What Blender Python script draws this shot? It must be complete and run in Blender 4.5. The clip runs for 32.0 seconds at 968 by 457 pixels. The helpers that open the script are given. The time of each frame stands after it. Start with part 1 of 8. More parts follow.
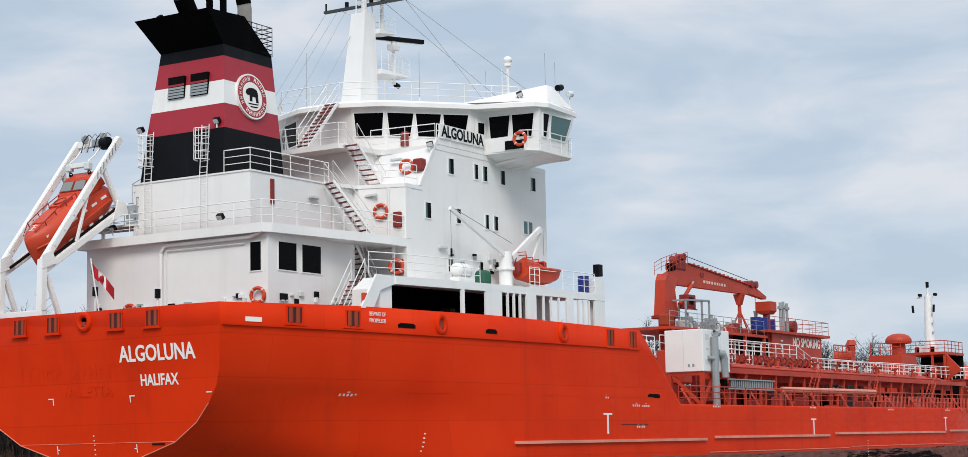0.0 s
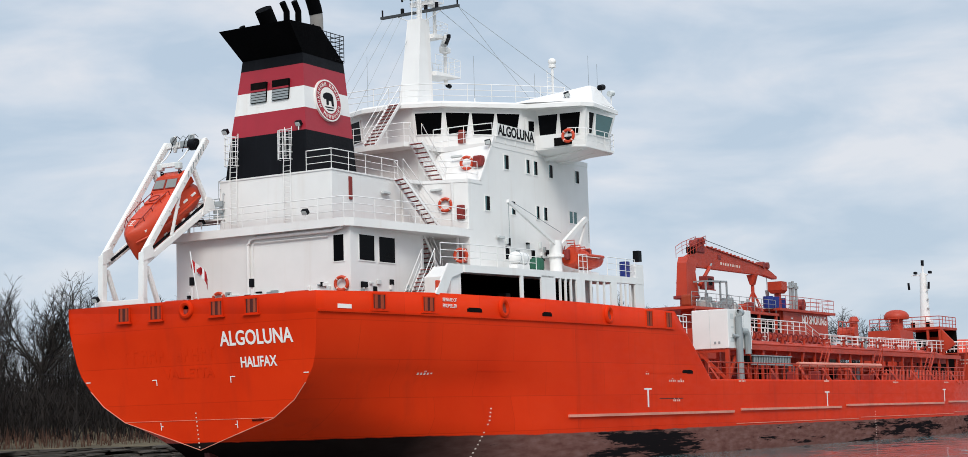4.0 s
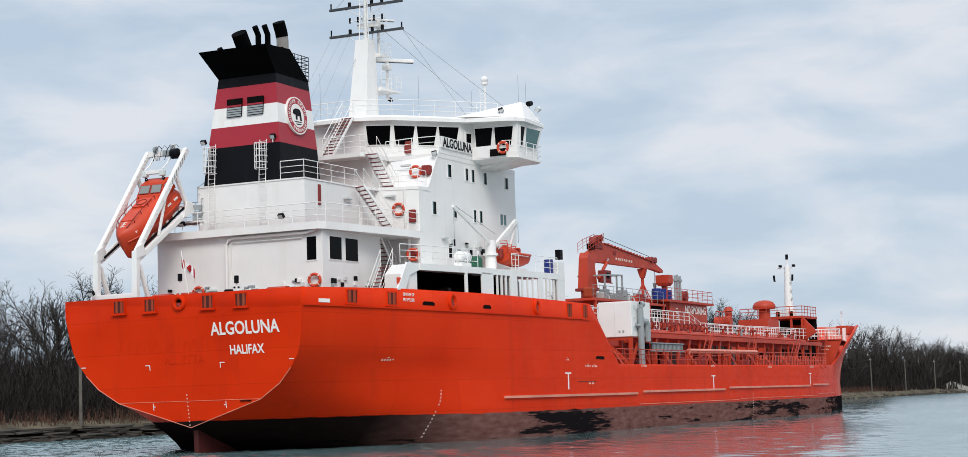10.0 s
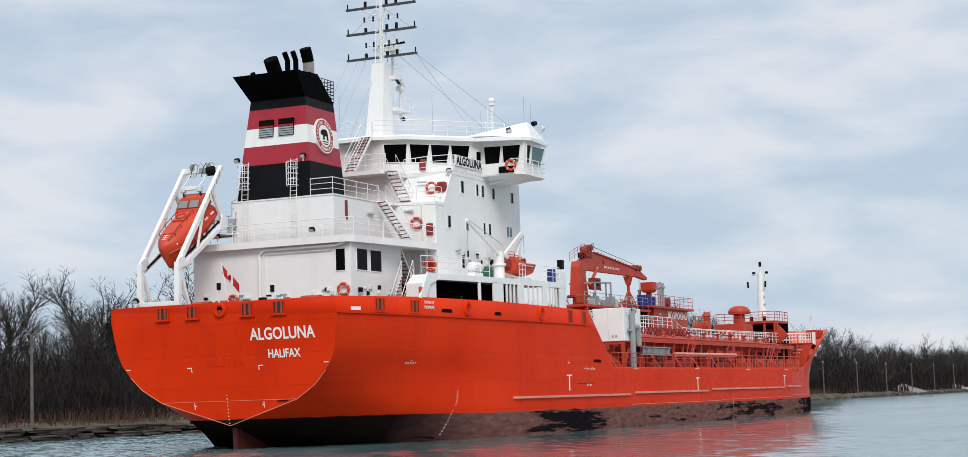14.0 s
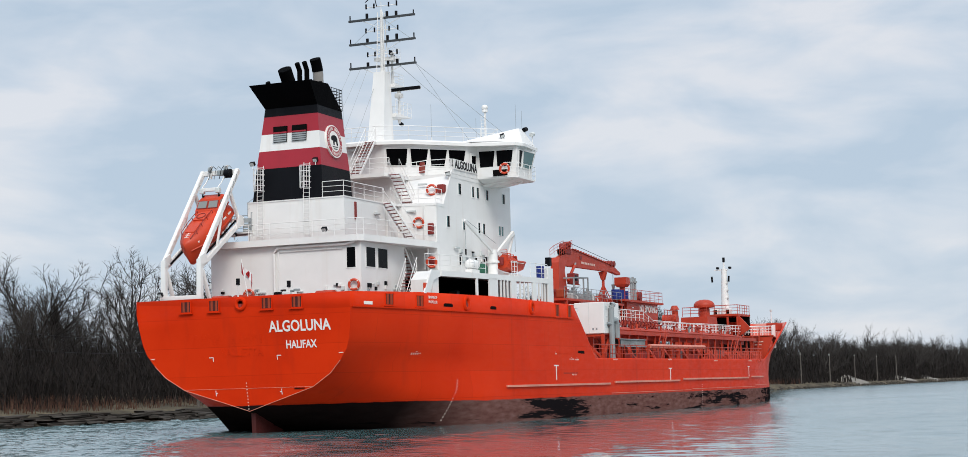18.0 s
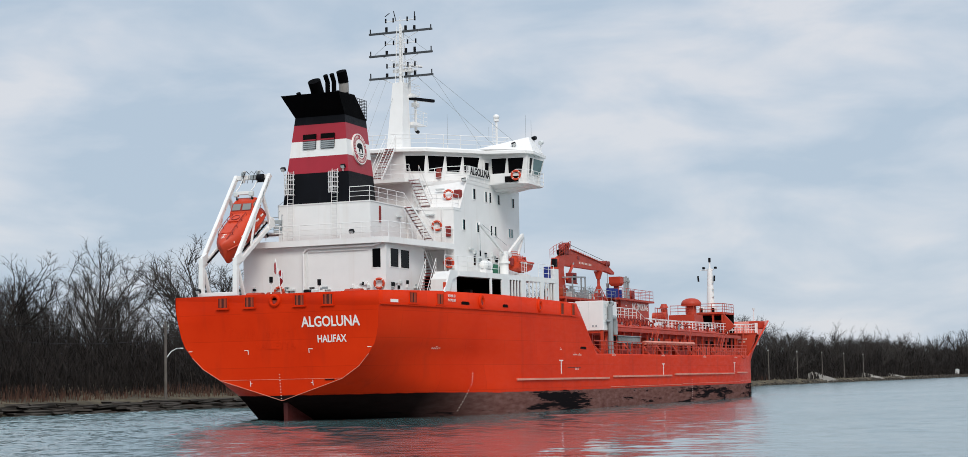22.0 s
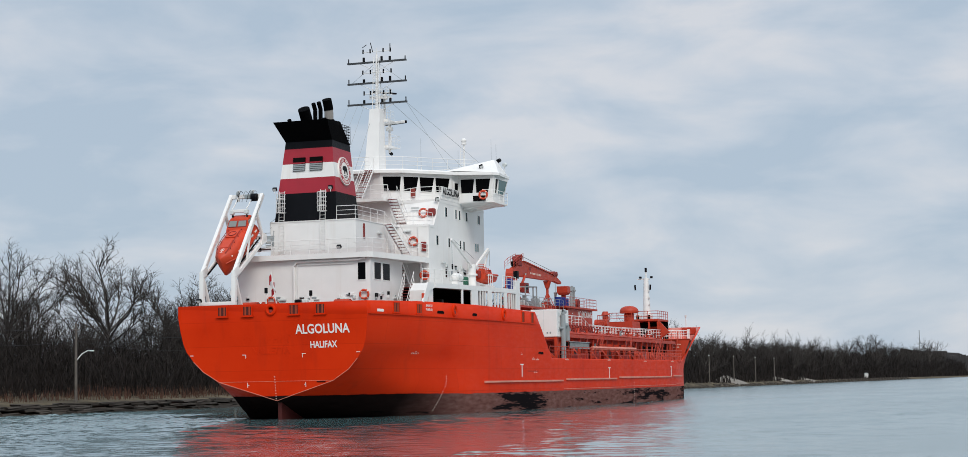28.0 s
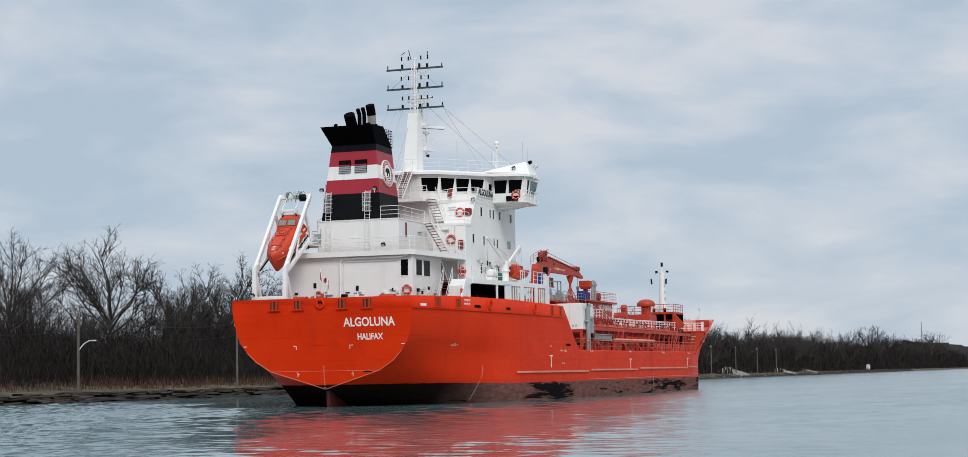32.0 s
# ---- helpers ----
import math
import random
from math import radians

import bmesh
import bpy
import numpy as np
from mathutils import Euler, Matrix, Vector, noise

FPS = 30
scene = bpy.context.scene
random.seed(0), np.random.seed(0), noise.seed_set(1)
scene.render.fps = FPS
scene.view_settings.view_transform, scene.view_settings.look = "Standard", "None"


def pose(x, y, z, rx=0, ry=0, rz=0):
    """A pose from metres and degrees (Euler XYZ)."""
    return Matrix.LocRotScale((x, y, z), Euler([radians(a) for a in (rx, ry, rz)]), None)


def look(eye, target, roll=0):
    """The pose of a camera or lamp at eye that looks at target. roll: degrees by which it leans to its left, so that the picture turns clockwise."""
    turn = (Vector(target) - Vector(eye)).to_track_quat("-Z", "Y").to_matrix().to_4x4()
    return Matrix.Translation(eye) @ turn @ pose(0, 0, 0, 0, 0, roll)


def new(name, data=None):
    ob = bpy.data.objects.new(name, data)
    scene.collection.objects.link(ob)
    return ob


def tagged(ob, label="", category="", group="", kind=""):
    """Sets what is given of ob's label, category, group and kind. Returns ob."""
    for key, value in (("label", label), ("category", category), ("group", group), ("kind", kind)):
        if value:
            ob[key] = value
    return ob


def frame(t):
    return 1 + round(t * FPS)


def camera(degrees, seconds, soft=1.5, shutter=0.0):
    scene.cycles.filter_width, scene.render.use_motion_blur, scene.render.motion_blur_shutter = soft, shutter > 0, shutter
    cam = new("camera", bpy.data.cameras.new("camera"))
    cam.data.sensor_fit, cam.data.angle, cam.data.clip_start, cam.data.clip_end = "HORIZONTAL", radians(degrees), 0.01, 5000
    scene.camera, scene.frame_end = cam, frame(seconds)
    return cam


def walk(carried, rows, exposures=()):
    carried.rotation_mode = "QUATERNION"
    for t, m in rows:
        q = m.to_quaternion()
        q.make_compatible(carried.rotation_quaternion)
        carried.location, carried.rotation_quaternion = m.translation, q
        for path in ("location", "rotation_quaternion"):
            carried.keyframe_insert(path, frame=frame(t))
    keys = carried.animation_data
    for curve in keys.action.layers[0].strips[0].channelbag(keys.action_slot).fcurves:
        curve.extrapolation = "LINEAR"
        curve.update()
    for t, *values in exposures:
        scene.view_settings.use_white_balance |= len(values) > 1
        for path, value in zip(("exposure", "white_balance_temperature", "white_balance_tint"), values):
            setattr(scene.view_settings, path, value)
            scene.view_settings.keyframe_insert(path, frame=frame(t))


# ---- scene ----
cam = camera(30.577, 32.0, soft=0.45)
EYE = (0.0, 0.0, 2.360)
# seconds, heading, tilt and lean of the hand-held camera, in degrees
VIEW = [
    (0, 32.28, 7.00, -1.17),
    (0.5, 32.49, 6.87, -1.16),
    (1, 32.75, 6.68, -1.14),
    (1.5, 32.98, 6.58, -1.14),
    (2, 33.06, 6.42, -1.23),
    (2.5, 32.92, 6.33, -1.37),
    (3, 32.61, 6.28, -1.52),
    (3.5, 32.23, 6.24, -1.62),
    (5.5, 28.02, 6.00, -1.88),
    (6, 27.67, 5.89, -1.85),
    (6.5, 27.44, 5.83, -1.81),
    (7, 27.27, 5.79, -1.80),
    (7.5, 27.12, 5.73, -1.77),
    (8, 26.91, 5.69, -1.78),
    (8.5, 26.71, 5.62, -1.78),
    (9, 26.49, 5.59, -1.76),
    (9.5, 26.30, 5.56, -1.78),
    (10, 26.09, 5.53, -1.83),
    (10.5, 25.89, 5.54, -1.80),
    (11, 25.72, 5.55, -1.81),
    (11.5, 25.57, 5.55, -1.83),
    (12, 25.39, 5.56, -1.84),
    (12.5, 25.19, 5.56, -1.87),
    (13, 25.01, 5.55, -1.82),
    (13.5, 24.85, 5.54, -1.84),
    (14, 24.61, 5.55, -1.83),
    (14.5, 24.36, 5.58, -1.91),
    (16.5, 23.38, 5.29, -1.94),
    (17, 23.21, 5.23, -1.84),
    (17.5, 23.00, 5.20, -1.77),
    (18, 22.89, 5.17, -1.65),
    (18.5, 22.84, 5.16, -1.56),
    (19, 22.67, 5.14, -1.49),
    (19.5, 22.59, 5.12, -1.46),
    (20, 22.51, 5.10, -1.41),
    (20.5, 22.44, 5.07, -1.38),
    (21, 22.29, 5.00, -1.33),
    (21.5, 22.12, 4.98, -1.28),
    (22, 21.92, 4.95, -1.17),
    (22.5, 21.60, 5.03, -1.07),
    (23, 21.31, 5.13, -1.08),
    (23.5, 20.87, 5.11, -1.11),
    (24, 20.51, 5.10, -1.14),
    (24.5, 20.20, 5.10, -1.16),
    (25, 19.92, 5.09, -1.19),
    (25.5, 19.68, 5.10, -1.11),
    (27.5, 19.20, 5.04, -1.11),
    (28, 19.15, 5.00, -1.09),
    (28.5, 19.18, 4.95, -1.08),
    (29, 19.20, 4.92, -1.03),
    (29.5, 19.35, 4.87, -1.02),
    (30, 19.41, 4.83, -1.00),
    (30.5, 19.35, 4.81, -1.03),
    (31, 19.34, 4.78, -1.01),
    (31.5, 19.23, 4.74, -1.03),
    (32, 19.23, 4.70, -0.95),
]
walk(cam, [(t, pose(*EYE, 90 + tilt, 0, turn - 90) @ pose(0, 0, 0, 0, 0, lean)) for t, turn, tilt, lean in VIEW],
     [(0, 0.1), (3, 0.13), (20, 0.1), (24, -0.05), (32, -0.06)])

# ---------------------------------------------------------------- light
world = bpy.data.worlds.new("overcast_sky")
scene.world = world
world.use_nodes = True
wn, wl = world.node_tree.nodes, world.node_tree.links
wn.clear()
w_out = wn.new("ShaderNodeOutputWorld")
w_bg = wn.new("ShaderNodeBackground")
w_bg.inputs["Strength"].default_value = 0.1
w_sky = wn.new("ShaderNodeTexSky")
w_sky.sky_type = "NISHITA"
w_sky.sun_disc = False
w_sky.sun_elevation = radians(42)
w_sky.sun_rotation = radians(240)
w_co = wn.new("ShaderNodeTexCoord")
w_map = wn.new("ShaderNodeMapping")
w_map.inputs["Scale"].default_value = (1.9, 1.9, 5.5)
w_n1 = wn.new("ShaderNodeTexNoise")
w_n1.inputs["Scale"].default_value = 4.6
w_n1.inputs["Detail"].default_value = 5
w_n1.inputs["Roughness"].default_value = 0.52
w_n1.inputs["Distortion"].default_value = 0.3
w_ramp = wn.new("ShaderNodeValToRGB")
w_ramp.color_ramp.elements[0].position = 0.38
w_ramp.color_ramp.elements[0].color = (4.6, 5.6, 6.75, 1)
w_ramp.color_ramp.elements[1].position = 0.67
w_ramp.color_ramp.elements[1].color = (6.95, 7.2, 7.7, 1)
mid = w_ramp.color_ramp.elements.new(0.53)
mid.color = (5.7, 6.4, 7.3, 1)
w_mix = wn.new("ShaderNodeMixRGB")
w_mix.inputs[0].default_value = 0.93
wl.new(w_co.outputs["Generated"], w_map.inputs["Vector"])
wl.new(w_map.outputs["Vector"], w_n1.inputs["Vector"])
wl.new(w_n1.outputs["Fac"], w_ramp.inputs["Fac"])
wl.new(w_sky.outputs["Color"], w_mix.inputs[1])
wl.new(w_ramp.outputs["Color"], w_mix.inputs[2])
# an overcast sky brightens towards the zenith
w_sep = wn.new("ShaderNodeSeparateXYZ")
w_up = wn.new("ShaderNodeMapRange")
w_up.interpolation_type = "SMOOTHSTEP"
w_up.inputs["From Min"].default_value = 0.27
w_up.inputs["From Max"].default_value = 1.0
w_up.inputs["To Min"].default_value = 1.0
w_up.inputs["To Max"].default_value = 1.7
w_lift = wn.new("ShaderNodeVectorMath")
w_lift.operation = "SCALE"
wl.new(w_co.outputs["Generated"], w_sep.inputs[0])
wl.new(w_sep.outputs["Z"], w_up.inputs["Value"])
wl.new(w_mix.outputs["Color"], w_lift.inputs[0])
wl.new(w_up.outputs[0], w_lift.inputs["Scale"])
wl.new(w_lift.outputs["Vector"], w_bg.inputs["Color"])
wl.new(w_bg.outputs["Background"], w_out.inputs["Surface"])

sun_data = bpy.data.lights.new("sun", "SUN")
sun_data.energy = 2.1
sun_data.angle = radians(26)
sun_data.color = (1.0, 0.96, 0.9)
sun = new("sun", sun_data)
sun.matrix_world = look((-90, -60, 98), (0, 0, 0))

# ---------------------------------------------------------------- materials
def shader(name, rough=0.5, metal=0.0, spec=0.5):
    m = bpy.data.materials.new(name)
    m.use_nodes = True
    b = m.node_tree.nodes["Principled BSDF"]
    b.inputs["Roughness"].default_value = rough
    b.inputs["Metallic"].default_value = metal
    b.inputs["Specular IOR Level"].default_value = spec
    return m, m.node_tree.nodes, m.node_tree.links, b


def noise_node(n, l, scale, detail=5, vec=None, stretch=None, kind="Object", rough=0.55):
    co = n.new("ShaderNodeTexCoord")
    src = co.outputs[kind]
    if stretch:
        mp = n.new("ShaderNodeMapping")
        mp.inputs["Scale"].default_value = stretch
        l.new(src, mp.inputs["Vector"])
        src = mp.outputs["Vector"]
    t = n.new("ShaderNodeTexNoise")
    t.inputs["Scale"].default_value = scale
    t.inputs["Detail"].default_value = detail
    t.inputs["Roughness"].default_value = rough
    l.new(src, t.inputs["Vector"])
    return t.outputs["Fac"]


def ramp(n, l, fac, stops):
    r = n.new("ShaderNodeValToRGB")
    e = r.color_ramp.elements
    e[0].position, e[0].color = stops[0][0], (*stops[0][1], 1)
    e[1].position, e[1].color = stops[-1][0], (*stops[-1][1], 1)
    for p, c in stops[1:-1]:
        x = e.new(p)
        x.color = (*c, 1)
    l.new(fac, r.inputs["Fac"])
    return r.outputs["Color"]


def mixc(n, l, fac, a, b, mode="MIX"):
    x = n.new("ShaderNodeMixRGB")
    x.blend_type = mode
    for k, v in ((0, fac), (1, a), (2, b)):
        if isinstance(v, (int, float)):
            x.inputs[k].default_value = v
        elif isinstance(v, tuple):
            x.inputs[k].default_value = (*v, 1)
        else:
            l.new(v, x.inputs[k])
    return x.outputs["Color"]


def bump(n, l, b, height, strength=0.2, dist=0.02):
    u = n.new("ShaderNodeBump")
    u.inputs["Strength"].default_value = strength
    u.inputs["Distance"].default_value = dist
    l.new(height, u.inputs["Height"])
    l.new(u.outputs["Normal"], b.inputs["Normal"])


def paint(name, col, rough=0.42, wear=0.18, dirt=(0.25, 0.14, 0.08), streak=0.35, scale=1.0, spec=0.35):
    """Marine paint: cloudy tone, run marks down the plates, faint relief."""
    m, n, l, b = shader(name, rough, 0.0, spec)
    cloud = noise_node(n, l, 0.45 * scale, 6)
    fine = noise_node(n, l, 9.0 * scale, 4)
    runs = noise_node(n, l, 1.0 * scale, 5, stretch=(1.6, 1.6, 0.12))
    lo = tuple(c * (1 - wear) for c in col)
    hi = tuple(min(1, c * (1 + wear * 0.4)) for c in col)
    c1 = ramp(n, l, cloud, [(0.3, lo), (0.7, hi)])
    f = ramp(n, l, runs, [(0.56, (0, 0, 0)), (0.78, (streak,) * 3)])
    c2 = mixc(n, l, f, c1, dirt)
    l.new(c2, b.inputs["Base Color"])
    r = ramp(n, l, fine, [(0.3, (rough * 0.85,) * 3), (0.7, (min(1, rough * 1.2),) * 3)])
    l.new(r, b.inputs["Roughness"])
    bump(n, l, b, cloud, 0.12, 0.05)
    return m


def hull_paint():
    """Orange topsides over a worn maroon boot top with black rubbed patches and painted-in shade at the stern."""
    m, n, l, b = shader("hull_paint", 0.45, 0.0, 0.1)
    co = n.new("ShaderNodeTexCoord")
    sep = n.new("ShaderNodeSeparateXYZ")
    l.new(co.outputs["Object"], sep.inputs[0])
    cloud = noise_node(n, l, 0.16, 7)
    runs = noise_node(n, l, 0.9, 6, stretch=(1.3, 1.3, 0.1))
    grit = noise_node(n, l, 2.4, 8, stretch=(0.35, 0.35, 1.4))
    plates = noise_node(n, l, 0.5, 2, stretch=(0.35, 0.35, 1.0))
    top = ramp(n, l, cloud, [(0.25, (0.57, 0.024, 0.003)), (0.5, (0.67, 0.033, 0.0042)), (0.75, (0.72, 0.041, 0.0055))])
    f = ramp(n, l, runs, [(0.55, (0, 0, 0)), (0.8, (0.34, 0.34, 0.34))])
    top = mixc(n, l, f, top, (0.36, 0.025, 0.01))
    f2 = ramp(n, l, grit, [(0.66, (0, 0, 0)), (0.8, (0.5, 0.5, 0.5))])
    top = mixc(n, l, mixc(n, l, 1.0, f2, ramp(n, l, plates, [(0.55, (0, 0, 0)), (0.7, (0.5, 0.5, 0.5))]), "MULTIPLY"), top, (0.5, 0.2, 0.13))
    # plating: each strake slightly its own tone, thin seams
    br = n.new("ShaderNodeTexBrick")
    mpb = n.new("ShaderNodeMapping")
    mpb.inputs["Rotation"].default_value = (radians(90), 0, 0)
    l.new(co.outputs["Object"], mpb.inputs["Vector"])
    l.new(mpb.outputs["Vector"], br.inputs["Vector"])
    br.inputs["Color1"].default_value = (1, 1, 1, 1)
    br.inputs["Color2"].default_value = (0.93, 0.92, 0.92, 1)
    br.inputs["Mortar"].default_value = (0.78, 0.74, 0.74, 1)
    br.inputs["Scale"].default_value = 1.0
    br.inputs["Brick Width"].default_value = 6.0
    br.inputs["Row Height"].default_value = 1.8
    br.inputs["Mortar Size"].default_value = 0.018
    top = mixc(n, l, 0.85, top, br.outputs["Color"], "MULTIPLY")
    # paint scoured pale towards the stem
    fore = n.new("ShaderNodeMapRange")
    fore.inputs["From Min"].default_value = 112.0
    fore.inputs["From Max"].default_value = 131.0
    l.new(sep.outputs["X"], fore.inputs["Value"])
    scour = noise_node(n, l, 0.5, 6, stretch=(0.5, 0.5, 1.2), rough=0.7)
    fs = n.new("ShaderNodeMath")
    fs.operation = "MULTIPLY"
    l.new(fore.outputs[0], fs.inputs[0])
    l.new(ramp(n, l, scour, [(0.36, (0, 0, 0)), (0.62, (0.75, 0.75, 0.75))]), fs.inputs[1])
    top = mixc(n, l, fs.outputs[0], top, (0.55, 0.3, 0.25))
    boot = ramp(n, l, grit, [(0.2, (0.1, 0.038, 0.032)), (0.5, (0.165, 0.078, 0.066)), (0.8, (0.23, 0.13, 0.115))])
    patch = noise_node(n, l, 0.8, 9, stretch=(0.16, 0.16, 2.2), rough=0.74)
    # rubbed bare where quay fenders touch: abaft midships and at the shoulder
    rub = n.new("ShaderNodeValToRGB")
    rub.color_ramp.elements[0].position, rub.color_ramp.elements[0].color = 0.15, (0, 0, 0, 1)
    rub.color_ramp.elements[1].position, rub.color_ramp.elements[1].color = 0.95, (0.36, 0.36, 0.36, 1)
    for pos, v in ((0.185, 0.15), (0.24, 0.15), (0.265, 0.02), (0.45, 0.06), (0.6, 0.12), (0.66, 0.05), (0.78, 0.17)):
        rub.color_ramp.elements.new(pos).color = (v, v, v, 1)
    far_x = n.new("ShaderNodeMath")
    far_x.operation = "DIVIDE"
    l.new(sep.outputs["X"], far_x.inputs[0])
    far_x.inputs[1].default_value = 140.0
    l.new(far_x.outputs[0], rub.inputs["Fac"])
    worn = n.new("ShaderNodeMath")
    l.new(patch, worn.inputs[0])
    l.new(rub.outputs["Color"], worn.inputs[1])
    boot = mixc(n, l, ramp(n, l, worn.outputs[0], [(0.6, (0, 0, 0)), (0.63, (1, 1, 1))]), boot, (0.012, 0.01, 0.011))
    # boot top goes near black aft: shade of the stern overhang, painted in
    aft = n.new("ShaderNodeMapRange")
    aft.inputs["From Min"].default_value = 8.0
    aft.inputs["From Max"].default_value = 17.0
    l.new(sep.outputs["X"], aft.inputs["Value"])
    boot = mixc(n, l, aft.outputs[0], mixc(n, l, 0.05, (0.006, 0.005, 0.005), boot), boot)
    # waterline edge, uneven
    edge = n.new("ShaderNodeMath")
    edge.operation = "MULTIPLY_ADD"
    l.new(grit, edge.inputs[0])
    edge.inputs[1].default_value = -0.16
    lift = n.new("ShaderNodeMath")
    lift.operation = "MULTIPLY_ADD"
    l.new(aft.outputs[0], lift.inputs[0])
    lift.inputs[1].default_value = 0.15
    l.new(sep.outputs["Z"], lift.inputs[2])
    l.new(lift.outputs[0], edge.inputs[2])
    lvl = n.new("ShaderNodeMapRange")
    lvl.inputs["From Min"].default_value = 1.62
    lvl.inputs["From Max"].default_value = 1.68
    l.new(edge.outputs[0], lvl.inputs["Value"])
    col = mixc(n, l, lvl.outputs[0], boot, top)
    gloss = n.new("ShaderNodeMapRange")
    gloss.inputs["To Min"].default_value = 0.0
    gloss.inputs["To Max"].default_value = 0.05
    l.new(lvl.outputs[0], gloss.inputs["Value"])
    l.new(gloss.outputs[0], b.inputs["Specular IOR Level"])
    l.new(col, b.inputs["Base Color"])
    l.new(ramp(n, l, grit, [(0.3, (0.4,) * 3), (0.8, (0.6,) * 3)]), b.inputs["Roughness"])
    bump(n, l, b, plates, 0.35, 0.14)
    return m


def water_mat():
    """Silty canal water: slow swell and short ripples, ruffled by the wind along the far quay."""
    m, n, l, b = shader("canal_water", 0.06, 0.0, 0.5)
    b.inputs["IOR"].default_value = 2.2
    def math_node(op, a, k, c=None):
        d = n.new("ShaderNodeMath")
        d.operation = op
        for i, v in enumerate((a, k, c)):
            if isinstance(v, (int, float)):
                d.inputs[i].default_value = v
            elif v is not None:
                l.new(v, d.inputs[i])
        return d.outputs[0]
    tone = noise_node(n, l, 0.03, 3, stretch=(0.5, 1.2, 1))
    l.new(ramp(n, l, tone, [(0.35, (0.095, 0.16, 0.165)), (0.65, (0.125, 0.195, 0.2))]), b.inputs["Base Color"])
    fine = noise_node(n, l, 1.25, 1, stretch=(0.8, 1.2, 1))
    mid_wave = noise_node(n, l, 0.5, 2, stretch=(0.8, 1.2, 1))
    swell = noise_node(n, l, 0.1, 2, stretch=(0.6, 1.3, 1))
    patch = noise_node(n, l, 0.05, 4, stretch=(0.45, 1.5, 1), rough=0.6)
    co = n.new("ShaderNodeTexCoord")
    sep = n.new("ShaderNodeSeparateXYZ")
    l.new(co.outputs["Object"], sep.inputs[0])
    shore = math_node("MULTIPLY_ADD", sep.outputs["X"], -0.56, sep.outputs["Y"])
    windy = n.new("ShaderNodeMapRange")
    windy.interpolation_type = "SMOOTHSTEP"
    windy.inputs["From Min"].default_value = -6.0
    windy.inputs["From Max"].default_value = 12.0
    l.new(math_node("MULTIPLY_ADD", patch, 14.0, math_node("ADD", shore, -7.0)), windy.inputs["Value"])
    # smoother water in the lee of the fairway, where a passing hull is mirrored
    def rise(value, lo, hi):
        q = n.new("ShaderNodeMapRange")
        q.interpolation_type = "SMOOTHSTEP"
        q.inputs["From Min"].default_value, q.inputs["From Max"].default_value = lo, hi
        l.new(value, q.inputs["Value"])
        return q.outputs[0]
    wander = math_node("MULTIPLY_ADD", patch, 10.0, -5.0)
    inner = rise(math_node("ADD", math_node("MULTIPLY_ADD", sep.outputs["X"], -0.235, sep.outputs["Y"]), wander), -2.0, 5.0)
    outer = rise(math_node("ADD", shore, wander), 4.0, -4.0)
    lee = math_node("MULTIPLY", inner, outer)
    h = math_node("MULTIPLY_ADD", swell, 2.6, math_node("MULTIPLY_ADD", mid_wave, 1.5, math_node("MULTIPLY", fine, 1.3)))
    calm = math_node("MULTIPLY_ADD", windy.outputs[0], 1.7, ramp(n, l, patch, [(0.36, (0.55,) * 3), (0.64, (1.0,) * 3)]))
    still = math_node("MULTIPLY_ADD", lee, -0.55, 1.0)
    bump(n, l, b, math_node("MULTIPLY", h, math_node("MULTIPLY", calm, still)), 1.0, 0.026)
    rough = math_node("MULTIPLY_ADD", windy.outputs[0], -0.06, math_node("MULTIPLY_ADD", patch, 0.14, 0.1))
    l.new(math_node("MULTIPLY_ADD", lee, -0.1, rough), b.inputs["Roughness"])
    return m


def bark_mat(name, a, c, island=False):
    m, n, l, b = shader(name, 0.9, 0, 0.2)
    f = noise_node(n, l, 1.3, 5)
    src = n.new("ShaderNodeNewGeometry").outputs["Random Per Island"] if island else n.new("ShaderNodeObjectInfo").outputs["Random"]
    k = ramp(n, l, f, [(0.3, a), (0.7, c)])
    k = mixc(n, l, mixc(n, l, 1.0, src, (0.7, 0.7, 0.7) if island else (0.35, 0.35, 0.35), "MULTIPLY"), k, tuple(v * 0.35 for v in a))
    l.new(k, b.inputs["Base Color"])
    return m


def earth_mat():
    m, n, l, b = shader("bank_earth", 0.95, 0, 0.2)
    f = noise_node(n, l, 0.25, 8)
    g = noise_node(n, l, 3.0, 6)
    k = ramp(n, l, f, [(0.3, (0.035, 0.03, 0.022)), (0.5, (0.085, 0.07, 0.045)), (0.72, (0.16, 0.13, 0.085))])
    k = mixc(n, l, ramp(n, l, g, [(0.45, (0, 0, 0)), (0.75, (0.5, 0.5, 0.5))]), k, (0.06, 0.04, 0.025))
    l.new(k, b.inputs["Base Color"])
    bump(n, l, b, g, 0.6, 0.15)
    return m


def stone_mat(name, a, c):
    m, n, l, b = shader(name, 0.9, 0, 0.25)
    f = noise_node(n, l, 0.8, 8)
    g = noise_node(n, l, 5.0, 6)
    oi = n.new("ShaderNodeObjectInfo")
    k = ramp(n, l, f, [(0.3, a), (0.7, c)])
    k = mixc(n, l, mixc(n, l, 1.0, oi.outputs["Random"], (0.6, 0.6, 0.6), "MULTIPLY"), k, (0.07, 0.06, 0.05))
    l.new(k, b.inputs["Base Color"])
    bump(n, l, b, g, 0.7, 0.06)
    return m


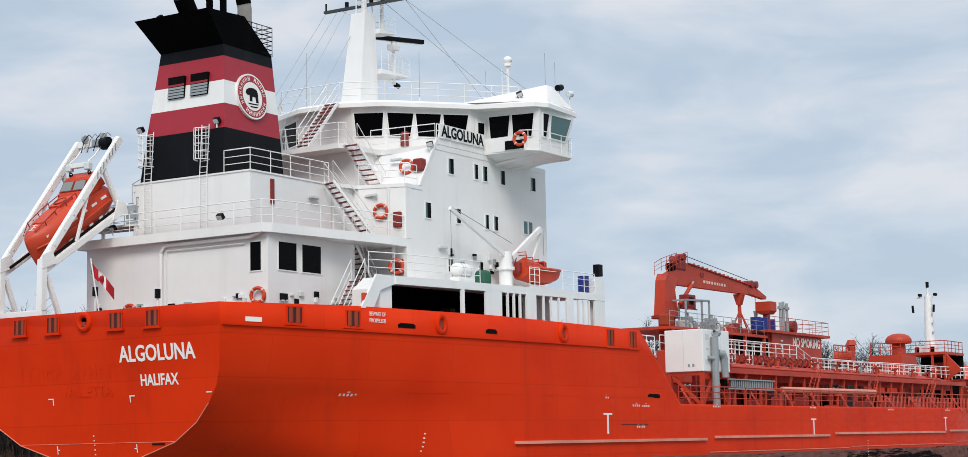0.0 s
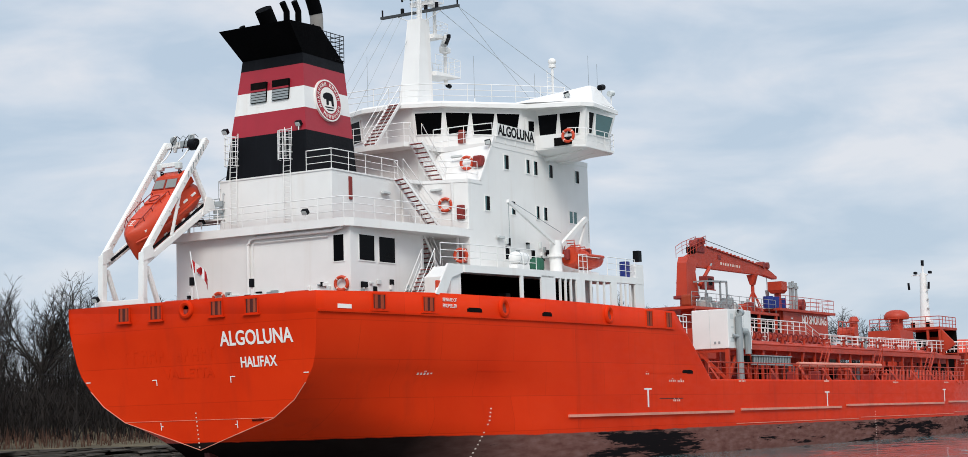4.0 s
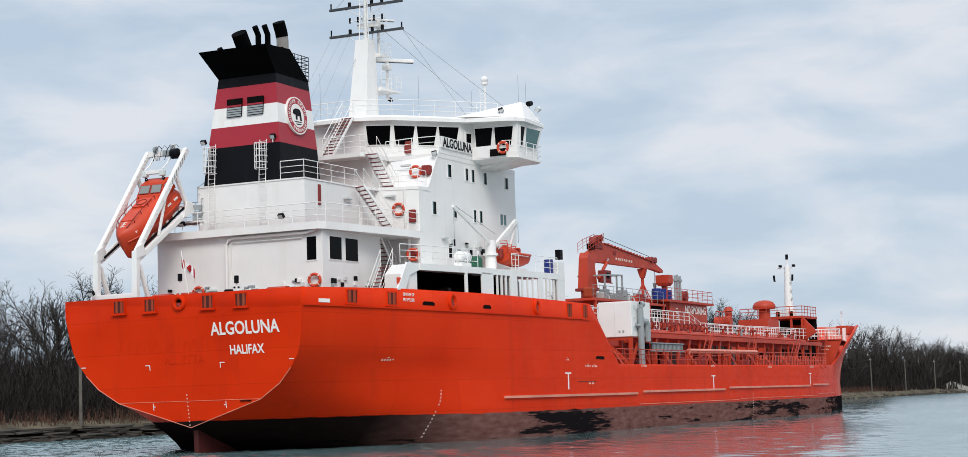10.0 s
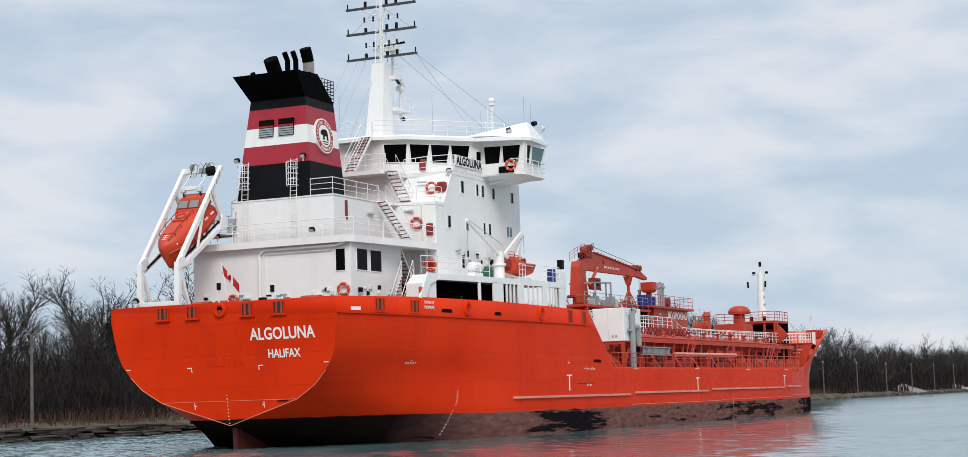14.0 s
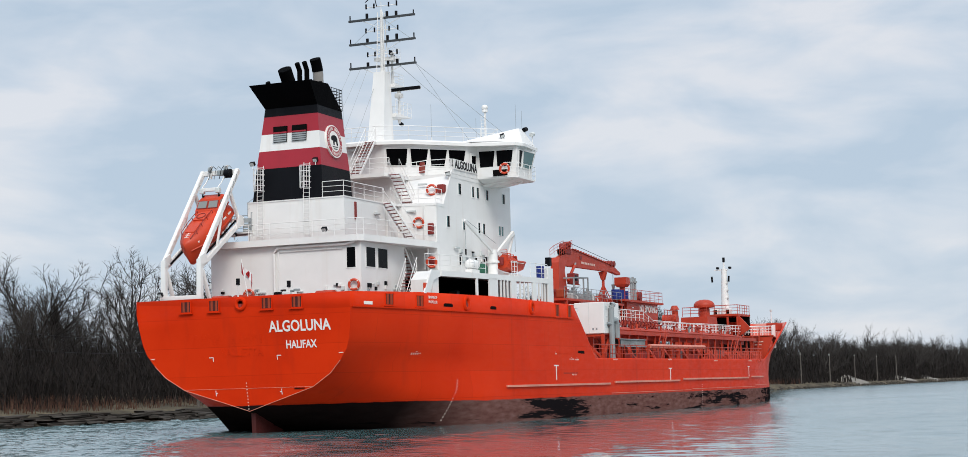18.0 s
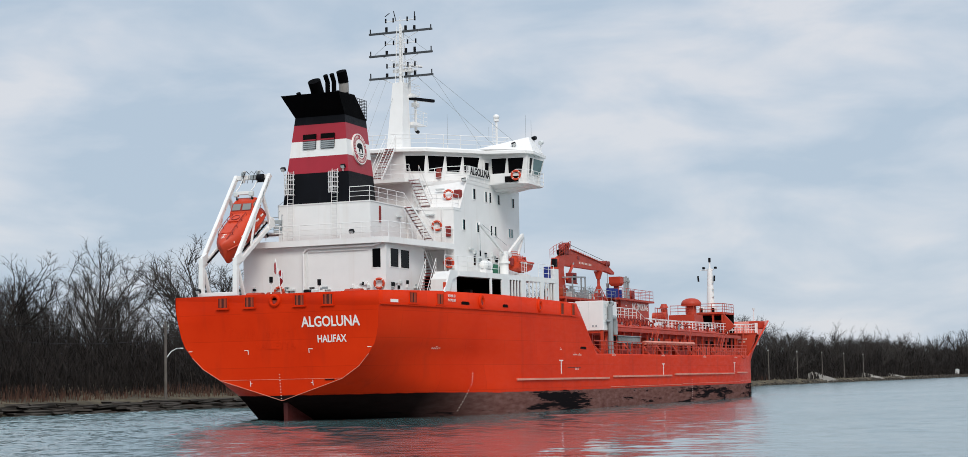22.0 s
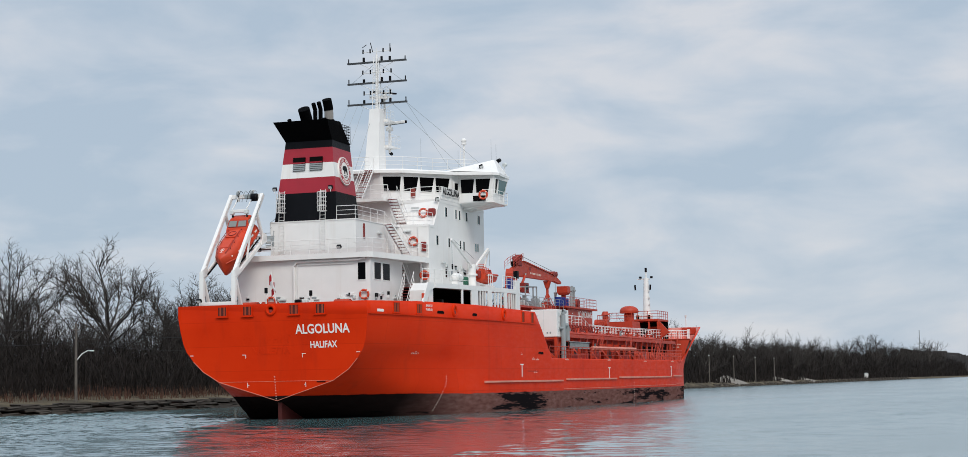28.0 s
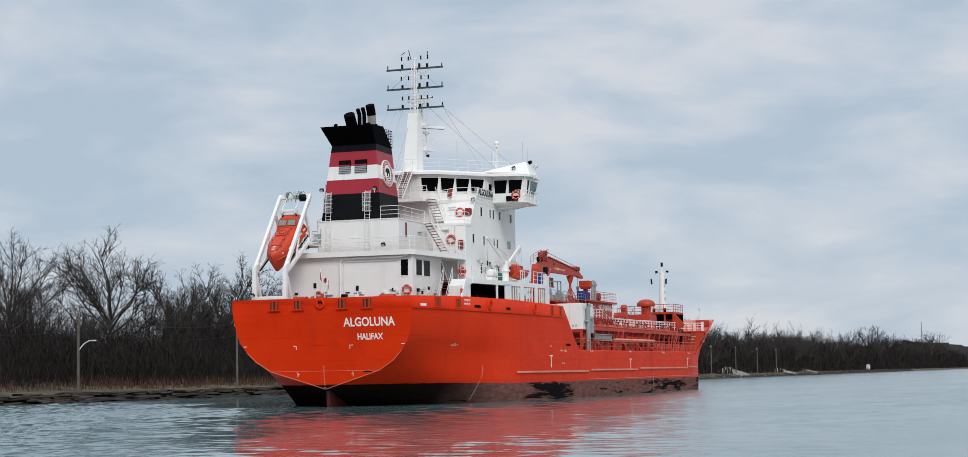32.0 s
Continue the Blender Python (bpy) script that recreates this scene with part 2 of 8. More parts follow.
def glass_mat(name="dark_glass", col=(0.002, 0.002, 0.0025), rough=0.12, spec=0.04):
    m, n, l, b = shader(name, rough, 0, spec)
    b.inputs["Base Color"].default_value = (*col, 1)
    return m


HULL = hull_paint()
WHITE = paint("white_paint", (0.8, 0.79, 0.77), 0.4, 0.06, (0.5, 0.36, 0.25), 0.16)
WHITE_RAIL = paint("white_rail_paint", (0.82, 0.81, 0.79), 0.4, 0.06, (0.55, 0.4, 0.3), 0.1)
ORANGE = paint("deck_orange_paint", (0.46, 0.043, 0.016), 0.5, 0.22, (0.22, 0.03, 0.015), 0.5)
RED = paint("funnel_red_paint", (0.36, 0.02, 0.035), 0.4, 0.1, (0.2, 0.02, 0.03), 0.2)
BLACK = paint("funnel_black_paint", (0.0045, 0.005, 0.007), 0.5, 0.25, (0.018, 0.018, 0.022), 0.3, 1.0, 0.1)
SOOT = paint("sooty_black_paint", (0.002, 0.002, 0.0025), 0.9, 0.3, (0.006, 0.006, 0.006), 0.3, 1.0, 0.04)
GREY = paint("galvanised_grey", (0.3, 0.33, 0.34), 0.5, 0.15, (0.2, 0.2, 0.19), 0.3)
PALE = paint("pale_grey_paint", (0.62, 0.65, 0.64), 0.45, 0.06, (0.4, 0.38, 0.33), 0.2)
TAR = paint("dark_yard_paint", (0.05, 0.055, 0.06), 0.5, 0.2, (0.02, 0.02, 0.02), 0.3)
STEEL = paint("exhaust_steel", (0.32, 0.3, 0.28), 0.35, 0.3, (0.05, 0.045, 0.04), 0.6)
BOATRED = paint("lifeboat_orange", (0.56, 0.052, 0.016), 0.45, 0.15, (0.3, 0.05, 0.02), 0.2)
DECKRED = paint("worn_deck_paint", (0.17, 0.05, 0.042), 0.7, 0.25, (0.08, 0.05, 0.04), 0.4)
RUNGS = paint("red_tread_paint", (0.24, 0.028, 0.024), 0.6, 0.2)
MAROON = paint("maroon_skeg_paint", (0.07, 0.009, 0.007), 0.6, 0.3, (0.03, 0.012, 0.01), 0.5)
BLUE = paint("blue_plastic", (0.012, 0.03, 0.2), 0.4, 0.1)
GREEN = paint("green_net", (0.02, 0.1, 0.06), 0.7, 0.2)
FADED = paint("faded_orange", (0.3, 0.04, 0.012), 0.7, 0.25)
# near black: paints shade into recesses and openings, also coats dark fittings
DARK = paint("shade_and_fittings_black", (0.006, 0.005, 0.005), 0.9, 0.3, (0.02, 0.012, 0.01), 0.3, 1.0, 0.05)
LETTER = paint("white_lettering", (0.82, 0.78, 0.74), 0.5, 0.05, (0.6, 0.4, 0.3), 0.1)
MARK = paint("worn_white_marks", (0.74, 0.6, 0.52), 0.6, 0.2, (0.6, 0.1, 0.05), 0.6)
LINE = paint("scuffed_fender_line", (0.7, 0.26, 0.18), 0.5, 0.25, (0.5, 0.05, 0.02), 0.5)
GLASS = glass_mat()
BOATGLASS = glass_mat("scratched_boat_glass", (0.22, 0.23, 0.22), 0.3, 0.3)
TEALGLASS = glass_mat("tinted_glass", (0.06, 0.14, 0.14), 0.05, 0.4)
WATER = water_mat()
BARK = bark_mat("bark", (0.03, 0.027, 0.025), (0.085, 0.075, 0.068))
TWIG = bark_mat("twigs", (0.028, 0.025, 0.023), (0.07, 0.06, 0.053))
BRUSH = bark_mat("brush_stems", (0.013, 0.011, 0.0105), (0.04, 0.032, 0.028), True)
REED = bark_mat("dry_reeds", (0.07, 0.034, 0.026), (0.14, 0.078, 0.052), True)
EARTH = earth_mat()
STONE = stone_mat("quay_stone", (0.018, 0.015, 0.013), (0.085, 0.073, 0.062))
GRAVEL = stone_mat("pale_gravel", (0.24, 0.22, 0.19), (0.42, 0.39, 0.34))
WOOD = stone_mat("weathered_pole_wood", (0.09, 0.08, 0.07), (0.19, 0.17, 0.15))
FLAGRED = paint("flag_red", (0.46, 0.012, 0.02), 0.8, 0.1)
FLAGWHITE = paint("flag_white", (0.75, 0.75, 0.75), 0.8, 0.05)

# ---------------------------------------------------------------- mesh tools
def box(bm, x0, x1, y0, y1, z0, z1):
    v = [bm.verts.new(p) for p in ((x0, y0, z0), (x1, y0, z0), (x1, y1, z0), (x0, y1, z0), (x0, y0, z1), (x1, y0, z1), (x1, y1, z1), (x0, y1, z1))]
    for f in ((0, 3, 2, 1), (4, 5, 6, 7), (0, 1, 5, 4), (1, 2, 6, 5), (2, 3, 7, 6), (3, 0, 4, 7)):
        bm.faces.new([v[i] for i in f])
    return bm


def soft_box(x0, x1, y0, y1, z0, z1, r=0.03, seg=2):
    bm = box(bmesh.new(), x0, x1, y0, y1, z0, z1)
    bmesh.ops.bevel(bm, geom=bm.edges[:], offset=r, segments=seg, affect="EDGES", profile=0.5)
    return bm


def tube(bm, pts, r, seg=6, r2=None, cap=True):
    """A round bar through the points."""
    pts = [Vector(p) for p in pts]
    rings = []
    n = len(pts)
    for i, p in enumerate(pts):
        d = (pts[min(i + 1, n - 1)] - pts[max(i - 1, 0)]).normalized()
        a = Vector((0, 0, 1)) if abs(d.z) < 0.95 else Vector((1, 0, 0))
        u = d.cross(a).normalized()
        w = d.cross(u)
        rr = r if r2 is None else r + (r2 - r) * i / (n - 1)
        rings.append([bm.verts.new(p + (u * math.cos(k * math.tau / seg) + w * math.sin(k * math.tau / seg)) * rr) for k in range(seg)])
    for a, b in zip(rings, rings[1:]):
        for k in range(seg):
            bm.faces.new((a[k], a[(k + 1) % seg], b[(k + 1) % seg], b[k]))
    if cap:
        bm.faces.new(rings[0][::-1])
        bm.faces.new(rings[-1])
    return bm


def beam(bm, p, q, w, h):
    """A square bar from p to q."""
    p, q = Vector(p), Vector(q)
    d = (q - p).normalized()
    a = Vector((0, 1, 0)) if abs(d.y) < 0.9 else Vector((1, 0, 0))
    u = d.cross(a).normalized() * h / 2
    s = d.cross(u).normalized() * w / 2
    a4 = [bm.verts.new(p + i * s + j * u) for i, j in ((-1, -1), (1, -1), (1, 1), (-1, 1))]
    b4 = [bm.verts.new(q + i * s + j * u) for i, j in ((-1, -1), (1, -1), (1, 1), (-1, 1))]
    for k in range(4):
        bm.faces.new((a4[k], a4[(k + 1) % 4], b4[(k + 1) % 4], b4[k]))
    bm.faces.new(a4[::-1])
    bm.faces.new(b4)
    return bm


def prism(bm, poly, lift, axis="z", base=0.0):
    """A polygon drawn out along an axis: z takes (x, y), y takes (x, z), x takes (y, z)."""
    def place(p, h):
        return {"z": (p[0], p[1], h), "y": (p[0], h, p[1]), "x": (h, p[0], p[1])}[axis]
    a = [bm.verts.new(place(p, base)) for p in poly]
    b = [bm.verts.new(place(p, base + lift)) for p in poly]
    n = len(poly)
    bm.faces.new(a[::-1])
    bm.faces.new(b)
    for k in range(n):
        bm.faces.new((a[k], a[(k + 1) % n], b[(k + 1) % n], b[k]))
    return bm


def loft(bm, rings, close=True, cap=False):
    vs = [[bm.verts.new(p) for p in r] for r in rings]
    for a, b in zip(vs, vs[1:]):
        m = len(a)
        for k in range(m if close else m - 1):
            bm.faces.new((a[k], a[(k + 1) % m], b[(k + 1) % m], b[k]))
    if cap:
        bm.faces.new(vs[0][::-1])
        bm.faces.new(vs[-1])
    return bm


def torus(bm, c, axis, R, r, n=20, m=6):
    c, d = Vector(c), Vector(axis).normalized()
    a = Vector((0, 0, 1)) if abs(d.z) < 0.9 else Vector((1, 0, 0))
    u = d.cross(a).normalized()
    w = d.cross(u)
    rings = []
    for i in range(n):
        t = i * math.tau / n
        e = u * math.cos(t) + w * math.sin(t)
        rings.append([bm.verts.new(c + e * (R + r * math.cos(k * math.tau / m)) + d * r * math.sin(k * math.tau / m)) for k in range(m)])
    for i in range(n):
        a4, b4 = rings[i], rings[(i + 1) % n]
        for k in range(m):
            bm.faces.new((a4[k], a4[(k + 1) % m], b4[(k + 1) % m], b4[k]))
    return bm


def finish(bm, smooth=False):
    bmesh.ops.recalc_face_normals(bm, faces=bm.faces[:])
    me = bpy.data.meshes.new("mesh")
    bm.to_mesh(me)
    bm.free()
    if smooth:
        me.polygons.foreach_set("use_smooth", [True] * len(me.polygons))
        me.set_sharp_from_angle(angle=radians(35))
    return me


def part(name, bm, material, parent, label="", smooth=False):
    """One mesh object under a thing or under a part; bm may be a bmesh or a ready mesh."""
    me = finish(bm, smooth) if isinstance(bm, bmesh.types.BMesh) else bm
    if not me.materials:
        me.materials.append(material)
    ob = new(name, me)
    ob.parent = parent
    if label:
        ob["label"] = label
    return ob


def thing(name, label, category, group="", kind="", at=(0, 0, 0)):
    ob = new(name)
    ob.location = at
    return tagged(ob, label, category, group, kind)


def text_mesh(body, height, width=None, depth=0.006, bold=0.0):
    """Built-in letters as a flat mesh: x along the line, y up, left foot at the origin, capitals of the height given."""
    cu = bpy.data.curves.new("letters", "FONT")
    cu.body, cu.size, cu.extrude = body, height / 0.72, depth
    cu.resolution_u = 3
    cu.offset = bold
    tmp = bpy.data.objects.new("letters", cu)
    scene.collection.objects.link(tmp)
    dg = bpy.context.evaluated_depsgraph_get()
    dg.update()
    me = bpy.data.meshes.new_from_object(tmp.evaluated_get(dg))
    bpy.data.objects.remove(tmp)
    xs = [v.co.x for v in me.vertices]
    lo, hi = min(xs), max(xs)
    k = width / (hi - lo) if width else 1.0
    for v in me.vertices:
        v.co.x = (v.co.x - lo) * k
    me.materials.clear()
    return me


def lettering(name, body, height, width, m, material, parent, label="", bold=0.0):
    me = text_mesh(body, height, width, bold=bold)
    me.transform(m)
    return part(name, me, material, parent, label)


def post_mesh(height, r=0.022):
    return finish(tube(bmesh.new(), [(0, 0, 0), (0, 0, height)], r, 5))


POSTS = {}


def railing(pts, parent, height=1.05, bars_n=3, gap=1.5, material=None, r=0.02, name="railing", label=""):
    """Guard rail along a line: a hand rail, lower rails and single posts."""
    material = material or WHITE_RAIL
    pts = [Vector(p) for p in pts]
    bm = bmesh.new()
    tube(bm, [p + Vector((0, 0, height)) for p in pts], r * 1.25, 5)
    top = part(name, bm, material, parent, label)
    for k in range(1, bars_n):
        bm = bmesh.new()
        tube(bm, [p + Vector((0, 0, height * k / bars_n)) for p in pts], r * 0.85, 4)
        part("lower_rail", bm, material, top)
    key = (round(height, 3), round(r, 3), material.name)
    if key not in POSTS:
        POSTS[key] = post_mesh(height, r)
        POSTS[key].materials.append(material)
    for i, (a, b) in enumerate(zip(pts, pts[1:])):
        n = max(1, round((b - a).length / gap))
        for k in range(n + (1 if i == len(pts) - 2 else 0)):
            o = part("post", POSTS[key], material, top)
            o.location = a + (b - a) * k / n
    return top


def stairs(p, q, width, side, parent, treads=None, name="stairway", coat=None):
    """Open ship's stair from its foot p to its head q; side is the unit vector across it."""
    p, q, s = Vector(p), Vector(q), Vector(side) * width / 2
    n = treads or max(4, round((q.z - p.z) / 0.22))
    bm = bmesh.new()
    for k in (-1, 1):
        beam(bm, p + s * k, q + s * k, 0.05, 0.16)
    coat = coat or WHITE_RAIL
    st = part(name, bm, coat, parent, "white steel stairway with red treads" if coat is WHITE_RAIL else "orange steel stairway")
    d = (q - p)
    flat = Vector((d.x, d.y, 0)).normalized() * 0.11
    me = None
    for k in range(n):
        c = p + d * (k + 0.5) / n
        if me is None:
            bm = bmesh.new()
            v = [bm.verts.new(x) for x in (-s - flat, s - flat, s + flat, -s + flat)]
            w = [bm.verts.new(x.co + Vector((0, 0, 0.035))) for x in v]
            bm.faces.new(v[::-1])
            bm.faces.new(w)
            for i in range(4):
                bm.faces.new((v[i], v[(i + 1) % 4], w[(i + 1) % 4], w[i]))
            me = finish(bm)
            me.materials.append(RUNGS)
        o = part("tread", me, RUNGS, st)
        o.location = c
    for k in (-1, 1):
        bm = bmesh.new()
        up = Vector((0, 0, 0.95))
        tube(bm, [p + s * k, p + s * k + up, q + s * k + up, q + s * k], 0.022, 5)
        mid_up = up * 0.5
        tube(bm, [p + s * k + mid_up, q + s * k + mid_up], 0.016, 4)
        part("handrail", bm, coat, st)
    return st


def lifebuoy(c, axis, parent, R=0.32):
    ob = part("lifebuoy", torus(bmesh.new(), c, axis, R, 0.085, 24, 8), BOATRED, parent, "orange lifebuoy ring with white bands", True)
    d = Vector(axis).normalized()
    a = Vector((0, 0, 1))
    u = d.cross(a).normalized()
    w = d.cross(u)
    for k in range(4):
        t = math.pi / 4 + k * math.pi / 2
        e = u * math.cos(t) + w * math.sin(t)
        tan = -u * math.sin(t) + w * math.cos(t)
        bm = bmesh.new()
        p = Vector(c) + e * R
        torus(bm, p, tan, 0.088, 0.012, 10, 4)
        tube(bm, [p - tan * 0.03, p + tan * 0.03], 0.089, 10)
        part("band", bm, MARK, ob)
    return ob


def window_on_y(x0, x1, z0, z1, y, parent, side=-1, glass=None, rim=0.05):
    """Window on a wall that faces along y."""
    bm = bmesh.new()
    t = 0.035 * side
    ya, yb = sorted((y, y + t))
    for b in ((x0 - rim, x1 + rim, z1, z1 + rim), (x0 - rim, x1 + rim, z0 - rim, z0), (x0 - rim, x0, z0, z1), (x1, x1 + rim, z0, z1)):
        box(bm, b[0], b[1], ya, yb, b[2], b[3])
    fr = part("window", bm, WHITE, parent)
    ya, yb = sorted((y + 0.004 * side, y + 0.012 * side))
    part("pane", box(bmesh.new(), x0, x1, ya, yb, z0, z1), glass or GLASS, fr)
    return fr


def window_on_x(y0, y1, z0, z1, x, parent, glass=None, rim=0.05):
    """Window on a wall that faces aft."""
    bm = bmesh.new()
    for b in ((y0 - rim, y1 + rim, z1, z1 + rim), (y0 - rim, y1 + rim, z0 - rim, z0), (y0 - rim, y0, z0, z1), (y1, y1 + rim, z0, z1)):
        box(bm, x - 0.035, x, b[0], b[1], b[2], b[3])
    fr = part("window", bm, WHITE, parent)
    part("pane", box(bmesh.new(), x - 0.012, x - 0.004, y0, y1, z0, z1), glass or GLASS, fr)
    return fr


def plain_pane(corners, parent, normal, material, thick=0.03, name="pane"):
    """A flat pane with a little thickness, standing proud along the normal."""
    n = Vector(normal).normalized() * thick
    c = [Vector(p) for p in corners]
    return part(name, loft(bmesh.new(), [[p - n for p in c], [p + n for p in c]], True, True), material, parent)


def quad_window(c, parent, off, glass=None, rim=0.05):
    """Window through four corners (top left, top right, bottom right, bottom left), pushed out along off."""
    c = [Vector(p) for p in c]
    o = Vector(off).normalized()
    m = sum(c, Vector()) / 4
    bm = bmesh.new()
    outer = [p + (p - m).normalized() * rim * 1.4 + o * 0.075 for p in c]
    inner = [p + o * 0.075 for p in c]
    back = [p + (p - m).normalized() * rim * 1.4 for p in c]
    vo, vi, vb = ([bm.verts.new(p) for p in r] for r in (outer, inner, back))
    for k in range(4):
        j = (k + 1) % 4
        bm.faces.new((vo[k], vo[j], vi[j], vi[k]))
        bm.faces.new((vo[k], vo[j], vb[j], vb[k]))
    fr = part("window", bm, WHITE, parent)
    bm = bmesh.new()
    a = [bm.verts.new(p + o * 0.06) for p in c]
    b = [bm.verts.new(p + o * 0.05) for p in c]
    bm.faces.new(a)
    bm.faces.new(b[::-1])
    for k in range(4):
        bm.faces.new((a[k], b[k], b[(k + 1) % 4], a[(k + 1) % 4]))
    part("pane", bm, glass or GLASS, fr)
    return fr

# ---------------------------------------------------------------- canal and banks
FAR_BANK = [(-3000, 98), (-300, 98), (250, 102), (600, 105), (1000, 110), (1600, 117), (2600, 125), (4800, 130)]


def bank_y(x):
    for (xa, ya), (xb, yb) in zip(FAR_BANK, FAR_BANK[1:]):
        if x <= xb:
            return ya + (yb - ya) * (x - xa) / (xb - xa)
    return FAR_BANK[-1][1]


def water_sheet():
    """One sheet of water whose wind chop is real relief near the ship and dies out with distance."""
    rng = np.random.default_rng(77)
    xs, step = [42.0], 0.27
    while xs[-1] < 330:
        xs.append(xs[-1] + step * (1 + max(0.0, xs[-1] - 110) / 160))
    xs = np.array([-4800, -900, -150, 0, 25, 34] + xs + [345, 380, 450, 600, 900, 1600, 2800, 4800])
    ys = np.array([-40, -20, -8, 0] + list(np.arange(4.0, 112.0, 0.32)) + [114, 130, 170, 260])
    X, Y = np.meshgrid(xs, ys)
    Z = np.zeros_like(X)
    shore = Y - 0.56 * X
    soft = lambda v, a, b: np.clip((v - a) / (b - a), 0, 1) ** 2 * (3 - 2 * np.clip((v - a) / (b - a), 0, 1))
    gust = 0.5 + 0.5 * np.sin(X * 0.11 + 2.2 * np.sin(Y * 0.07)) * np.sin(Y * 0.19 - X * 0.05 + 1.3 * np.sin(X * 0.04))
    windy = soft(shore + 8 * gust, -2.0, 10.0)
    lee = soft(Y - 0.235 * X, -3.0, 5.0) * (1 - soft(shore, -4.0, 4.0))
    amount = (0.24 + 0.2 * gust) * (1 - 0.3 * lee) + windy * (0.4 + 0.35 * gust) * (1 + soft(X, 65, 120))
    fade = soft(X, 42, 47) * (1 - soft(X, 200, 325)) * soft(Y, 4, 8) * (1 - soft(Y, 104, 111))
    for k in range(44):
        length = 0.65 * (2.7 / 0.65) ** (k / 43)
        a = rng.normal(0.25, 0.75)
        kx, ky = math.cos(a) * math.tau / length, math.sin(a) * math.tau / length
        Z += 0.0042 * length * np.sin(X * kx + Y * ky + rng.uniform(0, math.tau))
    Z *= amount * fade
    nx, ny = len(xs), len(ys)
    me = bpy.data.meshes.new("water")
    g = np.arange(nx * ny).reshape(ny, nx)
    faces = np.stack((g[:-1, :-1], g[:-1, 1:], g[1:, 1:], g[1:, :-1]), -1).reshape(-1, 4)
    me.from_pydata(np.stack((X, Y, Z), -1).reshape(-1, 3).tolist(), [], faces.tolist())
    me.polygons.foreach_set("use_smooth", [True] * len(me.polygons))
    return me


water = new("water", water_sheet())
water.data.materials.append(WATER)
tagged(water, "blue-grey rippled canal water", "water", kind="structure")


def ground_sheet():
    """One sheet: the near bank, the canal bed and the far bank with its rise."""
    xs = [-4800, -2500, -1200, -600, -300] + [-250 + 12 * i for i in range(70)] + [600 + 40 * i for i in range(26)] + [1700, 2000, 2500, 3200, 4000, 4800]
    bm = bmesh.new()
    grid = []
    for x in xs:
        b = bank_y(x)
        n1 = noise.noise((x * 0.02, 3.1, 0)) if -300 < x < 1700 else 0
        n2 = noise.noise((x * 0.07, 7.7, 0)) if -300 < x < 1700 else 0
        prof = [(-4800, 2), (-300, 1.4), (-30, 0.9), (-3, 0.75), (0.5, 0.7), (1.6, -0.8), (30, -6), (b - 25, -6), (b - 1.2, -1.2),
                (b + 0.6, 0.35 + 0.15 * n2), (b + 2.2, 1.15 + 0.2 * n1), (b + 5, 1.45 + 0.2 * n2), (b + 9, 1.9 + 0.4 * n1), (b + 16, 2.8 + 0.5 * n2), (b + 28, 3.6 + n1), (b + 60, 4.5), (b + 160, 5), (4800, 6)]
        grid.append([bm.verts.new((x, y, z)) for y, z in prof])
    for a, c in zip(grid, grid[1:]):
        for k in range(len(a) - 1):
            bm.faces.new((a[k], c[k], c[k + 1], a[k + 1]))
    g = new("ground", finish(bm, True))
    g.data.materials.append(EARTH)
    return tagged(g, "brown earth canal banks with dead grass", "ground", kind="structure")


ground_sheet()


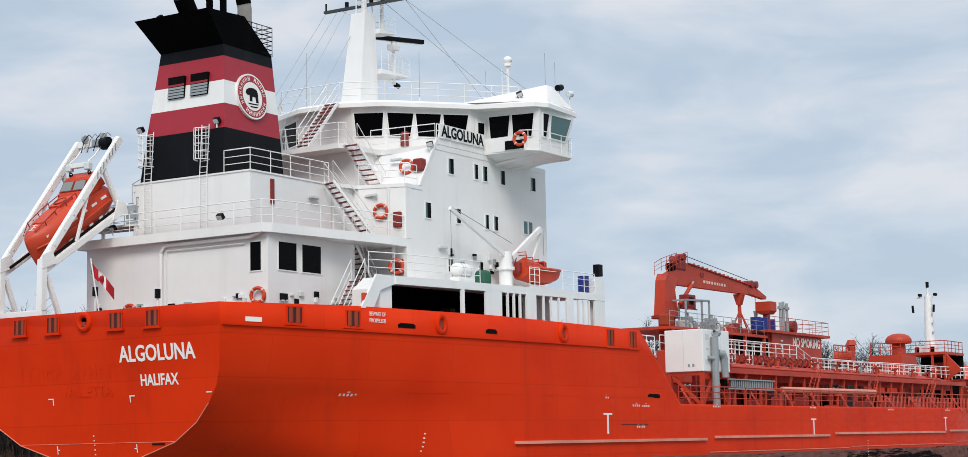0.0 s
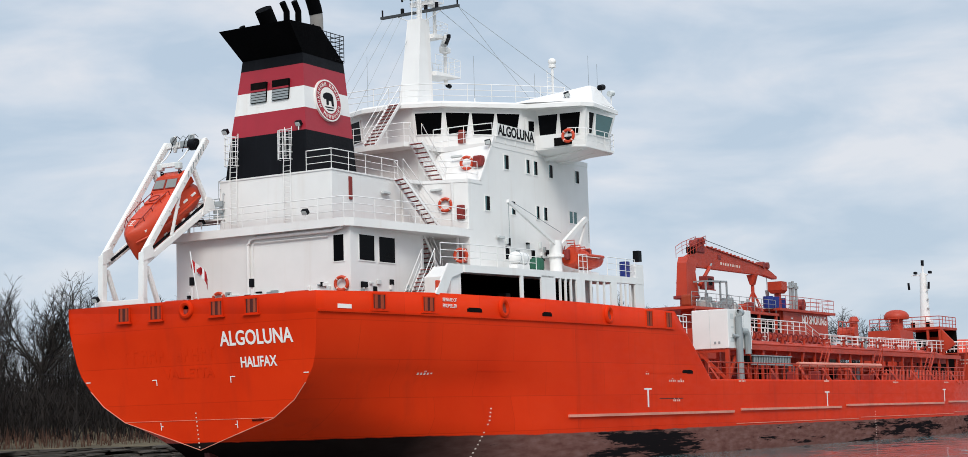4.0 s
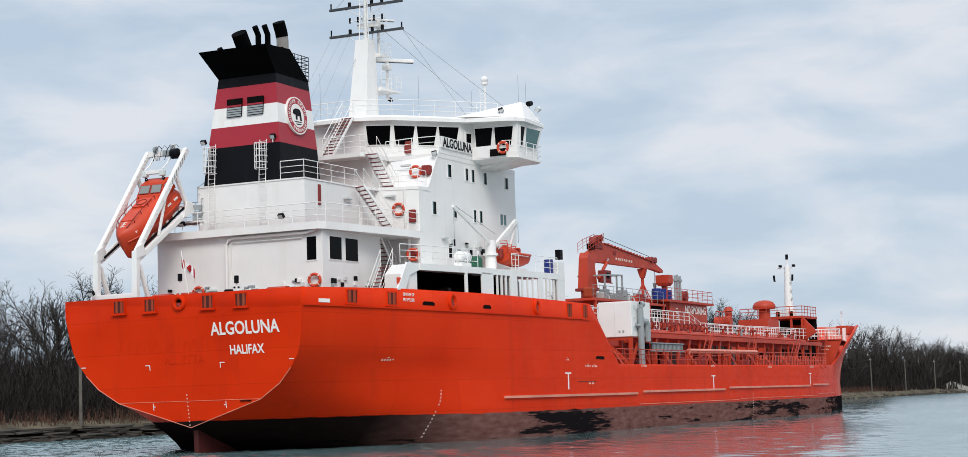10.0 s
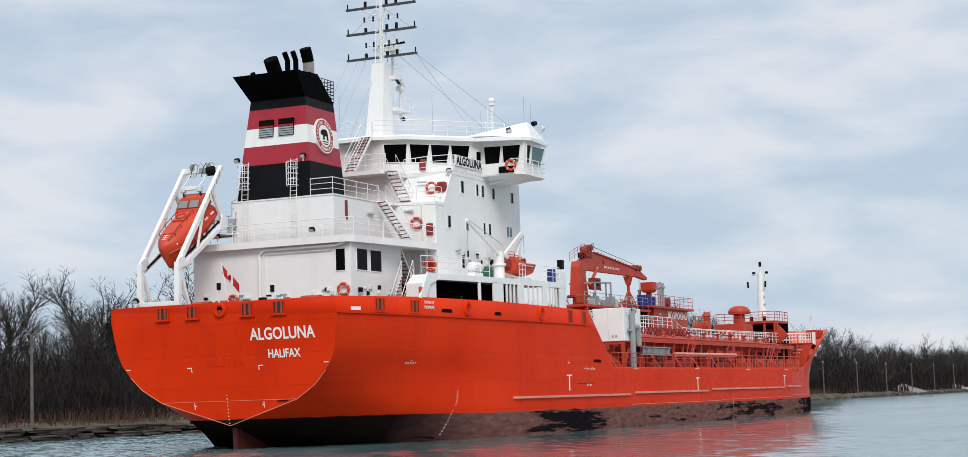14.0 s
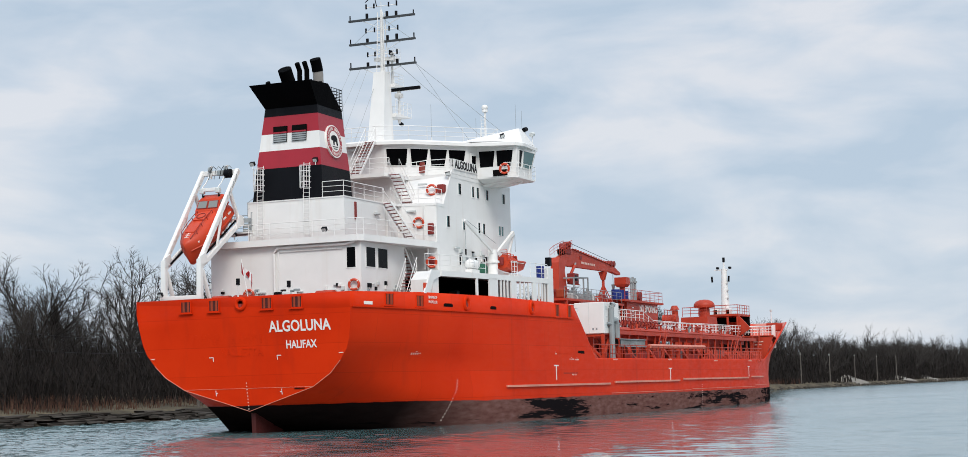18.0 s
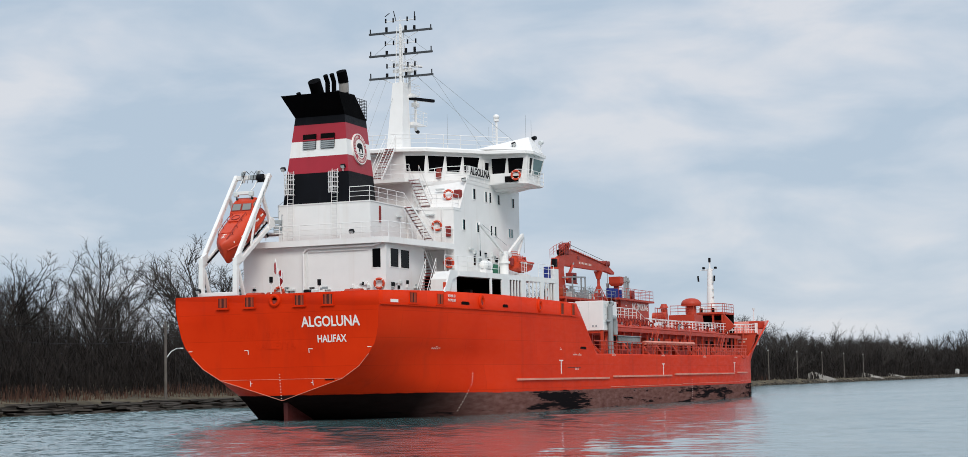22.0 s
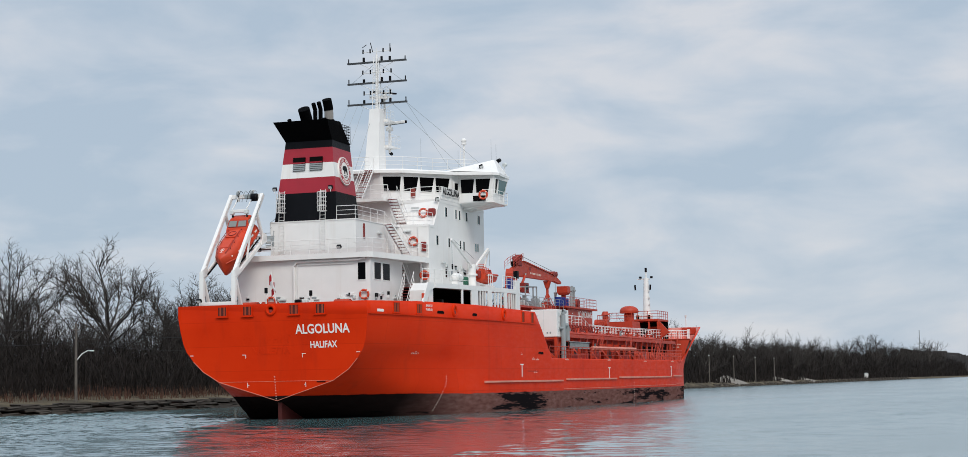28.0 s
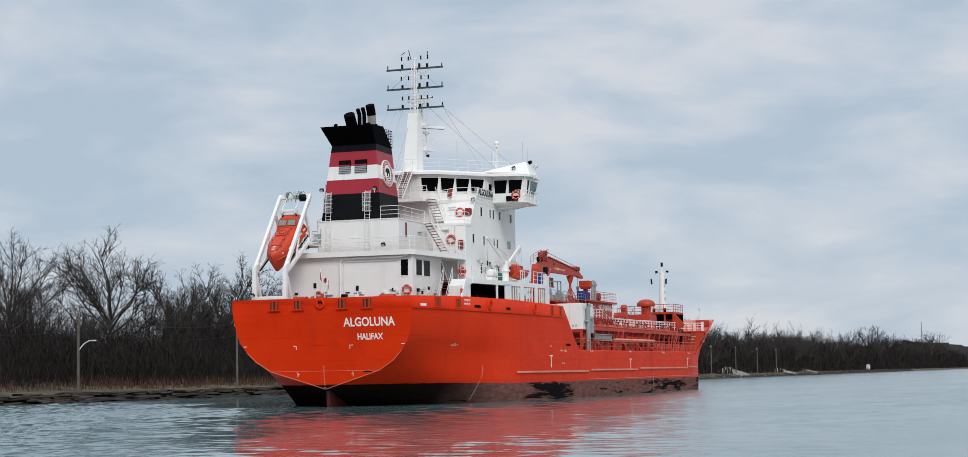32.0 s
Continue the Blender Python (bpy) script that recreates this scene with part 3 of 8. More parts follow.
def quay_stones():
    """The old stone crib along the far water's edge, block by block."""
    quay = thing("quay_wall", "crumbling layered stone quay along the far waterline", "quay", kind="structure")
    rnd = random.Random(5)
    kinds = []
    for k in range(6):
        bm = soft_box(-0.5, 0.5, -0.5, 0.5, -0.5, 0.5, 0.06, 1)
        for vv in bm.verts:
            vv.co += Vector((rnd.uniform(-.07, .07), rnd.uniform(-.07, .07), rnd.uniform(-.1, .1)))
        me = finish(bm)
        me.materials.append(STONE)
        kinds.append(me)
    for row in range(6):
        x = 92.0 + rnd.random()
        while x < 245:
            w = rnd.uniform(1.6, 4.6)
            if rnd.random() > 0.12:
                o = new("stone", kinds[rnd.randrange(6)])
                o.parent = quay
                o.scale = (w * 0.97, rnd.uniform(1.0, 1.7), 0.19)
                o.location = (x + w / 2, bank_y(x) + 0.1 + 0.22 * row + rnd.uniform(-.3, .3), 0.05 + 0.2 * row + rnd.uniform(-.04, .04))
                o.rotation_euler = (rnd.uniform(-.04, .04), rnd.uniform(-.03, .03), rnd.uniform(-.08, .08))
            x += w
    bm = bmesh.new()
    for k in range(2600):
        x = rnd.uniform(-40, 1100) if k % 3 else rnd.uniform(500, 1100)
        y = bank_y(x) + rnd.uniform(-0.6, 3.2)
        s = rnd.uniform(0.15, 0.55) * (1 + max(0, x - 300) / 500)
        z = 0.1 + 0.4 * max(0, y - bank_y(x)) * 0.8
        a = [bm.verts.new((x + rnd.uniform(.6, 1) * s * i, y + rnd.uniform(.6, 1) * s * j, z - 0.1 + (0.45 * s if h else -0.2))) for h in (0, 1) for i, j in ((-1, -1), (1, -1), (1, 1), (-1, 1))]
        for f in ((4, 5, 6, 7), (0, 1, 5, 4), (1, 2, 6, 5), (2, 3, 7, 6), (3, 0, 4, 7)):
            bm.faces.new([a[i] for i in f])
    ob = new("bank_rubble", finish(bm))
    ob.data.materials.append(STONE)
    tagged(ob, "pale broken stone rubble along the shore", "rubble", kind="stuff")

# ---------------------------------------------------------------- the tanker
# Its own space: x forward from the transom, y to port, z up from the waterline.
ship = thing("tanker_ship", "orange-hulled tanker with white aft superstructure under way in the canal", "ship")


def lerp_table(t, x):
    for (a, b), (c, d) in zip(t, t[1:]):
        if x <= c:
            k = max(0.0, min(1.0, (x - a) / (c - a)))
            return b + (d - b) * k
    return t[-1][1]


TOP = [(0, 8.46), (8, 8.66), (18, 8.72), (33.2, 8.6), (33.25, 8.58), (38.2, 4.55), (60, 4.6), (90, 4.72), (109, 4.9), (113, 6.0), (119, 8.6), (123, 9.5), (141, 10.0)]
HALF = [(0, 7.62), (3, 8.05), (6, 8.4), (10, 8.78), (16, 9.25), (22, 9.55), (28, 9.7), (35, 9.72), (50, 9.5), (62, 9.3), (80, 8.95), (95, 8.6), (150, 8.4)]
TRANSOM = [(1.0, 8.46), (1.0, 7.6), (0.985, 6.6), (0.965, 5.7), (0.935, 5.05), (0.868, 4.35), (0.77, 3.58), (0.6, 2.78), (0.42, 2.36), (0.2, 1.85), (0.0, 1.38)]
MIDSHIP = [(1.0, 8.46), (1.0, 7.6), (1.0, 6.6), (1.0, 5.5), (1.0, 4.4), (1.0, 3.3), (0.998, 2.2), (0.992, 1.1), (0.98, 0.0), (0.95, -1.2), (0.0, -2.2)]


def bow_factor(x, z):
    f = max(0.0, min(1.0, (z - 4.9) / 4.6))
    x0, ln, p = 92 + 6 * f, 41 + 1.4 * f, 1.25 + 0.5 * f
    if x <= x0:
        return 1.0
    return max(0.0, 1 - ((x - x0) / ln) ** p)


def stem_x(z):
    """Where the stem stands at a height."""
    return 133 + 7.6 * max(0.0, min(1.0, (z - 4.9) / 4.6))


def station(x):
    """Half section at x, from the rail down to the keel."""
    top, half = lerp_table(TOP, x), lerp_table(HALF, x)
    s = max(0.0, min(1.0, x / 24))
    s = s * s * (3 - 2 * s)
    rake = 0.15 * max(0.0, 1 - x / 8)
    pts = []
    for i, ((ka, za), (kb, zb)) in enumerate(zip(TRANSOM, MIDSHIP)):
        low = max(0.0, min(1.0, x / 19))
        sl = s if i < 6 else (low * low * (3 - 2 * low)) ** 0.5
        k = ka + (kb - ka) * sl
        z = za + (zb - za) * sl
        if i == 0:
            z = top
        elif i == 1:
            z = min(z, top - 0.12)
        elif x > 33:
            z = min(z, top - 0.12 - 0.04 * i) if top < z + 0.2 else z
            if x > 34:
                z = top + (-2.2 - top) * (i / 10) ** 0.85 if i else top
        y = half * k * bow_factor(x, max(z, 0))
        pts.append((min(x, stem_x(z)) + rake * max(0.0, 7.6 - z), y, z))
    return pts


def hull():
    xs = [0, 0.6, 1.5, 3, 4.5, 6, 8, 10, 12, 14, 16, 18, 20, 22, 24, 26, 28, 30.5, 33.2, 33.25, 35, 36.6, 38.2] + [42 + 5 * i for i in range(11)] + [95 + 1.5 * i for i in range(17)] + [120.5 + 1.5 * i for i in range(13)] + [139.6]
    rings = []
    for x in xs:
        h = station(x)
        rings.append([(a, -y, z) for a, y, z in h] + [(a, y, z) for a, y, z in h[-2::-1]])
    bm = loft(bmesh.new(), rings, close=False)
    bm.verts.ensure_lookup_table()
    n = len(rings[0])
    bm.faces.new([bm.verts[i] for i in range(n)])
    ob = part("hull", bm, HULL, ship, "orange steel hull, worn maroon boot top with black scuffs and painted-in stern shade", True)
    md = ob.modifiers.new("plate", "SOLIDIFY")
    md.thickness, md.offset = 0.14, -1
    return ob


hull()

# decks inside the rail
def deck(xs, z, inset=0.1):
    bm = bmesh.new()
    a, c = [], []
    for x in xs:
        y = lerp_table(HALF, x) * bow_factor(x, z) - inset
        a.append(bm.verts.new((x, -y, z)))
        c.append(bm.verts.new((x, y, z)))
    for i in range(len(xs) - 1):
        bm.faces.new((a[i], a[i + 1], c[i + 1], c[i]))
    r = bmesh.ops.extrude_face_region(bm, geom=bm.faces[:])
    for e in r["geom"]:
        if isinstance(e, bmesh.types.BMVert):
            e.co.z -= 0.08
    return bm


part("poop_deck", deck([0.5, 3, 6, 10, 16, 24, 33], 7.45), DECKRED, ship, "dull red painted aft deck")
part("main_deck", deck([34, 40, 60, 80, 95, 101, 106, 110], 4.35), ORANGE, ship, "red-orange painted main deck")
part("forecastle_deck", deck([111, 115, 120, 125, 130, 134], 7.6, 0.35), ORANGE, ship)


def on_hull(x, z, out=0.012):
    """A point on the starboard side of the hull, with the outward normal and the level direction along it."""
    def y_at(xx):
        h = station(xx)
        for (xa, ya, za), (xb, yb, zb) in zip(h, h[1:]):
            if zb <= z <= za:
                k = (za - z) / max(1e-6, za - zb)
                return ya + (yb - ya) * k
        return h[0][1]
    y = y_at(x)
    along = Vector((1.0, -(y_at(x + 0.5) - y_at(x - 0.5)), 0)).normalized()
    nor = Vector((-along.y, along.x, 0))
    nor = nor if nor.y < 0 else -nor
    return Vector((x, -y, z)) + nor * out, along, nor


def side_bar(bm, x0, x1, z0, z1, thick=0.02, steps=1):
    """A plate on the hull side from x0 to x1."""
    rows = []
    for i in range(steps + 1):
        x = x0 + (x1 - x0) * i / steps
        for z in (z0, z1):
            p, _, n = on_hull(x, z, 0.004)
            rows.append((p, p + n * thick))
    ring = [[r[0] for r in (rows[2 * i], rows[2 * i + 1])] + [rows[2 * i + 1][1], rows[2 * i][1]] for i in range(steps + 1)]
    loft(bm, ring, True, True)
    return bm


def side_marks():
    # raised rubbing strakes
    for k, (a, b, z) in enumerate(((3.2, 33.0, 7.42), (20, 41.5, 2.5), (42.8, 62, 2.62), (63.3, 89, 2.75), (90.5, 101, 2.85))):
        bm = bmesh.new()
        if k == 0:
            side_bar(bm, 0.15, b, 7.52, 7.6, 0.08, 18)
        else:
            side_bar(bm, a, b, z - 0.08, z + 0.07, 0.12, 8)
        part("rubbing_strake", bm, HULL if k == 0 else LINE, ship, "" if k == 0 else "worn pale rubbing strake")
    for a, b, z in ((42, 66, 1.72), (66.5, 92, 1.8), (92.5, 110, 1.95)):
        bm = bmesh.new()
        side_bar(bm, a, b, z - 0.02, z + 0.02, 0.03, 8)
        part("bilge_seam", bm, LINE, ship, "thin worn seam along the hull")
    # tug push marks
    for x, z in ((29.2, 3.98), (59.25, 3.76), (89.5, 3.95)):
        bm = bmesh.new()
        side_bar(bm, x - 0.48, x + 0.48, z - 0.09, z, 0.01)
        side_bar(bm, x - 0.09, x + 0.09, z - 1.1, z - 0.09, 0.01)
        part("tug_mark", bm, LETTER, ship, "white T-shaped tug mark")
    for x, z, w in ((7.5, 4.75, 1.1), (29.0, 4.85, 0.3), (32.1, 4.44, 0.9), (33.25, 4.42, 0.9), (42.7, 4.47, 1.2), (58.7, 4.53, 1.2), (75, 4.5, 1.3), (89.6, 4.55, 1.3), (32.55, 3.27, 0.3), (33.1, 3.27, 0.3)):
        bm = bmesh.new()
        k = 0.0
        while k < w:
            side_bar(bm, x + k, x + k + 0.12, z - 0.08, z + 0.03, 0.008)
            k += 0.24
        side_bar(bm, x + w * 0.42, x + w * 0.58, z + 0.08, z + 0.12, 0.008)
        tagged(part("hull_marking", bm, MARK, ship, "small worn white hull marking"), kind="stuff")
    # weld seam along the topside and a scrape across it
    bm = bmesh.new()
    side_bar(bm, 12.0, 34.6, 4.86, 4.89, 0.012, 8)
    part("weld_seam", bm, HULL, ship, "faint weld seam along the topside")
    bm = bmesh.new()
    side_bar(bm, 30.7, 33.9, 3.34, 3.39, 0.006)
    part("scrape", bm, MAROON, ship, "dark scrape on the plating")
    for x in (12.0, 70.0):
        for k in range(14):
            bm = bmesh.new()
            z = 0.35 + 0.2 * k
            if x > 50 and k > 9:
                continue
            xx = x + (0.09 * k if x < 50 else 0)
            side_bar(bm, xx, xx + 0.12, z, z + 0.06, 0.008)
            part("draught_mark", bm, MARK, ship)
    # warning words on the bulwark
    for body, z in (("BEWARE OF", 8.27), ("PROPELLER", 7.97)):
        p, al, n = on_hull(8.95, z, 0.02)
        lettering("warning_line", body, 0.19, 1.1 if body[0] == "B" else 1.12, Matrix.Translation(p) @ Matrix((al, Vector((0, 0, 1)), n)).transposed().to_4x4(), LETTER, ship)
    p = bmesh.new()
    side_bar(p, 1.4, 2.3, 7.7, 7.9, 0.02)
    part("name_plate", p, LETTER, ship, "small white plate on the bulwark")


side_marks()


def chocks():
    def opening(c, u, n, w, h):
        c, u, n = Vector(c), Vector(u).normalized(), Vector(n).normalized()
        up = Vector((0, 0, 1))
        rot3 = Matrix((u, n, up)).transposed().to_4x4()
        m = Matrix.Translation(c) @ rot3
        bm = bmesh.new()
        t = 0.06
        for b in ((-w / 2 - t, w / 2 + t, h / 2, h / 2 + t), (-w / 2 - t, w / 2 + t, -h / 2 - t, -h / 2), (-w / 2 - t, -w / 2, -h / 2, h / 2), (w / 2, w / 2 + t, -h / 2, h / 2)):
            box(bm, b[0], b[1], -0.02, 0.035, b[2], b[3])
        bm.transform(m)
        f = part("roller_fairlead", bm, HULL, ship, "framed roller fairlead in the bulwark")
        # maroon plate painting the shaded inside of the bulwark behind the rollers
        bm = box(bmesh.new(), -w / 2, w / 2, -0.01, 0.012, -h / 2, h / 2)
        bm.transform(m)
        part("opening", bm, MAROON, f)
        for sx in (-w * 0.25, w * 0.25):
            bm = tube(bmesh.new(), [(sx, -0.05, -h / 2), (sx, -0.05, h / 2)], w * 0.16, 10)
            bm.transform(m)
            part("roller", bm, FADED, f, "faded orange steel roller", True)
        bm = box(bmesh.new(), -w * 0.75, w * 0.75, -0.02, 0.09, -h / 2 - 0.12, -h / 2 - 0.06)
        bm.transform(m)
        part("sill", bm, HULL, f)
    for y in (3.95, 1.9, -1.85, -3.95):
        opening((-0.005, y, 7.98), (0, -1, 0), (-1, 0, 0), 0.66, 0.64)
    for x in (4.2, 7.85):
        p, al, n = on_hull(x, 8.08, 0.0)
        opening(p, al, n, 0.85, 0.66)
    for x, z, w, h in ((32.37, 8.05, 0.75, 0.86), (29.75, 8.05, 0.75, 0.86)):
        p, al, n = on_hull(x, z, 0.0)
        opening(p, al, n, w, h)
    # oval mooring chocks, taller on the sides
    for c, n, tall in [((0.0, 0.0, 8.02), (-1, 0, 0), 1.0)] + [(on_hull(x, 8.12, 0.03)[0], on_hull(x, 8.12)[2], 1.25) for x in (14.05, 24.7)]:
        c, n = Vector(c), Vector(n)
        m = Matrix.Translation(c) @ Matrix.Diagonal((1, 1, tall, 1)) @ Matrix.Translation(-c)
        bm = torus(bmesh.new(), c, n, 0.31, 0.13, 22, 8)
        bm.transform(m)
        ob = part("mooring_ring", bm, HULL, ship, "oval orange mooring chock", True)
        # dull orange plug and dark red core put the bore's shading into colour
        bm = tube(bmesh.new(), [c - n * 0.05, c + n * 0.0], 0.25, 18)
        bm.transform(m)
        part("opening", bm, FADED, ob)
        bm = tube(bmesh.new(), [c + Vector((0, 0, -0.2)) * tall - n * 0.0, c + Vector((0, 0, -0.02)) - n * 0.0], 0.13, 10)
        part("shadowed_bore", bm, RUNGS, ob)
    for x, w in ((11.55, 1.25), (18.15, 0.95), (34.7, 1.5)):
        bm = bmesh.new()
        z = 7.93 if x < 30 else 4.98
        side_bar(bm, x - w / 2, x + w / 2, z - 0.12, z + 0.05, 0.012)
        side_bar(bm, x - w / 2 + 0.12, x + w / 2 - 0.12, z + 0.05, z + 0.1, 0.012)
        part("freeing_port", bm, DARK, ship, "dark slot-shaped freeing port")


chocks()


def transom_marks():
    # reads from port to starboard when seen from astern
    def face(y, z, out=0.012):
        up = Vector((-0.15, 0, 1)).normalized()
        u = Vector((0, -1, 0))
        n = u.cross(up)
        return Matrix.Translation(Vector((0.15 * max(0, 7.6 - z), y, z)) + n * out) @ Matrix((u, up, n)).transposed().to_4x4()
    lettering("ship_name", "ALGOLUNA", 0.69, 4.3, face(-1.88, 6.22), LETTER, ship, "white painted ship name on the transom", 0.02)
    lettering("home_port", "HALIFAX", 0.49, 2.12, face(-3.0, 5.18), LETTER, ship, "white painted home port on the transom", 0.014)
    # painted-over raised lettering: an older name as plain bars, and an older port
    rnd = random.Random(3)
    y, z, h = 4.1, 5.6, 0.62
    while y > -1.3:
        w = rnd.uniform(0.3, 0.42)
        if not 1.1 < y < 1.75:
            bm = bmesh.new()
            box(bm, 0, 0.09, 0, h, 0, 0.005)
            box(bm, 0.09, w * 0.8, h - 0.1 if rnd.random() < 0.6 else 0.26, h if rnd.random() < 0.6 else 0.36, 0, 0.005)
            if rnd.random() < 0.6:
                box(bm, w * 0.8, w * 0.8 + 0.09, 0, h, 0, 0.005)
            bm.transform(face(y, z, 0.008))
            part("old_letter", bm, HULL, ship, "painted-over raised bar on the transom")
        y -= w + 0.17
    lettering("old_port", "VALLETTA", 0.5, 3.1, face(1.75, 4.82, 0.01), HULL, ship, "painted-over raised letters on the transom", 0.02)
    # bead round the transom's edge, pale to paint in caught light, and the weld across its foot
    edge = [(0.15 * max(0.0, 7.6 - z), k * 7.62, z) for k, z in TRANSOM]
    both = [(x - 0.01, -y, z) for x, y, z in edge[5:]] + [(x - 0.01, y, z) for x, y, z in edge[-2:4:-1]]
    part("transom_bead", tube(bmesh.new(), both, 0.02, 6), LINE, ship, "half-round bead along the transom's edge with its highlight painted pale", True)
    part("transom_weld", tube(bmesh.new(), [(0.715, 4.55, 2.8), (0.715, -4.55, 2.8)], 0.012, 5), LINE, ship, "thin weld across the transom")
    part("scuff_plate", beam(bmesh.new(), (0.7, -3.3, 2.72), (0.7, -4.0, 2.72), 0.02, 0.06), DARK, ship)
    for y, z, s in ((2.4, 4.75, 1), (-2.42, 4.75, -1)):
        bm = bmesh.new()
        box(bm, -0.15, 0.15, 0, 0.045, 0, 0.008)
        box(bm, 0.105 * s, 0.15 * s, -0.25, 0, 0, 0.008) if s > 0 else box(bm, -0.15, -0.105, -0.25, 0, 0, 0.008)
        bm.transform(face(y, z))
        part("corner_mark", bm, LETTER, ship)
    for y in (6.72, -6.72):
        bm = box(bmesh.new(), -0.15, 0.15, 0, 0.045, 0, 0.008)
        bm.transform(face(y, 4.78))
        part("level_mark", bm, LETTER, ship)
    for y in (2.3, -2.4):
        bm = bmesh.new()
        box(bm, -0.02, 0.02, -0.18, 0.18, 0, 0.008)
        box(bm, -0.02 if y > 0 else -0.14, 0.14 if y > 0 else 0.02, -0.02, 0.02, 0, 0.008)
        bm.transform(face(y, 2.55))
        part("level_mark", bm, LETTER, ship)
    for k in range(9):
        bm = box(bmesh.new(), -0.035, 0.035, 0, 0.06, 0, 0.008)
        bm.transform(face(0.05, 1.5 + 0.2 * k))
        part("draught_mark", bm, MARK, ship)


transom_marks()

# skeg under the stern
bm = prism(bmesh.new(), [(1.35, 1.25), (1.5, -1.6), (12, -1.6), (12, 0.6), (6, 1.2)], 0.3, "y", -0.15)
part("skeg", bm, MAROON, ship, "maroon skeg plate at the stern")

# ---------------------------------------------------------------- superstructure
def wall_block(name, poly, z0, z1, label="", material=None):
    return part(name, prism(bmesh.new(), poly, z1 - z0, "z", z0), material or WHITE, ship, label)


lower = wall_block("poop_house", [(5.73, 5.6), (5.73, -5.5), (12.2, -5.5), (12.2, 5.6)], 7.45, 12.0, "white steel deckhouse on the aft deck")
window_on_x(-5.12, -4.5, 10.34, 11.63, 5.73, lower)
window_on_y(6.45, 7.75, 10.4, 11.66, -5.5, lower)
window_on_y(8.15, 9.55, 10.4, 11.66, -5.5, lower)
# drain pipe that bends along the aft wall
bm = tube(bmesh.new(), [(5.6, 0.75, 7.6), (5.6, 0.75, 11.5), (5.6, 0.62, 11.75), (5.6, 0.35, 11.85), (5.55, -4.6, 11.85), (5.5, -5.2, 11.98)], 0.09, 8)
part("drain_pipe", bm, WHITE, lower, "white drain pipe along the house wall", True)
bm = tube(bmesh.new(), [(5.64, 0.45, 7.6), (5.64, 0.45, 11.6), (5.64, -4.2, 11.6)], 0.03, 6)
part("cable_pipe", bm, WHITE, lower)
wall_block("deck_slab", [(5.3, 5.8), (5.3, -5.5), (5.75, -5.75), (13.2, -6.86), (14.6, -6.86), (14.6, 5.8)], 12.0, 12.42, "white deck edge over the aft house")

wall_block("midship_house", [(12.2, 5.0), (12.2, -4.3), (14.6, -4.3), (14.6, 5.0)], 7.45, 15.1)
side_house = part("accommodation_house", prism(bmesh.new(), [(14.6, 10.18), (14.6, 15.12), (15.75, 15.12), (17.3, 17.4), (28.05, 17.4), (28.05, 7.45), (25.22, 7.45), (25.22, 10.18)], 13.7, "y", -6.85), WHITE, ship, "tall white accommodation block")
for a, b, c, d in ((18.37, 18.86, 16.03, 16.8), (20.78, 21.15, 16.04, 16.8), (21.62, 22.04, 16.03, 16.8), (23.32, 23.78, 16.04, 16.78), (26.46, 26.93, 16.04, 16.76),
                   (16.24, 16.74, 13.58, 14.34), (19.02, 19.43, 13.58, 14.3), (21.76, 22.1, 13.52, 14.27), (22.6, 23.0, 13.53, 14.27)):
    w_ = window_on_y(a, b, c, d, -6.85, side_house, rim=0.06)
    part("curtain", box(bmesh.new(), a, a + (b - a) * 0.35, -6.868, -6.862, c, d), TEALGLASS, w_)
window_on_y(25.6, 26.0, 13.62, 14.3, -6.85, side_house, glass=TEALGLASS)
window_on_y(26.12, 26.5, 13.62, 14.3, -6.85, side_house, glass=TEALGLASS)
for x in (18.2, 21.0):
    window_on_y(x, x + 0.45, 11.05, 11.75, -6.85, side_house)

# decks between
d2 = wall_block("deck_slab", [(12.0, 4.4), (12.0, -4.2), (13.7, -4.62), (14.52, -6.88), (16.0, -6.88), (16.0, 4.4)], 14.92, 15.1)
part("slanted_wall", prism(bmesh.new(), [(13.75, -4.3), (13.75, -4.66), (14.55, -6.87), (15.0, -6.87), (15.0, -4.3)], 2.5, "z", 12.42), WHITE, ship)
upper = wall_block("funnel_house", [(6.1, 2.95), (6.1, -4.2), (12.1, -4.2), (12.1, 2.95)], 12.42, 14.98, "white steel house under the funnel")
part("house_cap", box(bmesh.new(), 6.06, 12.1, -4.24, 2.99, 14.96, 15.04), WHITE, upper)
part("side_plate", prism(bmesh.new(), [(15.7, 15.12), (17.3, 17.66), (17.4, 17.6), (15.9, 15.12)], 0.07, "y", -6.9), WHITE, ship)
part("side_plate", box(bmesh.new(), 17.3, 22.0, -6.88, -6.8, 17.4, 17.75), WHITE, ship)
d3 = wall_block("bridge_deck", [(13.9, 3.6), (13.9, -3.3), (14.3, -3.6), (17.05, -3.65), (17.22, -6.87), (28.05, -6.87), (28.05, 6.87), (17.22, 6.87), (17.22, 3.6)], 17.12, 17.38)
part("mid_house", box(bmesh.new(), 15.1, 17.2, -3.4, 3.3, 15.1, 17.12), WHITE, ship)

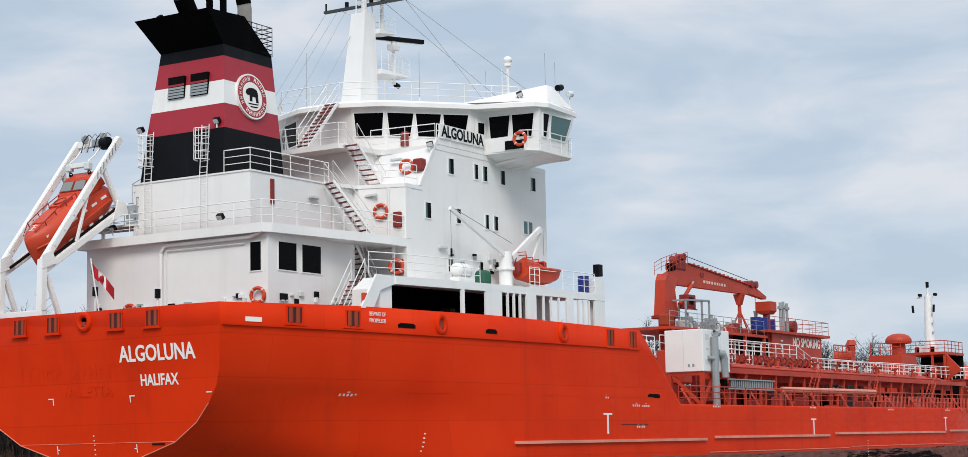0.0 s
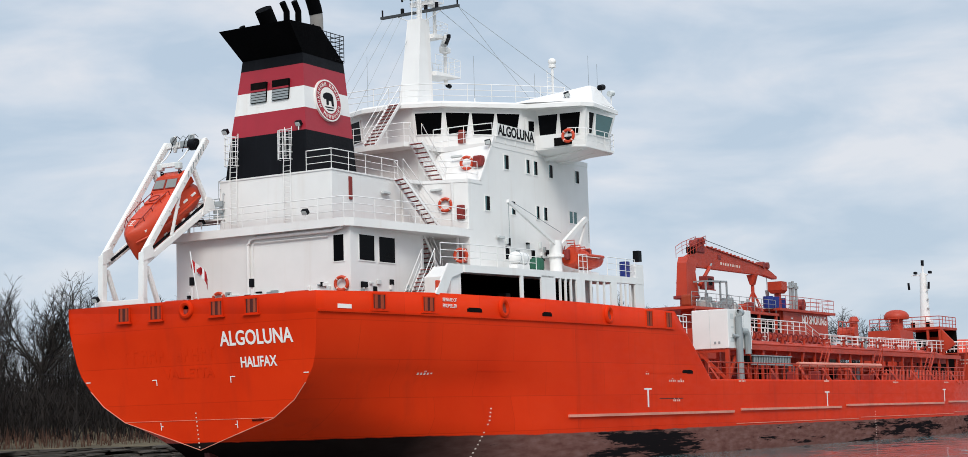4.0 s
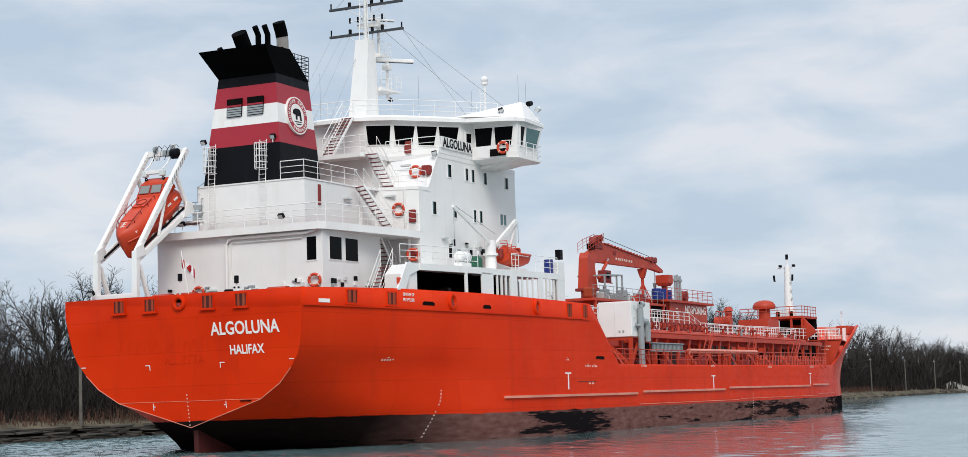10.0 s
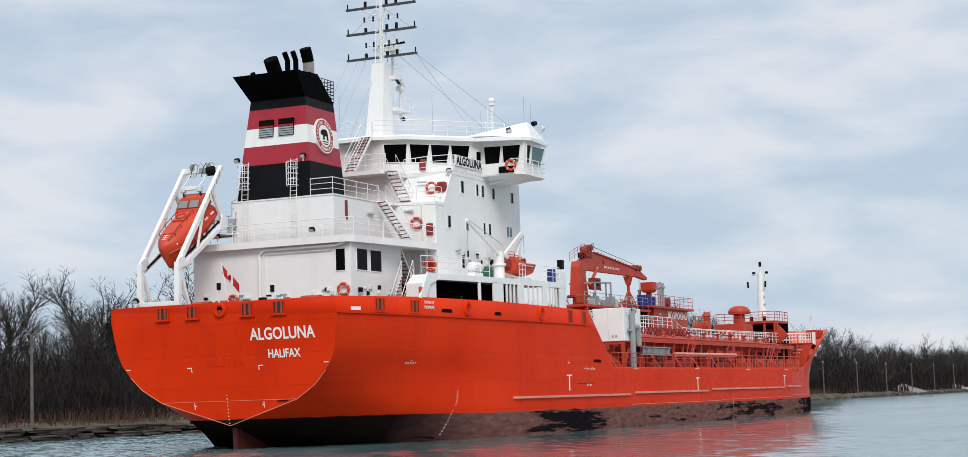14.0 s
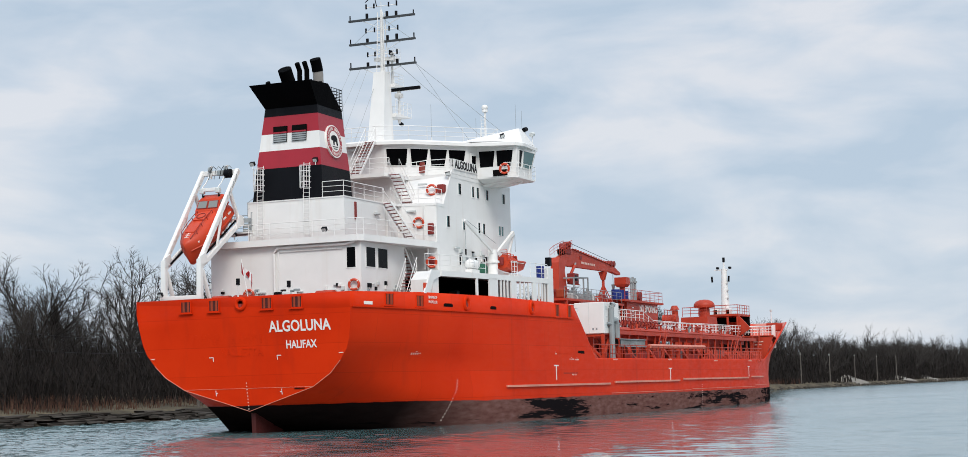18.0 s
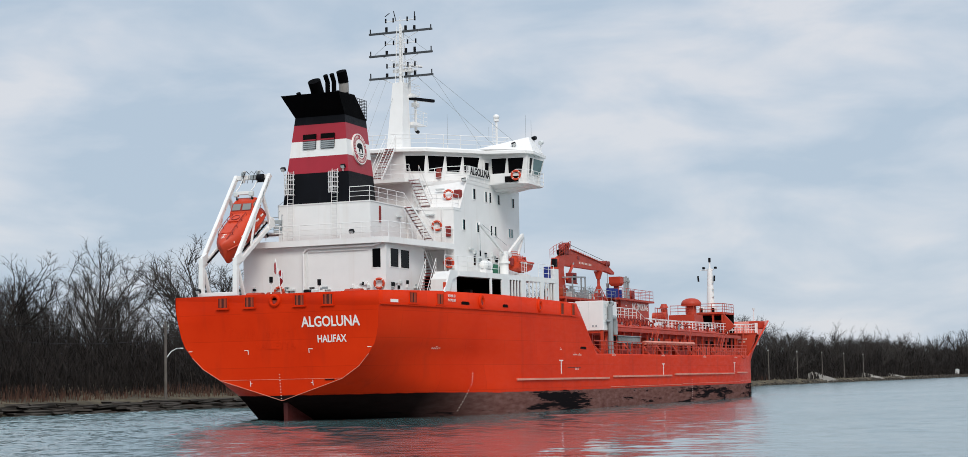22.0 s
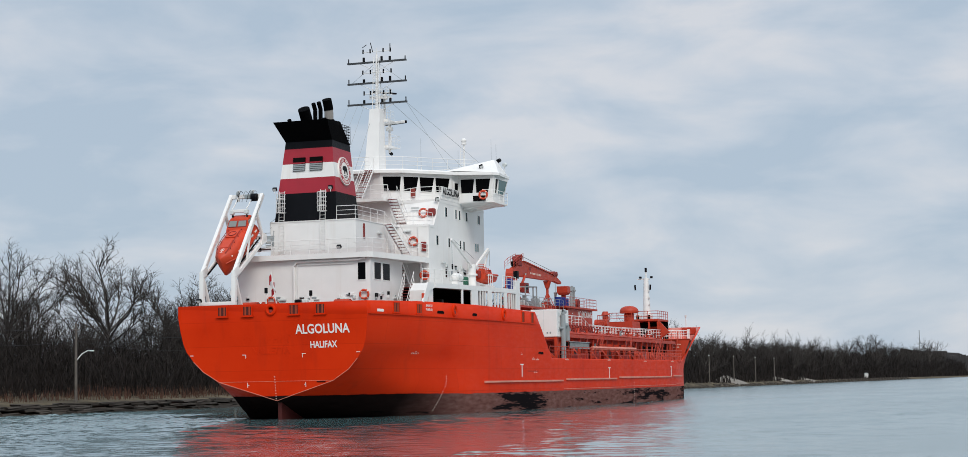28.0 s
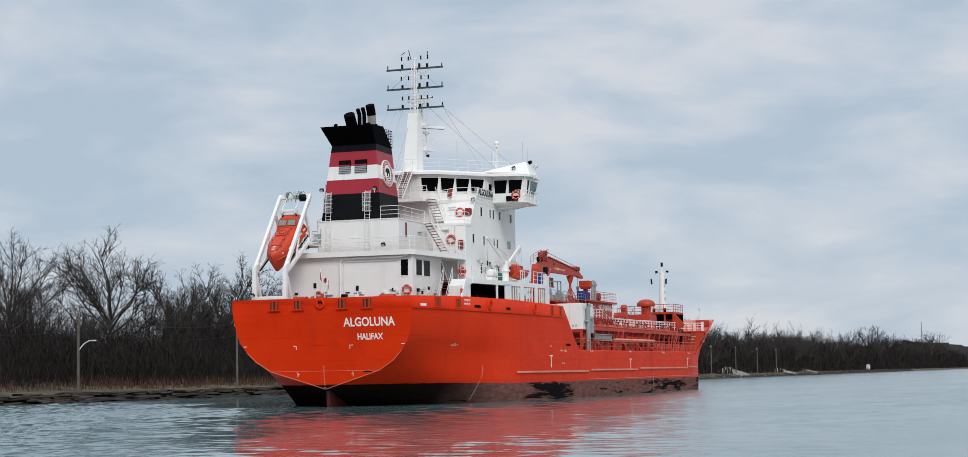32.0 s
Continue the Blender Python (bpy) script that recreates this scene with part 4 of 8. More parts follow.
# bridge with slanting facets and wings
def bridge():
    low = [(17.3, 0), (17.3, -1.7), (18.1, -3.15), (21.5, -6.2), (22.5, -6.62), (23.05, -9.45), (25.95, -9.5), (26.6, -6.8), (27.6, -4), (27.9, 0)]
    high = [(17.15, 0), (17.1, -1.75), (17.95, -3.3), (21.4, -6.35), (22.45, -6.68), (22.9, -9.62), (26.35, -9.75), (27.0, -7.0), (28.0, -4), (28.3, 0)]
    ring = lambda pts, z: [(x, y, z) for x, y in pts] + [(x, -y, z) for x, y in pts[-2:0:-1]]
    b = part("bridge_house", loft(bmesh.new(), [ring(low, 17.38), ring(low, 18.35), ring(high, 19.78)], True, True), WHITE, ship, "white navigation bridge with wings")
    def on_wall(i, u, z):
        k = max(0.0, (z - 18.35) / 1.43)
        a = Vector(low[i]).lerp(Vector(low[i + 1]), u)
        c = Vector(high[i]).lerp(Vector(high[i + 1]), u)
        p = a.lerp(c, k)
        return (p.x, p.y, z)
    def facet(i, u0, u1, z0=18.33, z1=19.5, glass=None, cut=0.035, port=False):
        a, c = Vector(low[i]), Vector(low[i + 1])
        d = (c - a).normalized()
        off = Vector((d.y, -d.x, 0))
        if off.dot(Vector((a.x - 22, a.y, 0))) < 0:
            off = -off
        four = [on_wall(i, u0, z1), on_wall(i, u1, z1), on_wall(i, u1 - cut, z0), on_wall(i, u0 + cut, z0)]
        if port:
            four = [(x, -y, z) for x, y, z in reversed(four)]
            off = Vector((off.x, -off.y, 0))
        quad_window(four, b, off, glass, 0.05)
    facet(1, 0.08, 0.95)
    facet(1, 0.08, 0.95, port=True)
    facet(2, 0.02, 0.325, port=True)
    facet(2, 0.35, 0.645, port=True)
    facet(2, 0.02, 0.325)
    facet(2, 0.35, 0.645)
    facet(2, 0.67, 0.965)
    facet(4, 0.04, 0.44)
    facet(4, 0.48, 0.9, glass=GLASS)
    facet(5, 0.08, 0.25, glass=GLASS)
    facet(5, 0.32, 0.9, glass=TEALGLASS)
    # door between facet and wing
    quad_window([on_wall(3, 0.25, 19.3), on_wall(3, 0.85, 19.3), on_wall(3, 0.85, 17.6), on_wall(3, 0.25, 17.6)], b, (-0.38, -0.92, 0), WHITE, 0.04)
    plain_pane([on_wall(3, 0.4, 19.15), on_wall(3, 0.74, 19.15), on_wall(3, 0.74, 18.4), on_wall(3, 0.4, 18.4)], b, (-0.38, -0.92, 0.0), GLASS, 0.12, "door_window")
    # roof
    eave = [(16.55, 0), (16.55, -1.3), (17.55, -3.45), (21.3, -6.75), (22.5, -9.55), (23.2, -9.98), (26.64, -9.74), (27.4, -7.1), (28.3, -4), (28.6, 0)]
    ridge = [(16.7, 0), (16.7, -1.3), (17.7, -3.4), (21.4, -6.6), (22.6, -9.4), (23.3, -9.85), (26.4, -9.6), (27.3, -7.0), (28.2, -4), (28.5, 0)]
    part("bridge_roof", loft(bmesh.new(), [ring(eave, 19.78), ring(eave, 20.0), ring(ridge, 20.12)], True, True), WHITE, b, "white bridge roof edge")
    for s in (1, -1):
        base = [(20.9, -6.1, 20.1), (22.6, -9.4, 20.1), (23.3, -9.85, 20.1), (26.45, -9.62, 20.14), (27.2, -7.0, 20.1), (26.5, -5.4, 20.1)]
        crest = [(24.2, -8.1, 20.9), (24.55, -8.95, 21.28), (24.7, -9.05, 21.3), (25.3, -9.05, 21.3), (25.5, -8.3, 21.05), (25.2, -7.6, 20.9)]
        part("wing_roof", loft(bmesh.new(), [[(x, y * s, z) for x, y, z in r] for r in (base, crest)], True, True), WHITE, b, "white raised wing roof")
    for s in (1, -1):
        ribs = [(-6.8, 21.9, 26.5, 17.02), (-8.0, 21.95, 26.45, 17.14), (-9.3, 22.0, 26.4, 17.36), (-9.8, 22.5, 25.8, 17.42)]
        part("wing_deck", loft(bmesh.new(), [[(x0, y * s, 17.43), (x0, y * s, 17.55), (x1, y * s, 17.55), (x1, y * s, 17.43), (x1 - 1.1, y * s, zl), (x0 + 1.7, y * s, zl)] for y, x0, x1, zl in ribs], True, True), WHITE, b, "white bridge wing platform with sloping underside")
        for x in (22.9, 24.4):
            part("stiffener", prism(bmesh.new(), [(-6.85 * s, 16.93), (-6.85 * s, 17.1), (-9.3 * s, 17.4), (-9.3 * s, 17.33)], 0.05, "x", x), WHITE, b)
        part("wing_bulwark", box(bmesh.new(), 21.9, 21.96, min(-6.8 * s, -8.9 * s), max(-6.8 * s, -8.9 * s), 17.5, 18.25), WHITE, b)
        railing([(21.95, -8.9 * s, 17.5), (22.1, -9.35 * s, 17.5), (22.6, -9.78 * s, 17.5), (25.8, -9.82 * s, 17.5), (26.4, -9.3 * s, 17.5)], ship, 1.0, 3, 1.1)
    part("locker", box(bmesh.new(), 21.84, 21.92, -9.2, -8.1, 17.55, 18.0), DARK, b)
    return b


bridge()

# the name board on the bridge deck rail
board = part("name_board", box(bmesh.new(), 17.5, 21.65, -6.98, -6.93, 17.78, 18.44), WHITE, ship, "white name board with black letters")
lettering("board_letters", "ALGOLUNA", 0.56, 3.95, Matrix.Translation((17.6, -6.99, 17.84)) @ Matrix(((1, 0, 0), (0, 0, -1), (0, 1, 0))).to_4x4(), BLACK, board, "", 0.025)

# flood lights, wall lamps, buoys
def wall_lamp(c, parent=None, axis="x"):
    bm = bmesh.new()
    x, y, z = c
    if axis == "x":
        box(bm, x - 0.16, x, y - 0.35, y + 0.35, z - 0.07, z + 0.07)
    else:
        box(bm, x - 0.35, x + 0.35, y - 0.16, y, z - 0.07, z + 0.07)
    bmesh.ops.bevel(bm, geom=bm.edges[:], offset=0.03, segments=2, affect="EDGES")
    return part("wall_lamp", bm, PALE, parent or ship, "pale wall lamp")


def flood_lamp(c, d, parent=None):
    c, d = Vector(c), Vector(d).normalized()
    bm = beam(bmesh.new(), c - d * 0.1, c + d * 0.1, 0.32, 0.25)
    f = part("flood_light", bm, BLACK, parent or ship, "black flood light")
    part("lens", beam(bmesh.new(), c + d * 0.1, c + d * 0.115, 0.27, 0.2), PALE, f)
    part("bracket", tube(bmesh.new(), [c - Vector((0, 0, 0.35)), c], 0.03, 5), WHITE, f)
    return f


for c in ((5.4, 3.6, 12.9), (5.2, -3.2, 12.85)):
    flood_lamp(c, (-0.7, 0, -0.6))
flood_lamp((22.6, -8.6, 20.55), (-0.6, -0.5, -0.5))
flood_lamp((16.9, -6.75, 17.35), (-0.7, -0.4, -0.3))
flood_lamp((6.2, 2.6, 17.6), (-0.7, 0, -0.5))
flood_lamp((6.3, -2.05, 17.55), (-0.7, 0, -0.5))
flood_lamp((0.1, 5.9, 8.85), (-0.7, 0, -0.5))
for c in ((18.05, -2.2, 19.66), (16.95, 0.6, 19.6), (16.55, -5.0, 16.68), (13.95, -5.3, 14.55), (5.7, -3.4, 8.9), (5.7, 1.8, 9.0)):
    wall_lamp(c)
for c in ((17.6, -6.9, 12.2), (22.5, -6.9, 11.4), (10.6, -4.25, 14.2), (8.2, -5.55, 8.75), (10.6, -5.55, 9.1)):
    wall_lamp(c, axis="y")
lifebuoy((5.55, -5.05, 9.21), (1, 0.25, 0), ship)
lifebuoy((14.02, -5.75, 13.75), (1, 0.35, 0), ship)
lifebuoy((16.2, -5.8, 16.22), (1, 0.3, 0), ship)
lifebuoy((13.9, -6.7, 11.0), (0.9, 0.4, 0), ship)
lifebuoy((5.6, 2.7, 8.9), (1, 0.2, 0), ship)
lifebuoy((21.85, -9.0, 18.05), (1, 0.1, 0), ship, 0.33)
bm = soft_box(16.05, 16.5, -6.8, -6.25, 15.95, 16.55, 0.08)
part("fire_box", bm, RUNGS, ship, "red fire equipment box on the wall")
for c in ((14.45, -6.5, 10.65), (14.36, -6.5, 12.95), (18.8, -3.9, 17.8)):
    x, y, z = c
    part("fire_hose_box", soft_box(x - 0.12, x + 0.12, y - 0.2, y + 0.2, z, z + 0.75, 0.04), RUNGS, ship, "red fire hose box")
part("red_ladder", box(bmesh.new(), 7.5, 7.75, -4.26, -4.2, 13.6, 14.75), RUNGS, ship, "red stencilled panel on the house side")

# red deck paint on the open decks
for name, poly, z in (("deck_covering", [(5.45, 5.6), (5.45, -5.35), (5.9, -5.6), (13.2, -6.7), (14.5, -6.7), (14.5, 5.6)], 12.42), ("deck_covering", [(12.15, 4.3), (12.15, -4.1), (13.8, -4.55), (14.6, -6.75), (15.9, -6.75), (15.9, 4.3)], 15.1),
                      ("deck_covering", [(14.0, 3.5), (14.0, -3.2), (17.1, -3.5), (17.35, -6.75), (28.0, -6.75), (28.0, 6.75), (17.35, 6.75), (17.2, 3.5)], 17.38), ("deck_covering", [(6.15, 2.9), (6.15, -4.1), (12.0, -4.1), (12.0, 2.9)], 15.04)):
    part(name, prism(bmesh.new(), poly, 0.014, "z", z), DECKRED, ship, "dull red deck paint")

# rails
railing([(5.4, 5.7, 12.42), (5.4, -5.4, 12.42), (5.85, -5.68, 12.42), (13.2, -6.78, 12.42), (14.5, -6.8, 12.42)], ship, 1.05, 3, 1.5)
railing([(6.15, -2.6, 15.04), (6.15, -4.15, 15.04), (12.0, -4.15, 15.04)], ship, 1.0, 3, 1.4)
railing([(13.78, -4.62, 15.1), (14.58, -6.8, 15.1), (15.6, -6.82, 15.1)], ship, 1.0, 3, 1.1)
railing([(14.0, 3.4, 17.38), (14.0, -3.25, 17.38), (14.3, -3.5, 17.38)], ship, 1.05, 3, 1.2)
railing([(15.2, -4.35, 17.0), (17.1, -5.1, 17.38), (17.3, -6.8, 17.38)], ship, 1.05, 3, 1.2)
railing([(17.35, -6.86, 17.4), (17.5, -6.9, 17.4), (21.7, -6.9, 17.4)], ship, 1.02, 3, 1.2)
railing([(16.75, 2.5, 20.12), (16.75, -1.3, 20.12), (17.8, -3.4, 20.12), (21.0, -6.2, 20.12), (24.2, -7.6, 20.3), (27.6, -5, 20.12), (28.2, 0, 20.12)], ship, 1.0, 3, 1.7)
railing([(28.2, 0, 20.12), (27.6, 5, 20.12), (21.0, 6.2, 20.12), (17.8, 3.4, 20.12), (16.75, 2.5, 20.12)], ship, 1.0, 3, 1.7)

stairs((13.3, -5.6, 12.42), (11.2, -4.75, 15.0), 0.8, (0.35, 0.93, 0), ship)
stairs((16.3, -4.05, 15.1), (14.0, -4.0, 17.3), 0.8, (0, 1, 0), ship)
stairs((14.0, -1.0, 17.38), (16.5, -1.0, 20.05), 0.75, (0, 1, 0), ship)
stairs((9.0, -6.6, 7.5), (11.1, -6.5, 10.2), 0.8, (0, 1, 0), ship)
stairs((13.9, -5.2, 9.9), (12.4, -4.9, 12.4), 0.8, (0.2, 0.98, 0), ship)
part("standpipe", tube(bmesh.new(), [(14.4, -6.2, 10.2), (14.4, -6.2, 12.0)], 0.1, 8), WHITE, ship)
part("standpipe", tube(bmesh.new(), [(14.18, -6.1, 12.42), (14.18, -6.1, 14.9)], 0.06, 8), WHITE, ship)

# ---------------------------------------------------------------- boat deck over the side openings
def boat_deck():
    def edge(x, inset=0.0):
        return -(lerp_table(HALF, x) - 0.12 - inset)
    xs = [11.0, 13, 16, 20, 24, 27, 29.45]
    ztop = lambda x: 10.2 + (x - 11) * 0.012
    bm = bmesh.new()
    rings = [[(x, edge(x), ztop(x) - 0.38), (x, edge(x), ztop(x)), (x, -6.8, ztop(x)), (x, -6.8, ztop(x) - 0.2), (x, edge(x) + 0.25, ztop(x) - 0.2), (x, edge(x) + 0.25, ztop(x) - 0.38)] for x in xs]
    loft(bm, rings, True, True)
    bd = part("boat_deck", bm, WHITE, ship, "white boat deck along the side")
    # sloping aft end plate
    bm = prism(bmesh.new(), [(8.4, 8.6), (9.6, 10.2), (11.0, 10.2), (11.0, 9.82), (9.9, 9.5), (9.3, 8.6)], 0.12, "y", edge(10) )
    part("end_plate", bm, WHITE, bd)
    part("wave_plate", prism(bmesh.new(), [(10.0, 7.5), (10.0, 9.6), (10.9, 10.2), (10.9, 7.5)], 1.6, "y", -8.55), WHITE, bd)
    # plate with slots, forward half
    def plate(x0, x1, z0, z1, t=0.1):
        bm = bmesh.new()
        rr = [[(x, edge(x), z0), (x, edge(x), z1), (x, edge(x) + t, z1), (x, edge(x) + t, z0)] for x in (x0, x1)]
        loft(bm, rr, True, True)
        return bm
    part("pillar", plate(15.9, 16.15, 8.5, 9.9), WHITE, bd)
    for x0, x1 in ((17.9, 19.3), (21.5, 22.4), (25.4, 26.1), (28.3, 29.4)):
        part("side_plate", plate(x0, x1, 8.5, 10.0), WHITE, bd)
    for a, b in ((19.3, 21.5), (22.4, 25.4), (26.1, 28.3)):
        for k in range(1, 4):
            x = a + (b - a) * k / 4
            part("slot_bar", plate(x - 0.06, x + 0.06, 8.5, 9.95), WHITE, bd)
    part("end_column", box(bmesh.new(), 28.5, 29.5, -9.56, -9.1, 8.4, 11.2), WHITE, bd, "white vent column")
    part("vent_box", soft_box(29.05, 29.5, -9.5, -9.12, 11.4, 12.05, 0.03), BLACK, bd, "black vent head")
    part("inner_wall", box(bmesh.new(), 25.2, 28.0, -6.95, -6.86, 7.45, 10.0), WHITE, bd)
    # walls and ceiling in near black: the passage's shade is put into their colour
    part("recess_wall", box(bmesh.new(), 14.62, 25.2, -2.6, -2.5, 7.45, 10.15), DARK, bd, "back wall of the covered side passage, shade painted in near black")
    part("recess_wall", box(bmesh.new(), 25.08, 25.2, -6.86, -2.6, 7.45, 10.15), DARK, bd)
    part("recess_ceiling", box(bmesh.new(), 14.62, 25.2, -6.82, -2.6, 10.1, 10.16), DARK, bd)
    # added panel that darkens the white house wall like deep shade
    part("open_doorway", box(bmesh.new(), 12.3, 14.55, -4.36, -4.31, 7.5, 9.9), DARK, bd, "added near-black panel painting shade on the wall behind the boat deck")
    for x, y, w, h in ((12.4, -5.6, 0.8, 1.5), (14.3, -6.2, 0.6, 1.2), (15.4, -4.4, 1.2, 1.9), (17.6, -5.8, 0.7, 1.6), (19.6, -6.0, 0.5, 1.9), (20.8, -4.9, 0.9, 1.4)):
        part("deck_locker", soft_box(x, x + w, y, y + 0.6, 7.45, 7.45 + h, 0.05), GREY if 1.45 < h < 1.7 else TAR, bd)
    part("fwd_bulkhead", box(bmesh.new(), 28.06, 28.2, -6.8, 9.2, 7.45, 10.2), WHITE, bd)
    part("orange_locker", soft_box(8.65, 9.3, -8.62, -8.45, 8.62, 9.3, 0.04), BOATRED, bd, "orange emergency locker")
    railing([(11.0, edge(11) + 0.1, 10.2), (14, edge(14) + 0.1, 10.24), (17.6, edge(17.6) + 0.1, 10.28)], ship, 1.05, 3, 1.4)
    railing([(9.6, -8.2, 10.2), (11.0, edge(11) + 0.1, 10.2)], ship, 1.05, 3, 1.4)
    railing([(25.2, -9.42, 10.38), (28.5, -9.5, 10.4)], ship, 1.05, 3, 1.2)
    # same deck on the port side, plain
    part("boat_deck_port", box(bmesh.new(), 11, 29.4, 6.85, 9.0, 9.85, 10.2), WHITE, bd)


boat_deck()


def boat_gear():
    z0 = 10.3
    r = part("liferaft", loft(bmesh.new(), [[(17.4 + dx, -8.2 + r * math.cos(math.tau * k / 16), 10.95 + r * math.sin(math.tau * k / 16)) for k in range(16)] for dx, r in ((-0.8, 0.12), (-0.74, 0.24), (-0.6, 0.32), (-0.45, 0.35), (0.45, 0.35), (0.6, 0.32), (0.74, 0.24), (0.8, 0.12))], True, True), WHITE, ship, "white liferaft canister in its cradle", True)
    for x in (17.05, 17.75):
        part("strap", torus(bmesh.new(), (x, -8.2, 10.95), (1, 0, 0), 0.352, 0.012, 16, 4), GREY, r)
    part("cradle", box(bmesh.new(), 16.75, 18.05, -8.45, -7.95, z0, 10.6), WHITE, r)
    part("green_net", soft_box(19.3, 20.1, -8.3, -7.6, z0, 11.15, 0.25, 3), GREEN, ship, "green netting bundle on the boat deck")
    d = part("davit_post", tube(bmesh.new(), [(22.3, -7.7, z0), (22.3, -7.7, 12.3)], 0.36, 16), WHITE, ship, "white davit column", True)
    part("collar", tube(bmesh.new(), [(22.3, -7.7, 11.35), (22.3, -7.7, 11.5)], 0.48, 16), WHITE, d)
    part("boom", beam(bmesh.new(), (22.1, -7.8, 12.1), (16.7, -8.0, 14.0), 0.15, 0.18), WHITE, d, "white slanting crane boom")
    part("boom_wire", tube(bmesh.new(), [(23.0, -7.7, 12.8), (16.8, -8.0, 14.08)], 0.02, 4), GREY, d)
    part("hook_wire", tube(bmesh.new(), [(16.75, -8.0, 13.95), (16.75, -8.05, 10.6)], 0.018, 4), GREY, d)
    part("hook", tube(bmesh.new(), [(16.75, -8.02, 12.0), (16.75, -8.02, 11.6)], 0.06, 6), BLACK, d)
    part("boat_arm", beam(bmesh.new(), (22.6, -7.9, 12.0), (24.9, -8.3, 13.7), 0.2, 0.26), WHITE, d)
    part("arm_brace", beam(bmesh.new(), (24.5, -8.0, 11.9), (25.1, -8.25, 13.6), 0.12, 0.16), WHITE, d)
    part("fall_wire", tube(bmesh.new(), [(25.2, -8.3, 13.6), (25.2, -8.3, 12.3)], 0.02, 4), GREY, d)
    # rescue boat
    rings = []
    for x, w, zl, zh in ((22.9, 0.5, 10.95, 11.5), (23.1, 0.6, 10.8, 11.52), (24.2, 0.66, 10.7, 11.48), (25.2, 0.62, 10.74, 11.5), (26.0, 0.5, 10.88, 11.52), (26.5, 0.32, 11.08, 11.56), (26.9, 0.08, 11.4, 11.62)):
        y = -8.2
        rings.append([(x, y - w, zh), (x, y - w * 0.98, zl * 0.4 + zh * 0.6), (x, y - w * 0.72, zl * 0.8 + zh * 0.2), (x, y, zl), (x, y + w * 0.72, zl * 0.8 + zh * 0.2), (x, y + w * 0.98, zl * 0.4 + zh * 0.6), (x, y + w, zh)])
    b = part("rescue_boat", loft(bmesh.new(), rings, True, True), BOATRED, ship, "orange open rescue boat on its cradle", True)
    part("fender", tube(bmesh.new(), [(22.9, -8.72, 11.5), (24.2, -8.88, 11.48), (25.2, -8.84, 11.5), (26.0, -8.72, 11.52), (26.5, -8.5, 11.56), (26.92, -8.2, 11.62)], 0.09, 8), BOATRED, b, "", True)
    part("fender_line", tube(bmesh.new(), [(22.95, -8.8, 11.4), (24.2, -8.95, 11.38), (25.2, -8.9, 11.4), (26.0, -8.72, 11.5)], 0.02, 5), LETTER, b)
    part("gear_cover", loft(bmesh.new(), [[(23.0, -8.6, 11.5), (25.0, -8.6, 11.5), (25.0, -7.8, 11.5), (23.0, -7.8, 11.5)], [(23.1, -8.52, 11.8), (24.6, -8.5, 11.76), (24.6, -7.9, 11.76), (23.1, -7.86, 11.8)], [(23.3, -8.36, 12.0), (23.9, -8.34, 11.94), (23.9, -8.06, 11.94), (23.3, -8.04, 12.0)]], True, True), BOATRED, b)
    for k, x in enumerate((23.0, 23.6, 24.2, 24.8)):
        part("gear_frame", tube(bmesh.new(), [(x, -8.62, 11.5), (x + 0.1, -8.5, 12.15 - 0.07 * k), (x + 0.1, -7.9, 12.15 - 0.07 * k), (x, -7.78, 11.5)], 0.035, 5), BOATRED, b, "", True)
    part("console", soft_box(25.0, 25.35, -8.4, -8.0, 11.5, 11.95, 0.06), RUNGS, b)
    part("engine", soft_box(22.6, 22.9, -8.34, -8.06, 11.2, 11.8, 0.08), RUNGS, b)
    part("grab_bar", tube(bmesh.new(), [(22.95, -8.6, 11.55), (22.95, -8.55, 12.3), (22.95, -7.85, 12.3), (22.95, -7.8, 11.55)], 0.03, 6), BOATRED, b, "", True)
    part("cradle", box(bmesh.new(), 23.6, 26.0, -8.45, -7.95, z0, 10.64), WHITE, b)
    for x in (22.2,):
        railing([(x, -9.2, 10.3), (x + 0.9, -9.25, 10.3)], ship, 1.1, 3, 0.5)
    t = part("blue_drum", tube(bmesh.new(), [(27.9, -9.15, 10.38), (27.9, -9.15, 11.33)], 0.3, 14), BLUE, ship, "blue plastic drum standing on deck", True)
    for z in (10.65, 11.05):
        part("hoop", torus(bmesh.new(), (27.9, -9.15, z), (0, 0, 1), 0.3, 0.02, 14, 4), BLUE, t)


boat_gear()

